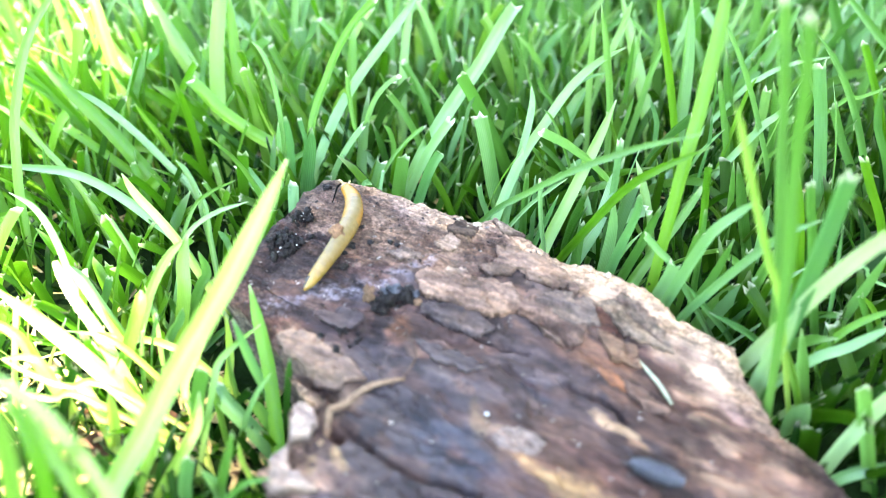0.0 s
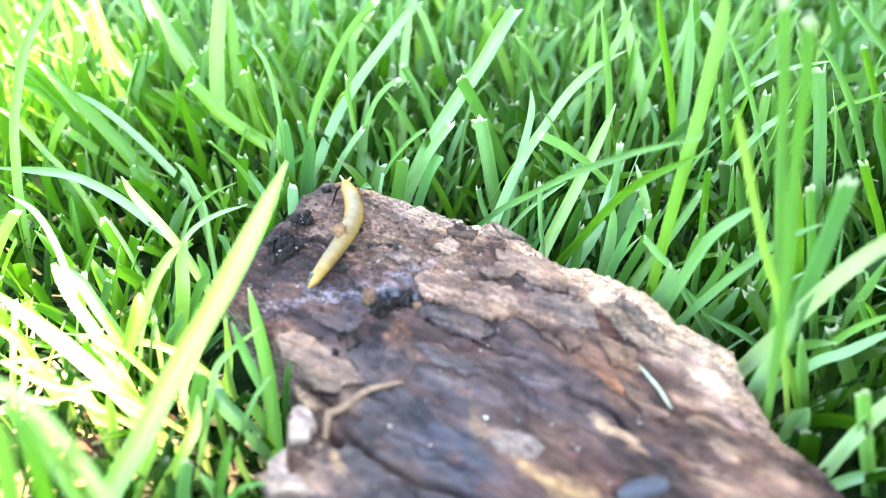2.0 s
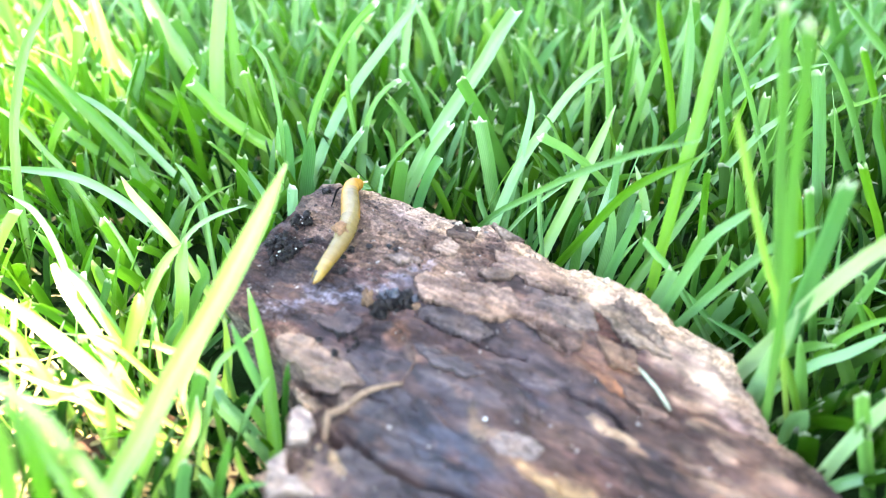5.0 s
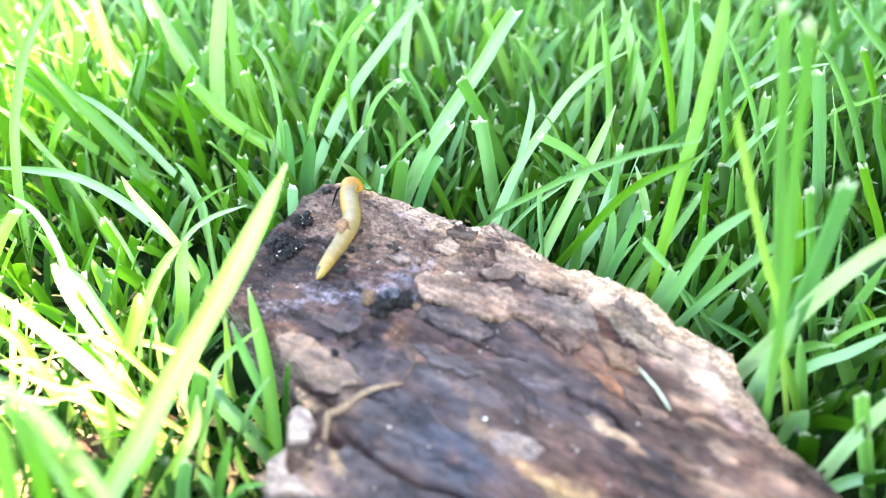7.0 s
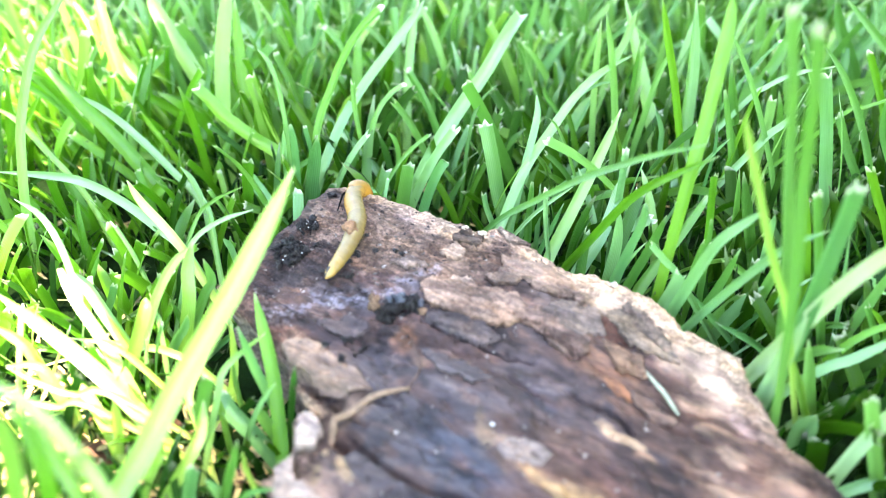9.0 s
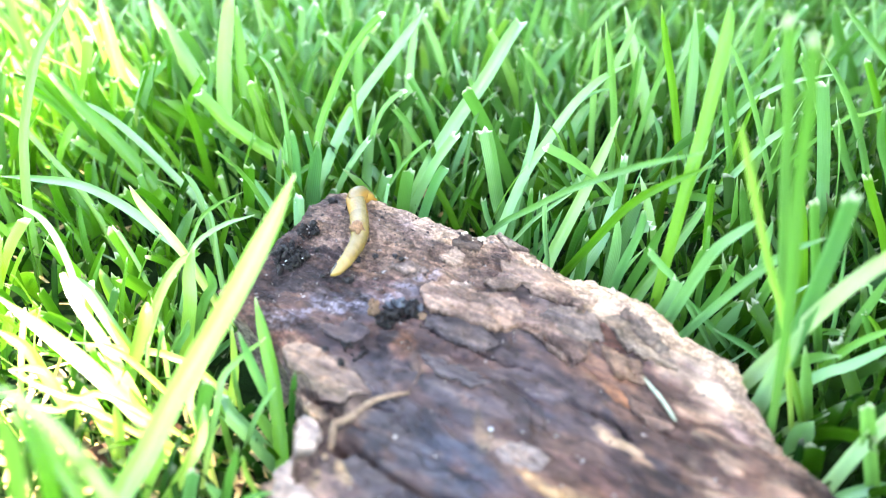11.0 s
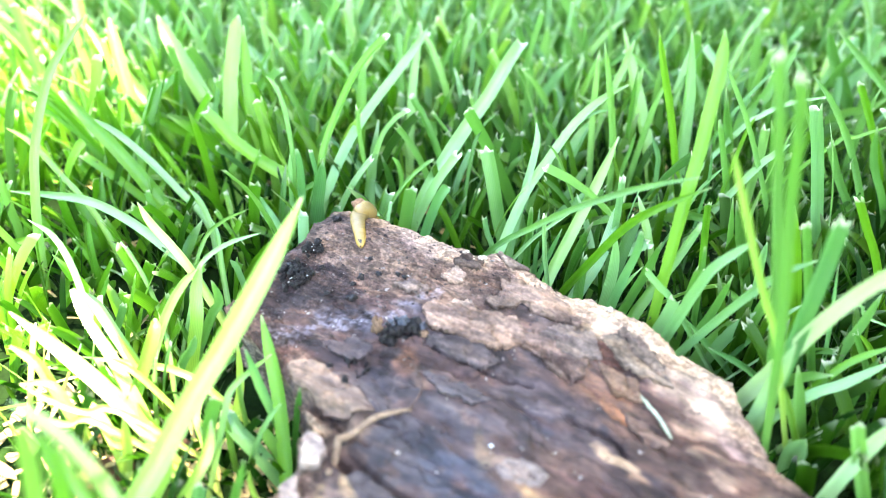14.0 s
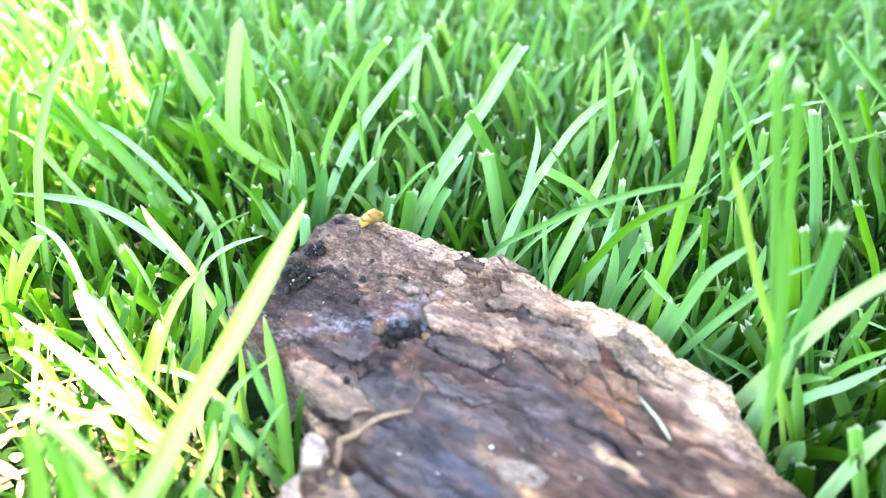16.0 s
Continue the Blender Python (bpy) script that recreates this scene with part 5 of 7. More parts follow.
blade(here, [(-0.0748, 0.1300, 0.0066), (-0.0790, 0.1357, 0.0210), (-0.0846, 0.1414, 0.0308), (-0.0911, 0.1471, 0.0353), (-0.0977, 0.1529, 0.0376), (-0.1052, 0.1586, 0.0423), (-0.1120, 0.1643, 0.0431), (-0.1189, 0.1700, 0.0424)], 0.0015, "k")
blade(here, [(-0.0639, 0.1220, 0.0140), (-0.0661, 0.1220, 0.0198), (-0.0688, 0.1220, 0.0253), (-0.0718, 0.1220, 0.0301)], 0.0021, "s", 1)
blade(here, [(-0.0646, 0.1280, 0.0140), (-0.0638, 0.1280, 0.0209), (-0.0629, 0.1280, 0.0271), (-0.0618, 0.1280, 0.0331)], 0.0010, "s")
blade(here, [(-0.0795, 0.1400, 0.0140), (-0.0875, 0.1400, 0.0188), (-0.0916, 0.1400, 0.0146), (-0.0938, 0.1400, 0.0128)], 0.0007, "p", 1)
here = tuft(-0.063, 0.157)
blade(here, [(-0.0655, 0.1500, 0.0164), (-0.0703, 0.1530, 0.0219), (-0.0765, 0.1560, 0.0305), (-0.0837, 0.1590, 0.0397), (-0.0912, 0.1620, 0.0473), (-0.0982, 0.1650, 0.0548)], 0.0047, "s", 2)
blade(here, [(-0.0581, 0.1489, 0.0140), (-0.0598, 0.1500, 0.0181), (-0.0643, 0.1530, 0.0264), (-0.0694, 0.1560, 0.0305), (-0.0760, 0.1590, 0.0369), (-0.0828, 0.1620, 0.0422), (-0.0889, 0.1650, 0.0452), (-0.0949, 0.1680, 0.0465)], 0.0021, "p")
blade(here, [(-0.0608, 0.1650, 0.0036), (-0.0606, 0.1700, 0.0211), (-0.0608, 0.1750, 0.0358), (-0.0598, 0.1800, 0.0512), (-0.0577, 0.1850, 0.0645), (-0.0577, 0.1900, 0.0674)], 0.0042, "k")
blade(here, [(-0.0673, 0.1650, 0.0140), (-0.0706, 0.1650, 0.0256), (-0.0740, 0.1650, 0.0344), (-0.0765, 0.1650, 0.0392), (-0.0781, 0.1650, 0.0437)], 0.0016, "s")
here = tuft(-0.038, 0.040)
blade(here, [(-0.0529, 0.0460, 0.0140), (-0.0473, 0.0460, 0.0463), (-0.0452, 0.0460, 0.0551), (-0.0440, 0.0460, 0.0612), (-0.0436, 0.0460, 0.0660)], 0.0019, "k")
blade(here, [(-0.0431, 0.0405, 0.0140), (-0.0431, 0.0460, 0.0473), (-0.0431, 0.0473, 0.0534), (-0.0439, 0.0487, 0.0577), (-0.0455, 0.0500, 0.0605)], 0.0019, "s")
blade(here, [(-0.0320, 0.0402, 0.0140), (-0.0410, 0.0480, 0.0449), (-0.0429, 0.0497, 0.0498), (-0.0449, 0.0513, 0.0531), (-0.0473, 0.0530, 0.0554)], 0.0019, "k")
blade(here, [(-0.0543, 0.0470, 0.0140), (-0.0459, 0.0580, 0.0322), (-0.0421, 0.0630, 0.0376), (-0.0379, 0.0680, 0.0445), (-0.0334, 0.0730, 0.0507), (-0.0287, 0.0780, 0.0577), (-0.0249, 0.0830, 0.0637), (-0.0222, 0.0880, 0.0685)], 0.0034, "h")
blade(here, [(-0.0095, 0.0246, 0.0140), (-0.0335, 0.0420, 0.0567), (-0.0357, 0.0436, 0.0596), (-0.0380, 0.0452, 0.0622), (-0.0407, 0.0468, 0.0640), (-0.0437, 0.0484, 0.0647), (-0.0469, 0.0500, 0.0644)], 0.0015, "h")
here = tuft(-0.041, 0.067)
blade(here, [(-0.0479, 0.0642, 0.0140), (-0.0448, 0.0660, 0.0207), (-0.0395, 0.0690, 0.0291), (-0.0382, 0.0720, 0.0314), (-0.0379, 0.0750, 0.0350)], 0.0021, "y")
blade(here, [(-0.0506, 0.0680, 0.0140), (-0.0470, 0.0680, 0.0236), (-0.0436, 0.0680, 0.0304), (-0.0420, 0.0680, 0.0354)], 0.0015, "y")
blade(here, [(-0.0415, 0.0660, 0.0140), (-0.0407, 0.0660, 0.0193), (-0.0395, 0.0660, 0.0249), (-0.0377, 0.0660, 0.0306)], 0.0022, "b", 1)
blade(here, [(-0.0344, 0.0660, 0.0140), (-0.0346, 0.0660, 0.0185), (-0.0350, 0.0660, 0.0238), (-0.0366, 0.0660, 0.0279)], 0.0019, "b")
blade(here, [(-0.0371, 0.0660, 0.0140), (-0.0358, 0.0660, 0.0193), (-0.0327, 0.0660, 0.0290), (-0.0302, 0.0660, 0.0366)], 0.0017, "g")
blade(here, [(-0.0418, 0.0719, 0.0140), (-0.0378, 0.0800, 0.0310), (-0.0369, 0.0820, 0.0341), (-0.0347, 0.0840, 0.0360), (-0.0300, 0.0860, 0.0392)], 0.0012, "l")
blade(here, [(-0.0304, 0.0700, 0.0140), (-0.0312, 0.0700, 0.0209), (-0.0318, 0.0700, 0.0252), (-0.0316, 0.0700, 0.0292)], 0.0009, "y")
blade(here, [(-0.0414, 0.0610, 0.0140), (-0.0302, 0.0610, 0.0292), (-0.0274, 0.0610, 0.0318), (-0.0245, 0.0610, 0.0324)], 0.0010, "g")
here = tuft(-0.040, 0.083)
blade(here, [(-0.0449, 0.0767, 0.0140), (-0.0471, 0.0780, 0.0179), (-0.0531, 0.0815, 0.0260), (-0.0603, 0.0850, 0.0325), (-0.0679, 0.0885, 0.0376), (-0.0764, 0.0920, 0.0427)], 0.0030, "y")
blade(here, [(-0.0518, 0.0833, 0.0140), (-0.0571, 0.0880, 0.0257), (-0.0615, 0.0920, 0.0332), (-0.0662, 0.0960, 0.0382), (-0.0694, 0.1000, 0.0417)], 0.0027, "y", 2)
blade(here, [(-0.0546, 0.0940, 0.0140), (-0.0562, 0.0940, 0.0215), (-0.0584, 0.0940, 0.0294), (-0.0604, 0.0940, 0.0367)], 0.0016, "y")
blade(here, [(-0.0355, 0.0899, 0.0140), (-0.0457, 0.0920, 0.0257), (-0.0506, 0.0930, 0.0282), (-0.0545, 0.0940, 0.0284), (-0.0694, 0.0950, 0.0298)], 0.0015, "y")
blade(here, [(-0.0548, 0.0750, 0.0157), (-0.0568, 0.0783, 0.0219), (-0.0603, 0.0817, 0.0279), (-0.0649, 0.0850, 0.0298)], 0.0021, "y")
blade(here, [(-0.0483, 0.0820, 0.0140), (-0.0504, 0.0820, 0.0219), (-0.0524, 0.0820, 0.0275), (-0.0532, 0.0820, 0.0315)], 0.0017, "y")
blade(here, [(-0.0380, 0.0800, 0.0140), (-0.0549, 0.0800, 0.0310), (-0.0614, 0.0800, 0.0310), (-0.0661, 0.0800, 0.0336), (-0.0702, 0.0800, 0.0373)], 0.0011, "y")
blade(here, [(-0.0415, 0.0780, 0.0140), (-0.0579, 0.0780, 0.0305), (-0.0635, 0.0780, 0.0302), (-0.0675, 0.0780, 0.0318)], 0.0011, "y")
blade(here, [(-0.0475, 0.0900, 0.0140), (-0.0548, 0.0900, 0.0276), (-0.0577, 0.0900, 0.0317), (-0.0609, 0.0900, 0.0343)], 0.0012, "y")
blade(here, [(-0.0281, 0.0774, 0.0140), (-0.0297, 0.0780, 0.0171), (-0.0331, 0.0793, 0.0221), (-0.0366, 0.0807, 0.0262), (-0.0383, 0.0820, 0.0289)], 0.0029, "p", 1)
blade(here, [(-0.0381, 0.0800, 0.0140), (-0.0380, 0.0800, 0.0169), (-0.0379, 0.0800, 0.0242), (-0.0376, 0.0800, 0.0310)], 0.0013, "k")
blade(here, [(-0.0407, 0.0874, 0.0140), (-0.0400, 0.0900, 0.0205), (-0.0392, 0.0925, 0.0252), (-0.0390, 0.0950, 0.0339)], 0.0016, "k")
blade(here, [(-0.0378, 0.0880, 0.0140), (-0.0378, 0.0880, 0.0211), (-0.0378, 0.0880, 0.0268), (-0.0373, 0.0880, 0.0322)], 0.0010, "g")
blade(here, [(-0.0290, 0.0840, 0.0140), (-0.0307, 0.0840, 0.0254), (-0.0324, 0.0840, 0.0335), (-0.0337, 0.0840, 0.0421)], 0.0017, "b")
blade(here, [(-0.0368, 0.0780, 0.0140), (-0.0327, 0.0780, 0.0258), (-0.0299, 0.0780, 0.0318), (-0.0272, 0.0780, 0.0359)], 0.0009, "p")
blade(here, [(-0.0389, 0.0732, 0.0140), (-0.0425, 0.0800, 0.0242), (-0.0442, 0.0833, 0.0275), (-0.0426, 0.0867, 0.0309), (-0.0404, 0.0900, 0.0343)], 0.0014, "y")
blade(here, [(-0.0281, 0.0800, 0.0140), (-0.0263, 0.0800, 0.0270), (-0.0254, 0.0800, 0.0323), (-0.0244, 0.0800, 0.0374)], 0.0013, "d")
blade(here, [(-0.0518, 0.0907, 0.0140), (-0.0536, 0.0960, 0.0218), (-0.0551, 0.1005, 0.0263), (-0.0574, 0.1050, 0.0324)], 0.0010, "l")
blade(here, [(-0.0464, 0.0950, 0.0140), (-0.0473, 0.0950, 0.0270), (-0.0479, 0.0950, 0.0167), (-0.0493, 0.0950, 0.0070)], 0.0009, "p")
blade(here, [(-0.0279, 0.0800, 0.0140), (-0.0296, 0.0800, 0.0206), (-0.0313, 0.0800, 0.0256), (-0.0324, 0.0800, 0.0277)], 0.0021, "l")
blade(here, [(-0.0277, 0.0741, 0.0140), (-0.0280, 0.0760, 0.0174), (-0.0288, 0.0805, 0.0236), (-0.0298, 0.0850, 0.0298), (-0.0315, 0.0895, 0.0361), (-0.0334, 0.0940, 0.0411)], 0.0026, "s")
here = tuft(-0.049, 0.106)
blade(here, [(-0.0423, 0.1095, 0.0140), (-0.0552, 0.1200, 0.0312), (-0.0626, 0.1260, 0.0337), (-0.0725, 0.1320, 0.0372), (-0.0834, 0.1380, 0.0385), (-0.0958, 0.1440, 0.0367), (-0.1099, 0.1500, 0.0342)], 0.0022, "p")
blade(here, [(-0.0433, 0.1104, 0.0140), (-0.0542, 0.1180, 0.0319), (-0.0590, 0.1213, 0.0371), (-0.0640, 0.1247, 0.0408), (-0.0674, 0.1280, 0.0441)], 0.0019, "y")
blade(here, [(-0.0524, 0.0978, 0.0140), (-0.0508, 0.1000, 0.0239), (-0.0490, 0.1027, 0.0329), (-0.0491, 0.1053, 0.0376), (-0.0481, 0.1080, 0.0422)], 0.0027, "k")
blade(here, [(-0.0457, 0.1104, 0.0140), (-0.0483, 0.1180, 0.0237), (-0.0509, 0.1253, 0.0290), (-0.0534, 0.1327, 0.0331), (-0.0570, 0.1400, 0.0332)], 0.0013, "l")
blade(here, [(-0.0549, 0.1050, 0.0140), (-0.0474, 0.1050, 0.0310), (-0.0449, 0.1050, 0.0352), (-0.0455, 0.1050, 0.0404)], 0.0019, "l")
blade(here, [(-0.0506, 0.1050, 0.0140), (-0.0517, 0.1050, 0.0209), (-0.0528, 0.1050, 0.0261), (-0.0539, 0.1050, 0.0310)], 0.0013, "g")
blade(here, [(-0.0506, 0.1050, 0.0140), (-0.0443, 0.1050, 0.0208), (-0.0373, 0.1050, 0.0252), (-0.0347, 0.1050, 0.0281)], 0.0013, "b")
here = tuft(-0.041, 0.137)
blade(here, [(-0.0362, 0.1435, 0.0140), (-0.0323, 0.1520, 0.0385), (-0.0308, 0.1552, 0.0455), (-0.0282, 0.1584, 0.0517), (-0.0247, 0.1616, 0.0589), (-0.0206, 0.1648, 0.0645), (-0.0158, 0.1680, 0.0686)], 0.0020, "s", 1)
blade(here, [(-0.0375, 0.1439, 0.0140), (-0.0320, 0.1530, 0.0305), (-0.0275, 0.1604, 0.0406), (-0.0220, 0.1678, 0.0483), (-0.0151, 0.1752, 0.0556), (-0.0094, 0.1826, 0.0614), (-0.0064, 0.1900, 0.0643)], 0.0026, "p")
blade(here, [(-0.0543, 0.1333, 0.0140), (-0.0572, 0.1400, 0.0254), (-0.0587, 0.1433, 0.0297), (-0.0615, 0.1467, 0.0340), (-0.0649, 0.1500, 0.0356)], 0.0015, "l")
blade(here, [(-0.0472, 0.1400, 0.0140), (-0.0497, 0.1400, 0.0222), (-0.0530, 0.1400, 0.0301), (-0.0555, 0.1400, 0.0355)], 0.0012, "g", 1)
blade(here, [(-0.0424, 0.1200, 0.0140), (-0.0452, 0.1200, 0.0305), (-0.0459, 0.1200, 0.0333), (-0.0468, 0.1200, 0.0348)], 0.0014, "p")
blade(here, [(-0.0294, 0.1420, 0.0140), (-0.0192, 0.1420, 0.0323), (-0.0180, 0.1420, 0.0335), (-0.0168, 0.1420, 0.0332)], 0.0012, "b")
here = tuft(-0.037, 0.150)
blade(here, [(-0.0389, 0.1486, 0.0140), (-0.0387, 0.1500, 0.0290), (-0.0384, 0.1516, 0.0420), (-0.0389, 0.1532, 0.0499), (-0.0402, 0.1548, 0.0573), (-0.0423, 0.1564, 0.0609), (-0.0441, 0.1580, 0.0618)], 0.0012, "l")
blade(here, [(-0.0371, 0.1460, 0.0140), (-0.0365, 0.1460, 0.0297), (-0.0357, 0.1460, 0.0418), (-0.0360, 0.1460, 0.0486)], 0.0026, "b", 2)
blade(here, [(-0.0397, 0.1470, 0.0140), (-0.0390, 0.1470, 0.0307), (-0.0384, 0.1470, 0.0413), (-0.0379, 0.1470, 0.0468)], 0.0012, "p")
blade(here, [(-0.0387, 0.1650, 0.0140), (-0.0425, 0.1650, 0.0298), (-0.0456, 0.1650, 0.0395), (-0.0472, 0.1650, 0.0458)], 0.0012, "k")
blade(here, [(-0.0356, 0.1450, 0.0140), (-0.0333, 0.1450, 0.0295), (-0.0314, 0.1450, 0.0394), (-0.0299, 0.1450, 0.0459)], 0.0034, "b")
blade(here, [(-0.0314, 0.1480, 0.0140), (-0.0320, 0.1480, 0.0333), (-0.0323, 0.1480, 0.0411), (-0.0332, 0.1480, 0.0475)], 0.0012, "b", 1)
here = tuft(-0.051, 0.177)
blade(here, [(-0.0555, 0.1777, 0.0140), (-0.0623, 0.1850, 0.0268), (-0.0681, 0.1912, 0.0337), (-0.0758, 0.1975, 0.0450), (-0.0835, 0.2037, 0.0561), (-0.0880, 0.2100, 0.0616)], 0.0052, "k")
blade(here, [(-0.0558, 0.1731, 0.0140), (-0.0559, 0.1750, 0.0201), (-0.0565, 0.1817, 0.0361), (-0.0574, 0.1883, 0.0514), (-0.0584, 0.1950, 0.0632)], 0.0033, "s")
blade(here, [(-0.0473, 0.1680, 0.0140), (-0.0474, 0.1680, 0.0204), (-0.0478, 0.1680, 0.0324), (-0.0485, 0.1680, 0.0436), (-0.0498, 0.1680, 0.0523)], 0.0030, "k", 1)
blade(here, [(-0.0468, 0.1900, 0.0140), (-0.0444, 0.1900, 0.0281), (-0.0419, 0.1900, 0.0394), (-0.0389, 0.1900, 0.0485)], 0.0016, "g")
here = tuft(-0.056, 0.247)
blade(here, [(-0.0447, 0.2500, 0.0140), (-0.0487, 0.2500, 0.0347), (-0.0508, 0.2500, 0.0427), (-0.0516, 0.2500, 0.0495)], 0.0030, "s")
blade(here, [(-0.0595, 0.2500, 0.0140), (-0.0582, 0.2500, 0.0327), (-0.0572, 0.2500, 0.0427), (-0.0565, 0.2500, 0.0495)], 0.0026, "g")
blade(here, [(-0.0637, 0.2400, 0.0140), (-0.0648, 0.2400, 0.0350), (-0.0653, 0.2400, 0.0418), (-0.0651, 0.2400, 0.0522)], 0.0035, "l")
here = tuft(-0.010, 0.137)
blade(here, [(-0.0157, 0.1419, 0.0140), (-0.0065, 0.1520, 0.0327), (0.0022, 0.1615, 0.0446), (0.0094, 0.1710, 0.0515), (0.0155, 0.1805, 0.0586), (0.0198, 0.1900, 0.0609)], 0.0036, "p", 1)
blade(here, [(-0.0102, 0.1380, 0.0140), (-0.0051, 0.1380, 0.0329), (-0.0025, 0.1380, 0.0403), (-0.0003, 0.1380, 0.0439)], 0.0024, "b", 1)
blade(here, [(-0.0045, 0.1317, 0.0140), (0.0087, 0.1220, 0.0367), (0.0160, 0.1166, 0.0456), (0.0222, 0.1112, 0.0530), (0.0285, 0.1058, 0.0593), (0.0331, 0.1004, 0.0643), (0.0389, 0.0950, 0.0688)], 0.0013, "l")
here = tuft(-0.016, 0.156)
blade(here, [(-0.0265, 0.1551, 0.0140), (-0.0406, 0.1600, 0.0313), (-0.0492, 0.1630, 0.0365), (-0.0571, 0.1660, 0.0414), (-0.0616, 0.1690, 0.0450), (-0.0654, 0.1720, 0.0470)], 0.0035, "s", 1)
blade(here, [(-0.0187, 0.1600, 0.0140), (-0.0207, 0.1600, 0.0308), (-0.0223, 0.1600, 0.0407), (-0.0230, 0.1600, 0.0482), (-0.0230, 0.1600, 0.0532)], 0.0012, "l", 1)
blade(here, [(-0.0224, 0.1563, 0.0140), (-0.0205, 0.1580, 0.0307), (-0.0192, 0.1593, 0.0399), (-0.0170, 0.1605, 0.0460), (-0.0137, 0.1618, 0.0498), (-0.0110, 0.1630, 0.0511)], 0.0014, "l", 1)
blade(here, [(-0.0123, 0.1651, 0.0140), (-0.0214, 0.1700, 0.0272), (-0.0277, 0.1733, 0.0329), (-0.0328, 0.1767, 0.0358), (-0.0364, 0.1800, 0.0398)], 0.0023, "p")
blade(here, [(-0.0135, 0.1570, 0.0140), (-0.0128, 0.1570, 0.0291), (-0.0124, 0.1570, 0.0355), (-0.0133, 0.1570, 0.0397), (-0.0147, 0.1570, 0.0415)], 0.0013, "g")
blade(here, [(-0.0242, 0.1480, 0.0140), (-0.0136, 0.1480, 0.0345), (-0.0099, 0.1480, 0.0400), (-0.0065, 0.1480, 0.0435), (-0.0042, 0.1480, 0.0453)], 0.0009, "l", 1)
blade(here, [(-0.0129, 0.1470, 0.0140), (-0.0082, 0.1470, 0.0283), (-0.0032, 0.1470, 0.0396), (0.0018, 0.1470, 0.0474)], 0.0023, "p", 1)
blade(here, [(-0.0126, 0.1460, 0.0140), (-0.0113, 0.1460, 0.0262), (-0.0103, 0.1460, 0.0325), (-0.0091, 0.1460, 0.0386)], 0.0034, "g", 1)
blade(here, [(-0.0136, 0.1600, 0.0140), (-0.0141, 0.1600, 0.0215), (-0.0152, 0.1600, 0.0316), (-0.0176, 0.1600, 0.0403)], 0.0020, "d")
blade(here, [(-0.0172, 0.1600, 0.0140), (-0.0217, 0.1600, 0.0207), (-0.0272, 0.1600, 0.0266), (-0.0328, 0.1600, 0.0300)], 0.0018, "g")
blade(here, [(-0.0009, 0.1650, 0.0140), (-0.0006, 0.1650, 0.0204), (-0.0003, 0.1650, 0.0273), (0.0008, 0.1650, 0.0356)], 0.0018, "d")
blade(here, [(-0.0156, 0.1563, 0.0140), (-0.0136, 0.1550, 0.0252), (-0.0099, 0.1525, 0.0378), (-0.0039, 0.1500, 0.0442)], 0.0012, "s")
here = tuft(-0.024, 0.208)
blade(here, [(-0.0147, 0.2000, 0.0140), (-0.0296, 0.2000, 0.0458), (-0.0329, 0.2000, 0.0511), (-0.0351, 0.2000, 0.0539)], 0.0016, "l", 1)
blade(here, [(-0.0224, 0.2100, 0.0140), (-0.0226, 0.2100, 0.0238), (-0.0230, 0.2100, 0.0333), (-0.0234, 0.2100, 0.0415)], 0.0028, "d")
blade(here, [(-0.0362, 0.2150, 0.0140), (-0.0380, 0.2150, 0.0226), (-0.0424, 0.2150, 0.0384), (-0.0444, 0.2150, 0.0469)], 0.0038, "b", 1)
here = tuft(0.016, 0.129)
blade(here, [(0.0161, 0.1406, 0.0140), (0.0140, 0.1430, 0.0239), (0.0121, 0.1453, 0.0309), (0.0104, 0.1477, 0.0395), (0.0085, 0.1500, 0.0476)], 0.0036, "l", 1)
blade(here, [(0.0055, 0.1236, 0.0140), (0.0117, 0.1320, 0.0298), (0.0173, 0.1396, 0.0406), (0.0229, 0.1472, 0.0453), (0.0299, 0.1548, 0.0518), (0.0375, 0.1624, 0.0552), (0.0458, 0.1700, 0.0563)], 0.0023, "p")
blade(here, [(0.0066, 0.1401, 0.0140), (0.0239, 0.1520, 0.0430), (0.0303, 0.1563, 0.0504), (0.0359, 0.1607, 0.0523), (0.0422, 0.1650, 0.0516)], 0.0008, "p")
blade(here, [(0.0129, 0.1351, 0.0140), (0.0150, 0.1380, 0.0286), (0.0172, 0.1410, 0.0398), (0.0191, 0.1440, 0.0468), (0.0201, 0.1470, 0.0510), (0.0200, 0.1500, 0.0541)], 0.0018, "p")
blade(here, [(0.0215, 0.1249, 0.0140), (0.0247, 0.1220, 0.0250), (0.0293, 0.1177, 0.0370), (0.0337, 0.1135, 0.0478), (0.0378, 0.1092, 0.0548), (0.0452, 0.1050, 0.0617)], 0.0018, "s")
blade(here, [(0.0183, 0.1320, 0.0140), (0.0181, 0.1320, 0.0269), (0.0180, 0.1320, 0.0348), (0.0181, 0.1320, 0.0417)], 0.0021, "g", 2)
blade(here, [(0.0235, 0.1220, 0.0140), (0.0218, 0.1220, 0.0276), (0.0204, 0.1220, 0.0363), (0.0195, 0.1220, 0.0451)], 0.0011, "p", 1)
blade(here, [(0.0047, 0.1300, 0.0140), (0.0164, 0.1300, 0.0316), (0.0216, 0.1300, 0.0374), (0.0266, 0.1300, 0.0416)], 0.0009, "p")
blade(here, [(0.0172, 0.1270, 0.0140), (0.0204, 0.1270, 0.0269), (0.0222, 0.1270, 0.0323), (0.0244, 0.1270, 0.0393)], 0.0012, "b")
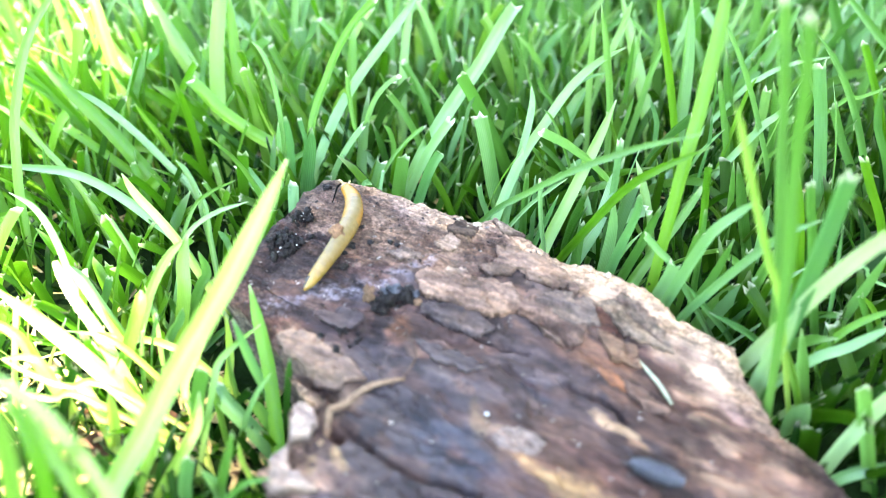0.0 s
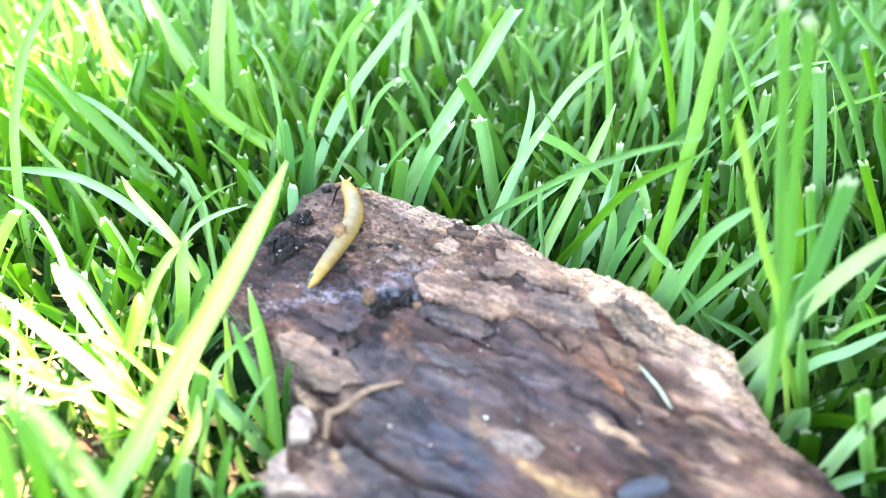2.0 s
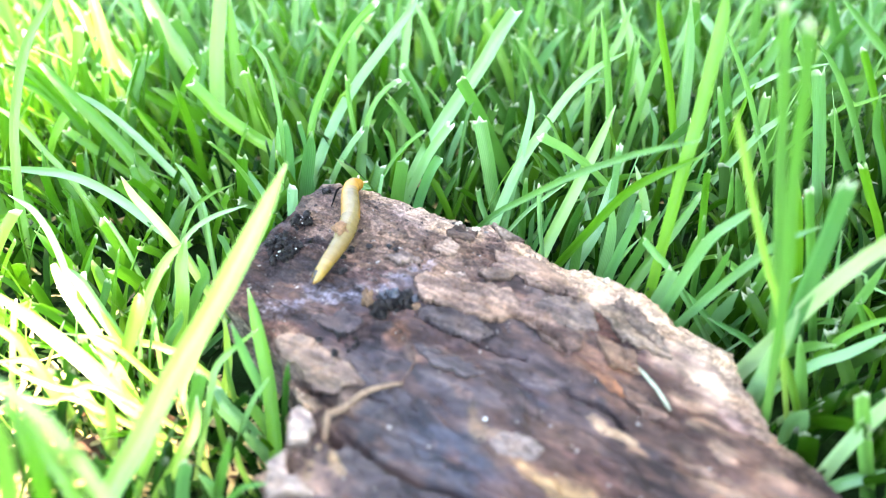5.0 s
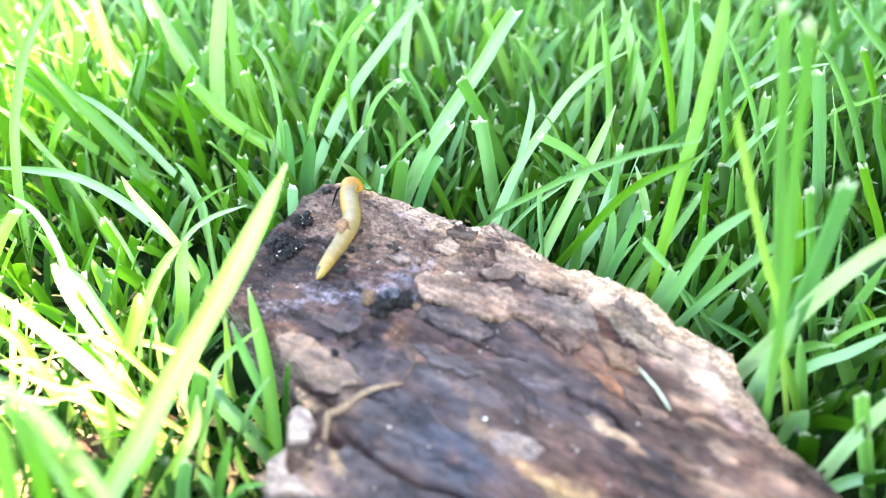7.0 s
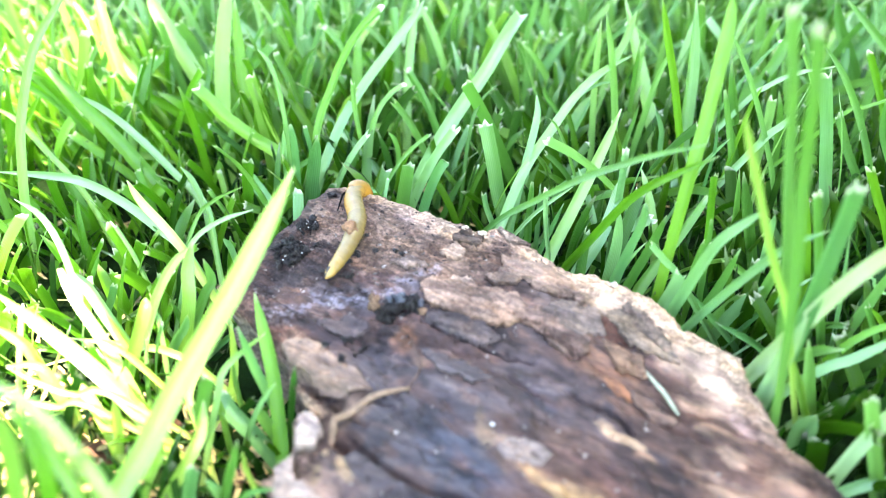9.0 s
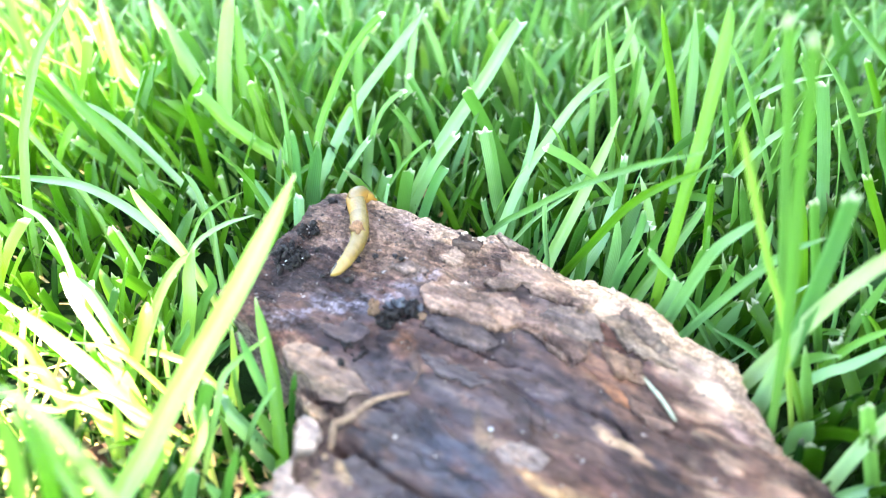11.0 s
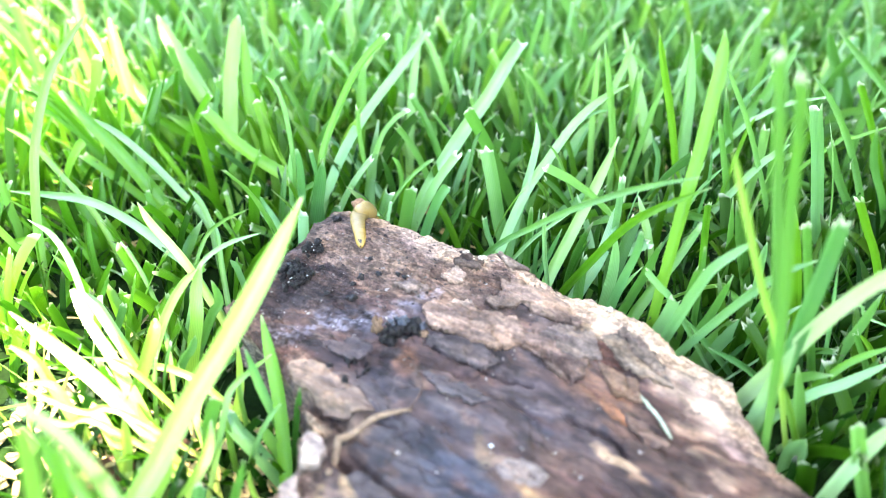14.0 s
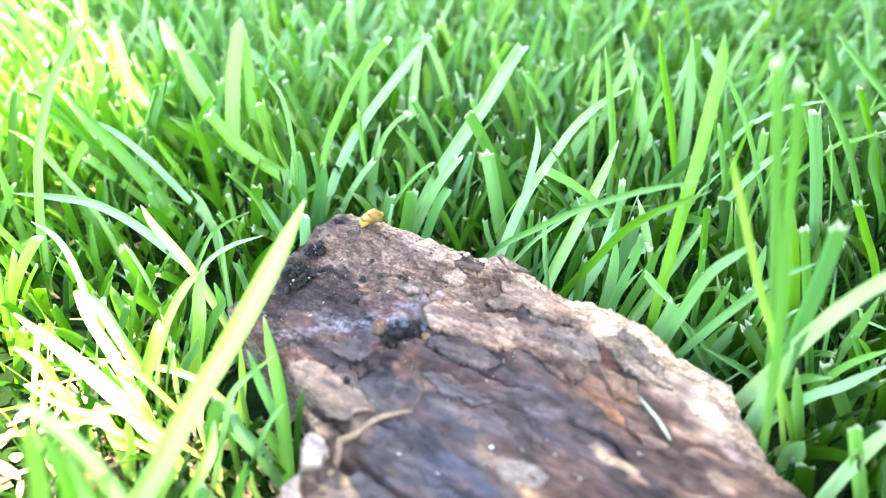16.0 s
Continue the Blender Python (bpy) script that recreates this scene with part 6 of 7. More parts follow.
blade(here, [(0.0137, 0.1380, 0.0140), (0.0105, 0.1380, 0.0264), (0.0089, 0.1380, 0.0311), (0.0080, 0.1380, 0.0353)], 0.0014, "b", 1)
blade(here, [(0.0181, 0.1400, 0.0140), (0.0202, 0.1400, 0.0188), (0.0236, 0.1400, 0.0238), (0.0229, 0.1400, 0.0354)], 0.0014, "p")
blade(here, [(0.0279, 0.1291, 0.0140), (0.0281, 0.1291, 0.0200), (0.0286, 0.1291, 0.0279), (0.0315, 0.1291, 0.0353)], 0.0015, "d")
blade(here, [(0.0159, 0.1157, 0.0140), (0.0219, 0.1240, 0.0272), (0.0267, 0.1305, 0.0338), (0.0311, 0.1370, 0.0391), (0.0354, 0.1435, 0.0446), (0.0397, 0.1500, 0.0508)], 0.0027, "l")
blade(here, [(0.0215, 0.1141, 0.0140), (0.0277, 0.1200, 0.0256), (0.0333, 0.1253, 0.0327), (0.0363, 0.1307, 0.0380), (0.0384, 0.1360, 0.0397)], 0.0037, "p", 2)
here = tuft(0.010, 0.156)
blade(here, [(0.0024, 0.1480, 0.0140), (0.0031, 0.1500, 0.0238), (0.0039, 0.1524, 0.0324), (0.0048, 0.1548, 0.0390), (0.0061, 0.1572, 0.0453), (0.0084, 0.1596, 0.0493), (0.0120, 0.1620, 0.0519)], 0.0010, "d")
blade(here, [(0.0118, 0.1630, 0.0140), (0.0119, 0.1630, 0.0189), (0.0124, 0.1630, 0.0333), (0.0124, 0.1630, 0.0405), (0.0135, 0.1630, 0.0456)], 0.0014, "g")
blade(here, [(0.0164, 0.1583, 0.0140), (0.0227, 0.1630, 0.0241), (0.0303, 0.1687, 0.0318), (0.0357, 0.1743, 0.0394), (0.0396, 0.1800, 0.0422)], 0.0038, "g")
here = tuft(0.005, 0.176)
blade(here, [(0.0100, 0.1780, 0.0140), (0.0077, 0.1780, 0.0378), (0.0068, 0.1780, 0.0450), (0.0055, 0.1780, 0.0494)], 0.0014, "l", 1)
blade(here, [(0.0069, 0.1720, 0.0140), (0.0067, 0.1720, 0.0182), (0.0055, 0.1720, 0.0322), (0.0047, 0.1720, 0.0420)], 0.0031, "d")
blade(here, [(0.0097, 0.1700, 0.0148), (0.0087, 0.1700, 0.0247), (0.0099, 0.1700, 0.0356)], 0.0020, "g")
blade(here, [(0.0104, 0.1814, 0.0140), (0.0134, 0.1814, 0.0200), (0.0195, 0.1814, 0.0276), (0.0274, 0.1814, 0.0349)], 0.0019, "s")
blade(here, [(-0.0120, 0.1809, 0.0140), (-0.0120, 0.1820, 0.0182), (-0.0117, 0.1880, 0.0351), (-0.0106, 0.1940, 0.0496), (-0.0084, 0.2000, 0.0616)], 0.0027, "l")
here = tuft(0.003, 0.223)
blade(here, [(0.0005, 0.2200, 0.0140), (0.0020, 0.2200, 0.0389), (0.0028, 0.2200, 0.0497), (0.0032, 0.2200, 0.0583)], 0.0027, "g")
blade(here, [(0.0128, 0.2200, 0.0140), (0.0150, 0.2200, 0.0314), (0.0172, 0.2200, 0.0444), (0.0189, 0.2200, 0.0566)], 0.0029, "g")
blade(here, [(-0.0037, 0.2300, 0.0140), (-0.0047, 0.2300, 0.0276), (-0.0060, 0.2300, 0.0412), (-0.0062, 0.2300, 0.0539)], 0.0034, "l")
here = tuft(0.053, 0.084)
blade(here, [(0.0545, 0.0761, 0.0140), (0.0465, 0.0740, 0.0559), (0.0427, 0.0730, 0.0709), (0.0405, 0.0720, 0.0798), (0.0386, 0.0710, 0.0875), (0.0367, 0.0700, 0.0938)], 0.0015, "g", 1)
blade(here, [(0.0499, 0.0905, 0.0140), (0.0517, 0.0880, 0.0258), (0.0541, 0.0847, 0.0377), (0.0557, 0.0813, 0.0488), (0.0571, 0.0780, 0.0576), (0.0583, 0.0747, 0.0643), (0.0594, 0.0713, 0.0697), (0.0620, 0.0680, 0.0758)], 0.0031, "w", 2)
blade(here, [(0.0541, 0.0848, 0.0140), (0.0544, 0.0840, 0.0261), (0.0547, 0.0830, 0.0380), (0.0544, 0.0820, 0.0511), (0.0539, 0.0810, 0.0619), (0.0531, 0.0800, 0.0701)], 0.0027, "b", 1)
blade(here, [(0.0518, 0.0880, 0.0140), (0.0639, 0.0880, 0.0283), (0.0697, 0.0880, 0.0318), (0.0764, 0.0880, 0.0372)], 0.0019, "p")
blade(here, [(0.0523, 0.0831, 0.0140), (0.0524, 0.0820, 0.0269), (0.0525, 0.0813, 0.0329), (0.0528, 0.0807, 0.0402), (0.0533, 0.0800, 0.0479)], 0.0028, "w")
here = tuft(0.040, 0.107)
blade(here, [(0.0332, 0.1180, 0.0140), (0.0337, 0.1180, 0.0250), (0.0343, 0.1180, 0.0348), (0.0337, 0.1180, 0.0436)], 0.0027, "p")
blade(here, [(0.0305, 0.1120, 0.0140), (0.0331, 0.1120, 0.0284), (0.0350, 0.1120, 0.0368), (0.0368, 0.1120, 0.0437), (0.0369, 0.1120, 0.0482)], 0.0024, "b", 2)
blade(here, [(0.0335, 0.1140, 0.0140), (0.0367, 0.1140, 0.0269), (0.0399, 0.1140, 0.0368), (0.0419, 0.1140, 0.0445)], 0.0020, "g")
blade(here, [(0.0332, 0.1095, 0.0140), (0.0381, 0.1140, 0.0227), (0.0437, 0.1190, 0.0287), (0.0499, 0.1240, 0.0343), (0.0554, 0.1290, 0.0400)], 0.0030, "g", 2)
blade(here, [(0.0363, 0.1020, 0.0140), (0.0395, 0.1020, 0.0291), (0.0412, 0.1020, 0.0351), (0.0422, 0.1020, 0.0396)], 0.0023, "p", 1)
blade(here, [(0.0373, 0.1000, 0.0140), (0.0422, 0.1080, 0.0543), (0.0438, 0.1105, 0.0638), (0.0450, 0.1130, 0.0731), (0.0460, 0.1155, 0.0808), (0.0463, 0.1180, 0.0851)], 0.0025, "s")
blade(here, [(0.0382, 0.1005, 0.0140), (0.0427, 0.0990, 0.0263), (0.0480, 0.0973, 0.0373), (0.0523, 0.0955, 0.0458), (0.0557, 0.0938, 0.0516), (0.0597, 0.0920, 0.0554)], 0.0017, "p")
blade(here, [(0.0384, 0.1015, 0.0140), (0.0406, 0.1000, 0.0290), (0.0428, 0.0985, 0.0399), (0.0452, 0.0970, 0.0494), (0.0482, 0.0955, 0.0544), (0.0500, 0.0940, 0.0579)], 0.0021, "p")
blade(here, [(0.0507, 0.1090, 0.0140), (0.0499, 0.1090, 0.0293), (0.0491, 0.1090, 0.0402), (0.0484, 0.1090, 0.0468)], 0.0015, "g", 2)
blade(here, [(0.0550, 0.1180, 0.0140), (0.0527, 0.1180, 0.0369), (0.0515, 0.1180, 0.0461), (0.0509, 0.1180, 0.0514)], 0.0015, "s", 1)
blade(here, [(0.0488, 0.1000, 0.0140), (0.0726, 0.1000, 0.0388), (0.0777, 0.1000, 0.0372), (0.0838, 0.1000, 0.0346)], 0.0006, "p")
blade(here, [(0.0449, 0.1050, 0.0140), (0.0481, 0.1050, 0.0254), (0.0512, 0.1050, 0.0338), (0.0533, 0.1050, 0.0430)], 0.0017, "g")
here = tuft(0.038, 0.138)
blade(here, [(0.0367, 0.1300, 0.0140), (0.0367, 0.1300, 0.0304), (0.0368, 0.1300, 0.0405), (0.0366, 0.1300, 0.0502)], 0.0016, "p", 1)
blade(here, [(0.0358, 0.1400, 0.0147), (0.0354, 0.1400, 0.0239), (0.0360, 0.1400, 0.0348)], 0.0019, "d")
blade(here, [(0.0473, 0.1400, 0.0140), (0.0563, 0.1400, 0.0389), (0.0588, 0.1400, 0.0441), (0.0619, 0.1400, 0.0481)], 0.0008, "p")
blade(here, [(0.0331, 0.1406, 0.0150), (0.0333, 0.1406, 0.0313), (0.0313, 0.1406, 0.0431)], 0.0016, "s")
here = tuft(0.047, 0.157)
blade(here, [(0.0439, 0.1630, 0.0140), (0.0432, 0.1630, 0.0267), (0.0420, 0.1630, 0.0428), (0.0393, 0.1630, 0.0573), (0.0363, 0.1630, 0.0690)], 0.0019, "l")
blade(here, [(0.0404, 0.1480, 0.0140), (0.0301, 0.1480, 0.0321), (0.0259, 0.1480, 0.0376), (0.0229, 0.1480, 0.0403)], 0.0013, "d", 1)
blade(here, [(0.0361, 0.1480, 0.0140), (0.0312, 0.1480, 0.0321), (0.0282, 0.1480, 0.0406), (0.0251, 0.1480, 0.0471), (0.0229, 0.1480, 0.0494)], 0.0008, "g")
blade(here, [(0.0432, 0.1650, 0.0140), (0.0460, 0.1650, 0.0332), (0.0472, 0.1650, 0.0396), (0.0481, 0.1650, 0.0453)], 0.0014, "g")
blade(here, [(0.0543, 0.1480, 0.0140), (0.0722, 0.1480, 0.0424), (0.0762, 0.1480, 0.0471), (0.0795, 0.1480, 0.0503)], 0.0017, "p")
blade(here, [(0.0520, 0.1650, 0.0140), (0.0738, 0.1650, 0.0450), (0.0786, 0.1650, 0.0499), (0.0853, 0.1650, 0.0535), (0.0954, 0.1650, 0.0555)], 0.0014, "p")
blade(here, [(0.0557, 0.1600, 0.0140), (0.0538, 0.1600, 0.0364), (0.0532, 0.1600, 0.0411), (0.0505, 0.1600, 0.0471)], 0.0014, "p")
here = tuft(0.051, 0.178)
blade(here, [(0.0396, 0.1700, 0.0140), (0.0390, 0.1700, 0.0255), (0.0376, 0.1700, 0.0444), (0.0371, 0.1700, 0.0548), (0.0369, 0.1700, 0.0652)], 0.0018, "l")
blade(here, [(0.0385, 0.1900, 0.0140), (0.0461, 0.1900, 0.0453), (0.0488, 0.1900, 0.0538), (0.0506, 0.1900, 0.0617)], 0.0023, "l")
blade(here, [(0.0436, 0.1800, 0.0140), (0.0315, 0.1800, 0.0352), (0.0271, 0.1800, 0.0410), (0.0256, 0.1800, 0.0447)], 0.0014, "g")
blade(here, [(0.0519, 0.1800, 0.0140), (0.0511, 0.1800, 0.0352), (0.0506, 0.1800, 0.0466), (0.0514, 0.1800, 0.0573)], 0.0018, "l")
blade(here, [(0.0475, 0.1700, 0.0140), (0.0518, 0.1700, 0.0436), (0.0535, 0.1700, 0.0524), (0.0552, 0.1700, 0.0571)], 0.0019, "l", 2)
blade(here, [(0.0599, 0.1701, 0.0140), (0.0593, 0.1720, 0.0182), (0.0567, 0.1813, 0.0338), (0.0533, 0.1907, 0.0475), (0.0495, 0.2000, 0.0619)], 0.0046, "l")
blade(here, [(0.0730, 0.1880, 0.0140), (0.0829, 0.1880, 0.0352), (0.0892, 0.1880, 0.0452), (0.0924, 0.1880, 0.0544), (0.0952, 0.1880, 0.0611)], 0.0031, "g")
here = tuft(0.032, 0.218)
blade(here, [(0.0421, 0.2100, 0.0140), (0.0376, 0.2100, 0.0406), (0.0361, 0.2100, 0.0476), (0.0354, 0.2100, 0.0507)], 0.0024, "l", 1)
blade(here, [(0.0219, 0.2100, 0.0140), (0.0227, 0.2100, 0.0219), (0.0248, 0.2100, 0.0370), (0.0251, 0.2100, 0.0510)], 0.0028, "g")
blade(here, [(0.0236, 0.2000, 0.0140), (0.0237, 0.2000, 0.0390), (0.0238, 0.2000, 0.0459), (0.0222, 0.2000, 0.0500)], 0.0023, "l", 1)
blade(here, [(0.0423, 0.2400, 0.0140), (0.0448, 0.2400, 0.0320), (0.0467, 0.2400, 0.0419), (0.0464, 0.2400, 0.0522)], 0.0039, "g")
blade(here, [(0.0300, 0.2300, 0.0140), (0.0309, 0.2300, 0.0316), (0.0317, 0.2300, 0.0449), (0.0319, 0.2300, 0.0539)], 0.0037, "l")
here = tuft(0.062, 0.070)
blade(here, [(0.0588, 0.0700, 0.0140), (0.0600, 0.0700, 0.0217), (0.0617, 0.0700, 0.0299), (0.0641, 0.0700, 0.0378), (0.0659, 0.0700, 0.0416)], 0.0025, "w")
blade(here, [(0.0582, 0.0700, 0.0140), (0.0626, 0.0700, 0.0192), (0.0663, 0.0700, 0.0217), (0.0719, 0.0700, 0.0235)], 0.0022, "p")
blade(here, [(0.0703, 0.0700, 0.0140), (0.0682, 0.0700, 0.0210), (0.0638, 0.0700, 0.0318), (0.0599, 0.0700, 0.0416)], 0.0022, "l", 1)
here = tuft(0.066, 0.087)
blade(here, [(0.0596, 0.0881, 0.0140), (0.0526, 0.0860, 0.0463), (0.0459, 0.0840, 0.0696), (0.0419, 0.0820, 0.0825), (0.0382, 0.0800, 0.0928)], 0.0017, "l", 1)
blade(here, [(0.0617, 0.0800, 0.0140), (0.0507, 0.0800, 0.0468), (0.0468, 0.0800, 0.0553), (0.0433, 0.0800, 0.0630), (0.0392, 0.0800, 0.0726), (0.0373, 0.0800, 0.0770), (0.0359, 0.0800, 0.0804)], 0.0012, "k")
blade(here, [(0.0749, 0.0930, 0.0065), (0.0759, 0.0930, 0.0171), (0.0767, 0.0930, 0.0273), (0.0780, 0.0930, 0.0337)], 0.0020, "g")
blade(here, [(0.0706, 0.0830, 0.0035), (0.0641, 0.0830, 0.0176), (0.0592, 0.0830, 0.0290), (0.0550, 0.0830, 0.0380)], 0.0014, "k")
blade(here, [(0.0702, 0.0860, 0.0029), (0.0644, 0.0860, 0.0204), (0.0590, 0.0860, 0.0380)], 0.0024, "l")
blade(here, [(0.0589, 0.0850, 0.0132), (0.0616, 0.0850, 0.0182), (0.0647, 0.0850, 0.0209)], 0.0022, "w")
blade(here, [(0.0769, 0.0900, 0.0030), (0.0697, 0.0900, 0.0190), (0.0651, 0.0900, 0.0304)], 0.0009, "g")
blade(here, [(0.0675, 0.0950, 0.0140), (0.0588, 0.0950, 0.0257), (0.0541, 0.0950, 0.0299), (0.0475, 0.0950, 0.0339)], 0.0014, "b")
blade(here, [(0.0574, 0.0900, 0.0140), (0.0671, 0.0900, 0.0304), (0.0713, 0.0900, 0.0357), (0.0769, 0.0900, 0.0389)], 0.0014, "s")
blade(here, [(0.0606, 0.0790, 0.0150), (0.0587, 0.0780, 0.0236), (0.0589, 0.0770, 0.0299)], 0.0038, "p")
here = tuft(0.067, 0.105)
blade(here, [(0.0575, 0.1030, 0.0140), (0.0431, 0.1030, 0.0370), (0.0392, 0.1030, 0.0416), (0.0357, 0.1030, 0.0456)], 0.0014, "p", 1)
blade(here, [(0.0647, 0.1150, 0.0140), (0.0637, 0.1150, 0.0347), (0.0633, 0.1150, 0.0399), (0.0632, 0.1150, 0.0441)], 0.0015, "p")
blade(here, [(0.0753, 0.1100, 0.0116), (0.0698, 0.1100, 0.0328), (0.0634, 0.1100, 0.0555)], 0.0028, "s")
blade(here, [(0.0740, 0.0980, 0.0137), (0.0657, 0.0980, 0.0393), (0.0593, 0.0980, 0.0589)], 0.0016, "g", 1)
blade(here, [(0.0741, 0.0980, 0.0140), (0.0737, 0.0980, 0.0168), (0.0703, 0.0980, 0.0367), (0.0674, 0.0980, 0.0507)], 0.0008, "b")
blade(here, [(0.0563, 0.1040, 0.0140), (0.0582, 0.1040, 0.0262), (0.0598, 0.1040, 0.0346), (0.0607, 0.1040, 0.0412)], 0.0021, "g")
blade(here, [(0.0715, 0.0980, 0.0140), (0.0746, 0.0980, 0.0314), (0.0759, 0.0980, 0.0367), (0.0772, 0.0980, 0.0443)], 0.0018, "l")
blade(here, [(0.0713, 0.1120, 0.0140), (0.0631, 0.1120, 0.0270), (0.0582, 0.1120, 0.0327), (0.0537, 0.1120, 0.0355)], 0.0016, "g")
blade(here, [(0.0603, 0.1030, 0.0140), (0.0573, 0.1030, 0.0200), (0.0503, 0.1030, 0.0284), (0.0453, 0.1030, 0.0342)], 0.0013, "b")
here = tuft(0.064, 0.132)
blade(here, [(0.0579, 0.1400, 0.0140), (0.0587, 0.1400, 0.0360), (0.0592, 0.1400, 0.0446), (0.0584, 0.1400, 0.0518)], 0.0008, "b")
blade(here, [(0.0636, 0.1280, 0.0140), (0.0633, 0.1280, 0.0193), (0.0622, 0.1280, 0.0339), (0.0601, 0.1280, 0.0470)], 0.0015, "g")
blade(here, [(0.0697, 0.1240, 0.0140), (0.0676, 0.1240, 0.0223), (0.0630, 0.1240, 0.0364), (0.0591, 0.1240, 0.0485)], 0.0026, "d")
blade(here, [(0.0659, 0.1359, 0.0150), (0.0744, 0.1359, 0.0167), (0.0844, 0.1359, 0.0150)], 0.0012, "p")
here = tuft(0.068, 0.156)
blade(here, [(0.0629, 0.1580, 0.0140), (0.0588, 0.1580, 0.0343), (0.0540, 0.1580, 0.0522), (0.0500, 0.1580, 0.0644), (0.0471, 0.1580, 0.0737)], 0.0019, "s")
blade(here, [(0.0619, 0.1660, 0.0140), (0.0623, 0.1680, 0.0240), (0.0631, 0.1720, 0.0388), (0.0632, 0.1760, 0.0527), (0.0623, 0.1800, 0.0673)], 0.0038, "l")
blade(here, [(0.0739, 0.1500, 0.0140), (0.0697, 0.1500, 0.0322), (0.0658, 0.1500, 0.0450), (0.0624, 0.1500, 0.0553)], 0.0021, "g", 2)
blade(here, [(0.0764, 0.1550, 0.0140), (0.0766, 0.1550, 0.0350), (0.0768, 0.1550, 0.0442), (0.0762, 0.1550, 0.0514)], 0.0023, "l", 1)
blade(here, [(0.0647, 0.1500, 0.0140), (0.0687, 0.1500, 0.0469), (0.0695, 0.1500, 0.0523), (0.0708, 0.1500, 0.0564)], 0.0010, "s")
blade(here, [(0.0641, 0.1550, 0.0140), (0.0928, 0.1550, 0.0461), (0.0986, 0.1550, 0.0490), (0.1061, 0.1550, 0.0521)], 0.0011, "s")
blade(here, [(0.0809, 0.1650, 0.0140), (0.0794, 0.1650, 0.0204), (0.0746, 0.1650, 0.0356), (0.0683, 0.1650, 0.0580)], 0.0032, "g")
blade(here, [(0.0591, 0.1453, 0.0140), (0.0581, 0.1453, 0.0200), (0.0566, 0.1453, 0.0253), (0.0554, 0.1453, 0.0295)], 0.0019, "p", 1)
here = tuft(0.091, 0.105)
blade(here, [(0.0992, 0.1180, 0.0140), (0.0892, 0.1180, 0.0369), (0.0842, 0.1180, 0.0455), (0.0801, 0.1180, 0.0526)], 0.0019, "s", 1)
blade(here, [(0.0846, 0.0960, 0.0140), (0.0791, 0.0960, 0.0276), (0.0761, 0.0960, 0.0331), (0.0738, 0.0960, 0.0370)], 0.0012, "g", 1)
blade(here, [(0.0891, 0.1006, 0.0140), (0.0870, 0.1006, 0.0200), (0.0819, 0.1006, 0.0287), (0.0778, 0.1006, 0.0332)], 0.0011, "s")
here = tuft(0.102, 0.146)
blade(here, [(0.0843, 0.1480, 0.0140), (0.0789, 0.1480, 0.0315), (0.0744, 0.1480, 0.0424), (0.0684, 0.1480, 0.0549), (0.0632, 0.1480, 0.0639), (0.0591, 0.1480, 0.0700)], 0.0014, "l")
blade(here, [(0.1087, 0.1480, 0.0140), (0.1038, 0.1480, 0.0286), (0.0983, 0.1480, 0.0409), (0.0927, 0.1480, 0.0509), (0.0864, 0.1480, 0.0599), (0.0801, 0.1480, 0.0666)], 0.0017, "l")
blade(here, [(0.1085, 0.1480, 0.0140), (0.1007, 0.1480, 0.0302), (0.0941, 0.1480, 0.0406), (0.0887, 0.1480, 0.0504)], 0.0020, "l", 1)
blade(here, [(0.0942, 0.1380, 0.0083), (0.0866, 0.1380, 0.0330), (0.0812, 0.1380, 0.0513), (0.0770, 0.1380, 0.0637)], 0.0028, "b", 1)
blade(here, [(0.1164, 0.1500, 0.0140), (0.1079, 0.1500, 0.0338), (0.1020, 0.1500, 0.0443), (0.0995, 0.1500, 0.0541)], 0.0019, "g")
here = tuft(0.119, 0.189)
blade(here, [(0.1246, 0.1680, 0.0140), (0.1160, 0.1680, 0.0350), (0.1079, 0.1680, 0.0498), (0.1027, 0.1680, 0.0583)], 0.0018, "s", 1)
blade(here, [(0.1153, 0.1780, 0.0140), (0.1150, 0.1780, 0.0186), (0.1134, 0.1780, 0.0386), (0.1151, 0.1780, 0.0528)], 0.0026, "g")
blade(here, [(0.1134, 0.1700, 0.0140), (0.0902, 0.1700, 0.0534), (0.0879, 0.1700, 0.0563), (0.0879, 0.1700, 0.0584)], 0.0010, "l", 1)
blade(here, [(0.1174, 0.1804, 0.0140), (0.1177, 0.1804, 0.0200), (0.1186, 0.1804, 0.0316), (0.1239, 0.1804, 0.0408)], 0.0019, "s")
blade(here, [(0.0996, 0.2100, 0.0140), (0.0966, 0.2100, 0.0352), (0.0943, 0.2100, 0.0477), (0.0927, 0.2100, 0.0601)], 0.0031, "g")
blade(here, [(0.0941, 0.2133, 0.0140), (0.0952, 0.2133, 0.0200), (0.0969, 0.2133, 0.0259), (0.0989, 0.2133, 0.0317)], 0.0018, "l", 1)
blade(here, [(0.1378, 0.2100, 0.0140), (0.1255, 0.2100, 0.0389), (0.1185, 0.2100, 0.0494), (0.1134, 0.2100, 0.0601)], 0.0034, "g")
blade(here, [(0.1488, 0.1850, 0.0140), (0.1278, 0.1850, 0.0431), (0.1147, 0.1850, 0.0557), (0.1026, 0.1850, 0.0663)], 0.0021, "l")

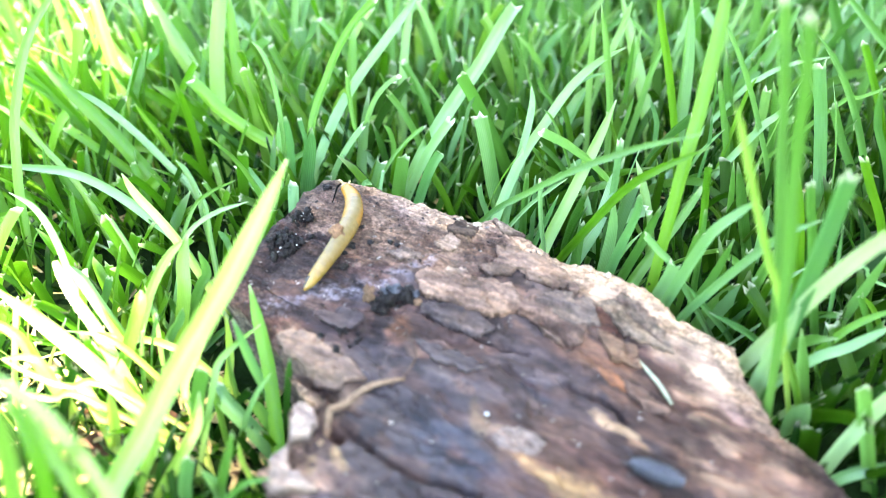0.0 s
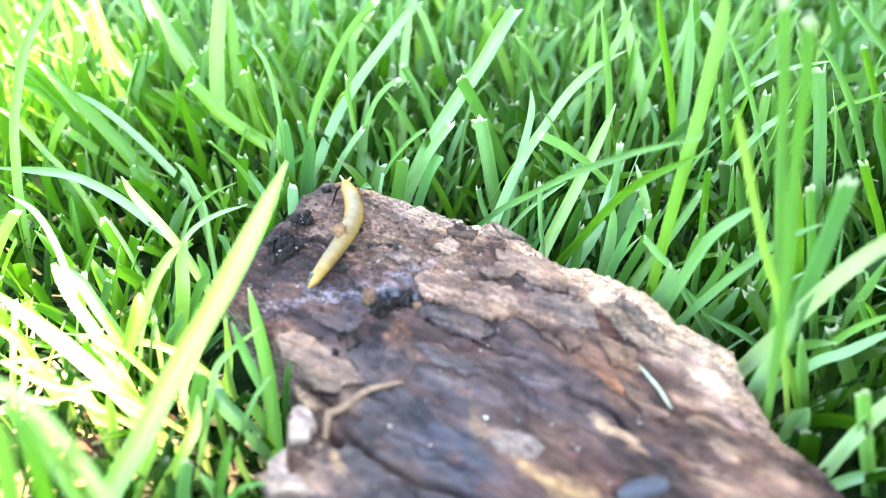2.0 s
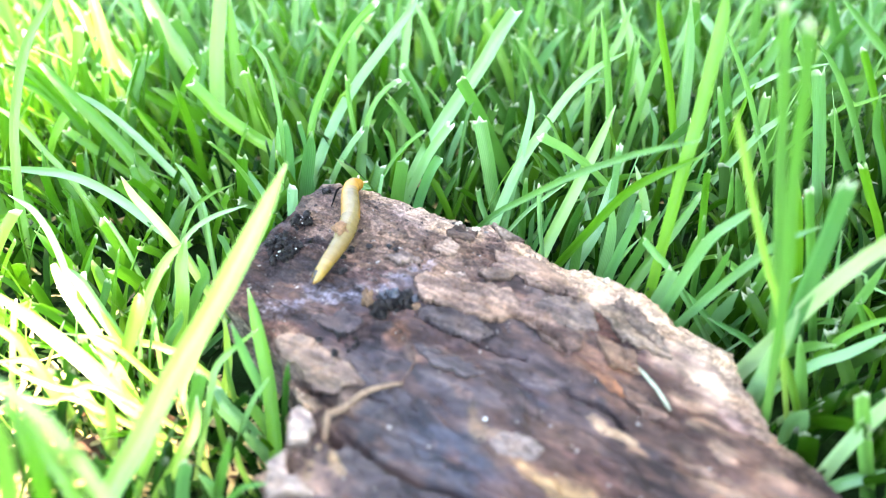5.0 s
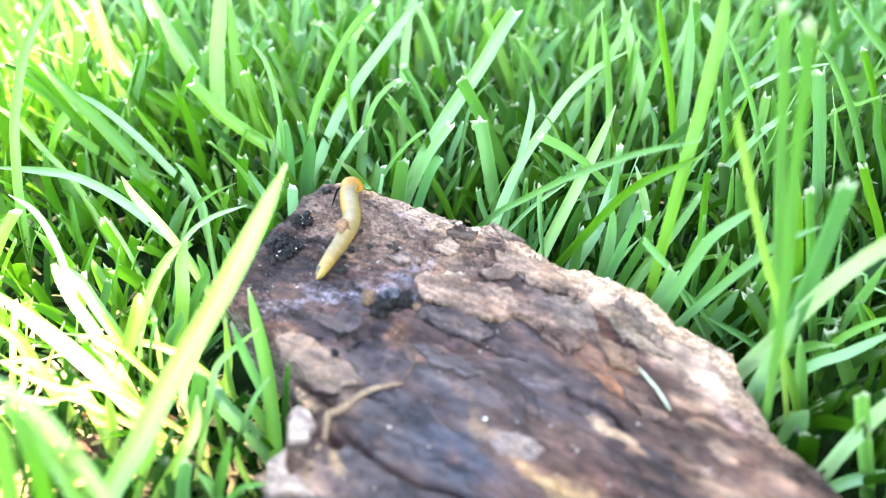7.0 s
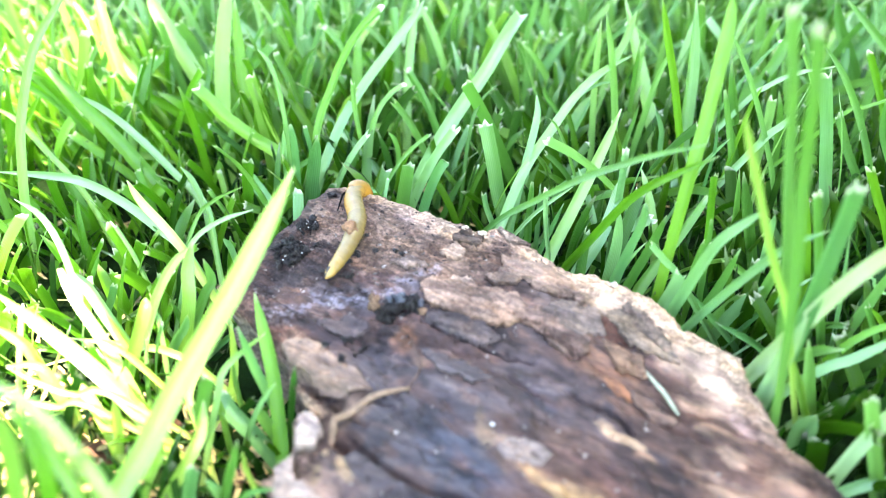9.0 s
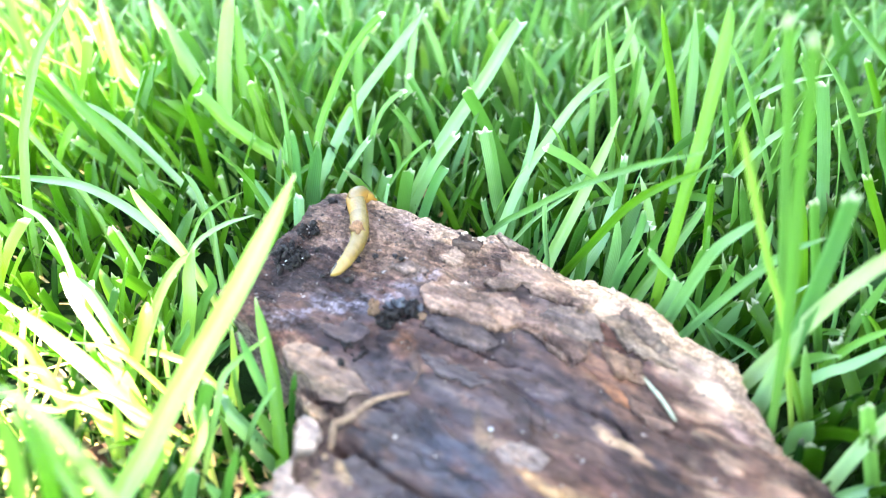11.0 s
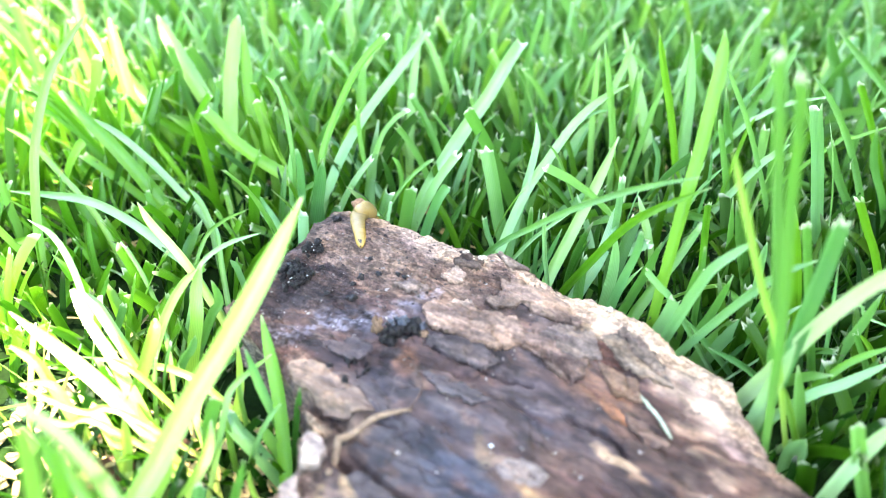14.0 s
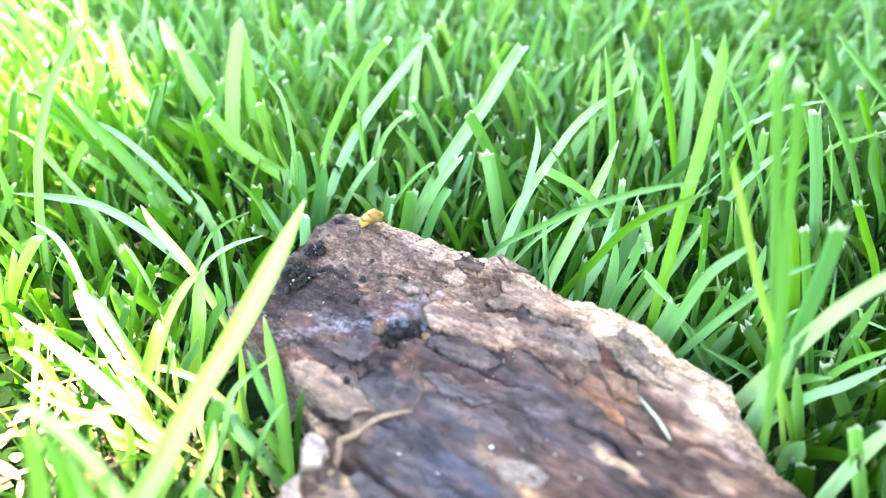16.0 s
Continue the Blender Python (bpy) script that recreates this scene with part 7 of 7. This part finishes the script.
# short clipping stuck on the bark
clip_v, clip_f, clip_uv, clip_t = blade_arrays(curve([rest(0.0352, 0.0738, 0.0004), rest(0.0346, 0.0752, 0.0007), rest(0.0339, 0.0775, 0.0008), rest(0.0328, 0.0800, 0.0005), rest(0.0315, 0.0826, 0.0003)], 12), 0.0007, 0, (3.2, 2.0, 5.0), 0.6, 0.5, Vector((0, -0.3, 1)))
tagged(raw("grass_clipping", clip_v, clip_f, CLIPPING, uv=clip_uv, tone=clip_t), "pale dry grass clipping lying on the bark", "grass clipping")


# ---- the lawn behind and between ----
def lawn(name, boxes, seed, label):
    rng = random.Random(seed)
    V, F, U, T = [], [], [], []
    tufts = {}
    for x0, x1, y0, y1, count, lo, hi, segs, low in boxes:
        for _ in range(count):
            x, y = rng.uniform(x0, x1), rng.uniform(y0, y1)
            close = y < 0.2 and abs(x) < 0.13
            d = float(outline_distance(np.array([x]), np.array([y]))[0]) if close else 1.0
            if d < 0.003 or math.hypot(x, y) < 0.045 or (y < 0.055 and -0.035 < x < 0.065):
                continue
            turn, lean = (rng.gauss(0.35, 0.75) if low == 3 else rng.uniform(0, 6.283)), abs(rng.gauss(0, 0.8 if low == 2 else 0.6 if low == 1 else 0.42))
            length = rng.uniform(lo, hi) * (0.55 if d < 0.012 and y < 0.125 and low != 3 else 1.0)
            bend = rng.uniform(0.1, 0.9)
            h = Vector((math.cos(turn), math.sin(turn), 0))
            tip = Vector((x, y, 0)) + h * length * math.sin(lean + bend * 0.5)
            if close and float(outline_distance(np.array([tip.x]), np.array([tip.y]))[0]) < 0.004:
                h = -h
            p, path = Vector((x, y, float(lawn_level(x, y)) - 0.002)), []
            for k in range(segs + 1):
                path.append(p.copy())
                a = lean + bend * (k / segs) ** 1.5
                p += (h * math.sin(a) + Vector((0, 0, math.cos(a)))) * length / segs
            cut = rng.random() < 0.6
            if cut:
                path.insert(-1, path[-1].lerp(path[-2], min(0.5, 0.0009 * segs / length)))
            kind = rng.random()
            tint = TONES["g"][0] if kind < 0.45 else TONES["d"][0] if kind < 0.6 else TONES["l"][0] if kind < 0.86 else TONES["s"][0] if kind < 0.95 else TONES["k"][0]
            # blades of the sunlit strip mostly take the sun-brightened tint
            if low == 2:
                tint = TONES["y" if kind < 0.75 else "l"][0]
            elif low == 3:
                tint = TONES["p" if kind < 0.15 else "l" if kind < 0.3 else "b" if kind < 0.55 else "g" if kind < 0.8 else "d"][0]
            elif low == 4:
                lit_side = float(smooth(-0.01, -0.09, x))   # tint painted lighter towards the sunlit side
                # the tint also paints shade: darker at right, lighter further back
                depth = 0.44 + 0.5 * lit_side - 0.14 * float(smooth(0.04, 0.07, x)) + 0.28 * float(smooth(0.17, 0.23, y))
                tint = [depth * w * c for w, c in zip((0.95, 1.05, 0.95), TONES["s" if kind < 0.75 or lit_side > 0.5 else "d" if kind < 0.83 else "g"][0])]
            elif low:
                # short blades tinted very dark to paint the shade in the gaps
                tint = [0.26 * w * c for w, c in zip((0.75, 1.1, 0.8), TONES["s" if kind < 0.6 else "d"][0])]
            elif y > 0.21:
                # far blades take lighter tints for the light on their upper parts
                tint = TONES["l" if kind < 0.5 else "p" if kind < 0.72 else "k" if kind < 0.88 else "g"][0]
            face = Vector((math.cos(turn + rng.gauss(0, 0.7)), math.sin(turn + rng.gauss(0, 0.7)), 0.3)) if rng.random() < 0.6 else Vector((rng.gauss(0, 0.5), -1, 0.4))
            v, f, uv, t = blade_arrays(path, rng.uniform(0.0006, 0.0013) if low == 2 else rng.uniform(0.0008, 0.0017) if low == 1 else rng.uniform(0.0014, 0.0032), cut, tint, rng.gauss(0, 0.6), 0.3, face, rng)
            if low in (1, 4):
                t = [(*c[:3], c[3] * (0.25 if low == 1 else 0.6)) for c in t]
            if low != 1 and y < 0.21 and -0.13 < x < 0.15 and y > 0.04:   # the nearest stand as tufts of single blades
                cell = (int(math.floor(x / 0.025)), int(math.floor(y / 0.03)))
                if cell not in tufts:
                    tufts[cell] = tuft(x, y)
                ob = raw("blade", [p - path[0] for p in v], f, GRASS, tufts[cell], uv=uv, tone=t)
                ob.location = path[0] - tufts[cell].location
                continue
            o = len(V)
            V += v
            F += [[i + o for i in q] for q in f]
            U += uv
            T += t
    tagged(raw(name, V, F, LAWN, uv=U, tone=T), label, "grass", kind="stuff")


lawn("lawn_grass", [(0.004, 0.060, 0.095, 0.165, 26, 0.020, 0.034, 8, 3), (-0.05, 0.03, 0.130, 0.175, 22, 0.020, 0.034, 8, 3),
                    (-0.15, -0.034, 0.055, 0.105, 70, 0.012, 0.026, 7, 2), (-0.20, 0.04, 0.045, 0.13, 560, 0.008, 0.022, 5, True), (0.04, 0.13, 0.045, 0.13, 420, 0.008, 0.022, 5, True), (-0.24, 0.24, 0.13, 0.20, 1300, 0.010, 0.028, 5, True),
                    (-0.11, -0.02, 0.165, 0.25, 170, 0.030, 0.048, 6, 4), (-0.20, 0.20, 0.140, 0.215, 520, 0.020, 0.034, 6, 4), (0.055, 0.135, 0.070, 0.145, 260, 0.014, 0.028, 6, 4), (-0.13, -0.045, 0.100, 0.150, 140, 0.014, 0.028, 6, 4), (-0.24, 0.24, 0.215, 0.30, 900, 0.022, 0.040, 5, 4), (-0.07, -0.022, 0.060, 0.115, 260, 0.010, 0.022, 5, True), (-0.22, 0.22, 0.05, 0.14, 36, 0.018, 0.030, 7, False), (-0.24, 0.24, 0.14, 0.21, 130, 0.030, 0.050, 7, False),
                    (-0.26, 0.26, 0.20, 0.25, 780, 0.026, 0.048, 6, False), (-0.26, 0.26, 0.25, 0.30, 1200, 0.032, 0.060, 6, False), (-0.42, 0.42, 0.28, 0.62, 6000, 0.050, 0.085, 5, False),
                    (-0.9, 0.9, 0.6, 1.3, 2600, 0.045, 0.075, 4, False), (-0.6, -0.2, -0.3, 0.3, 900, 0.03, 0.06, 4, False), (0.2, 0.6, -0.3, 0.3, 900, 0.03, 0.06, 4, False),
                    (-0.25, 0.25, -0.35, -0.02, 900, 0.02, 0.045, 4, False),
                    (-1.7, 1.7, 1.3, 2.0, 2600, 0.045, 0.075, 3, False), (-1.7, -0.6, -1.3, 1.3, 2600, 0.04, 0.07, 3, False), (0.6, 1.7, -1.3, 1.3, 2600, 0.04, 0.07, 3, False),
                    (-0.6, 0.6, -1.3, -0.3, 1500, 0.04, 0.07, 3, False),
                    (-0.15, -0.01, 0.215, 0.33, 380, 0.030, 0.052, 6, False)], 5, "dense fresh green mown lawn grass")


def litter():
    """Dead straw and brown leaf bits on the soil."""
    rng = random.Random(77)
    V, F, U, T = [], [], [], []
    for k in range(330):
        x, y = (rng.uniform(-0.2, 0.2), rng.uniform(0.04, 0.3)) if k < 200 else (rng.uniform(-0.085, -0.03), rng.uniform(0.07, 0.10))
        if float(outline_distance(np.array([x]), np.array([y]))[0]) < 0.001 or math.hypot(x, y) < 0.04:
            continue
        a, ln = rng.uniform(0, 6.283), rng.uniform(0.008, 0.025) if k < 200 else rng.uniform(0.0025, 0.008)
        z = float(lawn_level(x, y)) + rng.uniform(0.0008, 0.003)
        h = Vector((math.cos(a), math.sin(a), rng.uniform(-0.05, 0.1)))
        path = [Vector((x, y, z)) + h * ln * j / 3 for j in range(4)]
        v, f, uv, t = blade_arrays(path, rng.uniform(0.0008, 0.0025), False, (1, 1, 1), rng.gauss(0, 0.5), 0.3, Vector((0.1, 0.1, 1)), rng)
        o = len(V)
        V += v
        F += [[i + o for i in q] for q in f]
    tagged(raw("straw_litter", V, F, STRAW), "dead brown straw and thatch on the soil", "straw", kind="stuff")


litter()


def dead_leaf(x, y, size, turn, seed):
    """A crumpled scrap of a dead leaf among the grass roots."""
    A, B = np.meshgrid(np.linspace(-1, 1, 13), np.linspace(-1, 1, 13))
    r = 0.75 + 0.5 * rough(A * 2 + seed, B * 2, seed, 4, 0.6)
    X, Y = size * A * r, size * 0.6 * B * r * np.sqrt(np.clip(1.15 - A * A, 0.02, 1))
    Z = 0.25 * size * rough(A * 1.5, B * 1.5 + seed, seed + 2, 3) + 0.2 * size * np.abs(B)
    i = np.arange(169).reshape(13, 13)
    q = np.stack([i[:-1, :-1], i[:-1, 1:], i[1:, 1:], i[1:, :-1]], -1).reshape(-1, 4)
    top = np.stack([X, Y, Z + 0.0003], -1).reshape(-1, 3)
    low = np.stack([X, Y, Z], -1).reshape(-1, 3)
    ob = raw("dead_leaf", np.concatenate([top, low]), q.tolist() + (q[:, ::-1] + 169).tolist(), LEAF)
    ob.matrix_world = pose(x, y, float(lawn_level(x, y)) + 0.0008, 12, 8, turn)
    tagged(ob, "crumpled dark brown dead leaf scrap on the soil", "leaf")


for k, (x, y, size) in enumerate([(-0.0609, 0.0784, 0.0045), (-0.0675, 0.0860, 0.0035), (-0.0352, 0.0749, 0.0022), (-0.0597, 0.1008, 0.004), (-0.0483, 0.0830, 0.004)]):
    dead_leaf(x, y, size, 40 + 70 * k, 11 + k)


# ---- what moves ----
def motions():
    for ring, rows in zip(rings, slug_rows()):
        walk(ring, rows)
    # the slug drags the loose root hair over the tip
    walk(curl, [(0, pose(0, 0, 0)), (9.3, pose(0, 0, 0)), (11.5, pose(0.0028, 0.0030, 0.0006)), (12.3, pose(0.0050, 0.0095, -0.0060)), (13, pose(0.0050, 0.0110, -0.0180)), (16, pose(0.0050, 0.0110, -0.0180))])
    walk(louse, [
        (0, pose(0.0295, 0.0607, 0.0338, 0, 0, 151.5)),
        (0.3, pose(0.0289, 0.0610, 0.0339, 0, 0, 181.3)),
        (0.6, pose(0.0286, 0.0615, 0.0339, 0, 0, 205.4)),
        (0.9, pose(0.0283, 0.0615, 0.0340, 0, 0, 225.6)),
        (1.2, pose(0.0273, 0.0609, 0.0339, 0, 0, 253.6)),
        (1.5, pose(0.0273, 0.0600, 0.0338, 0, 0, 288.2)),
        (1.8, pose(0.0268, 0.0591, 0.0337, 0, 0, 338.1)),
        (2.1, pose(0.0274, 0.0585, 0.0336, 0, 0, 393.2)),
        (2.5, pose(0.0271, 0.0570, 0.0334, 0, 0, 429.0)),
        (3, pose(0.0268, 0.0565, 0.0333, 0, 0, 437.9)),
        (3.5, pose(0.0266, 0.0562, 0.0333, 0, 0, 438.0)),
        (4.2, pose(0.0262, 0.0543, 0.0331, 0, 0, 438.0)),
        (5.5, pose(0.0249, 0.0502, 0.0325, 0, 0, 438.2)),
        (7, pose(0.0231, 0.0448, 0.0318, 0, 0, 438.6)),
        (16, pose(0.0222, 0.0439, 0.0316, 0, 0, 439.0)),
    ])


motions()
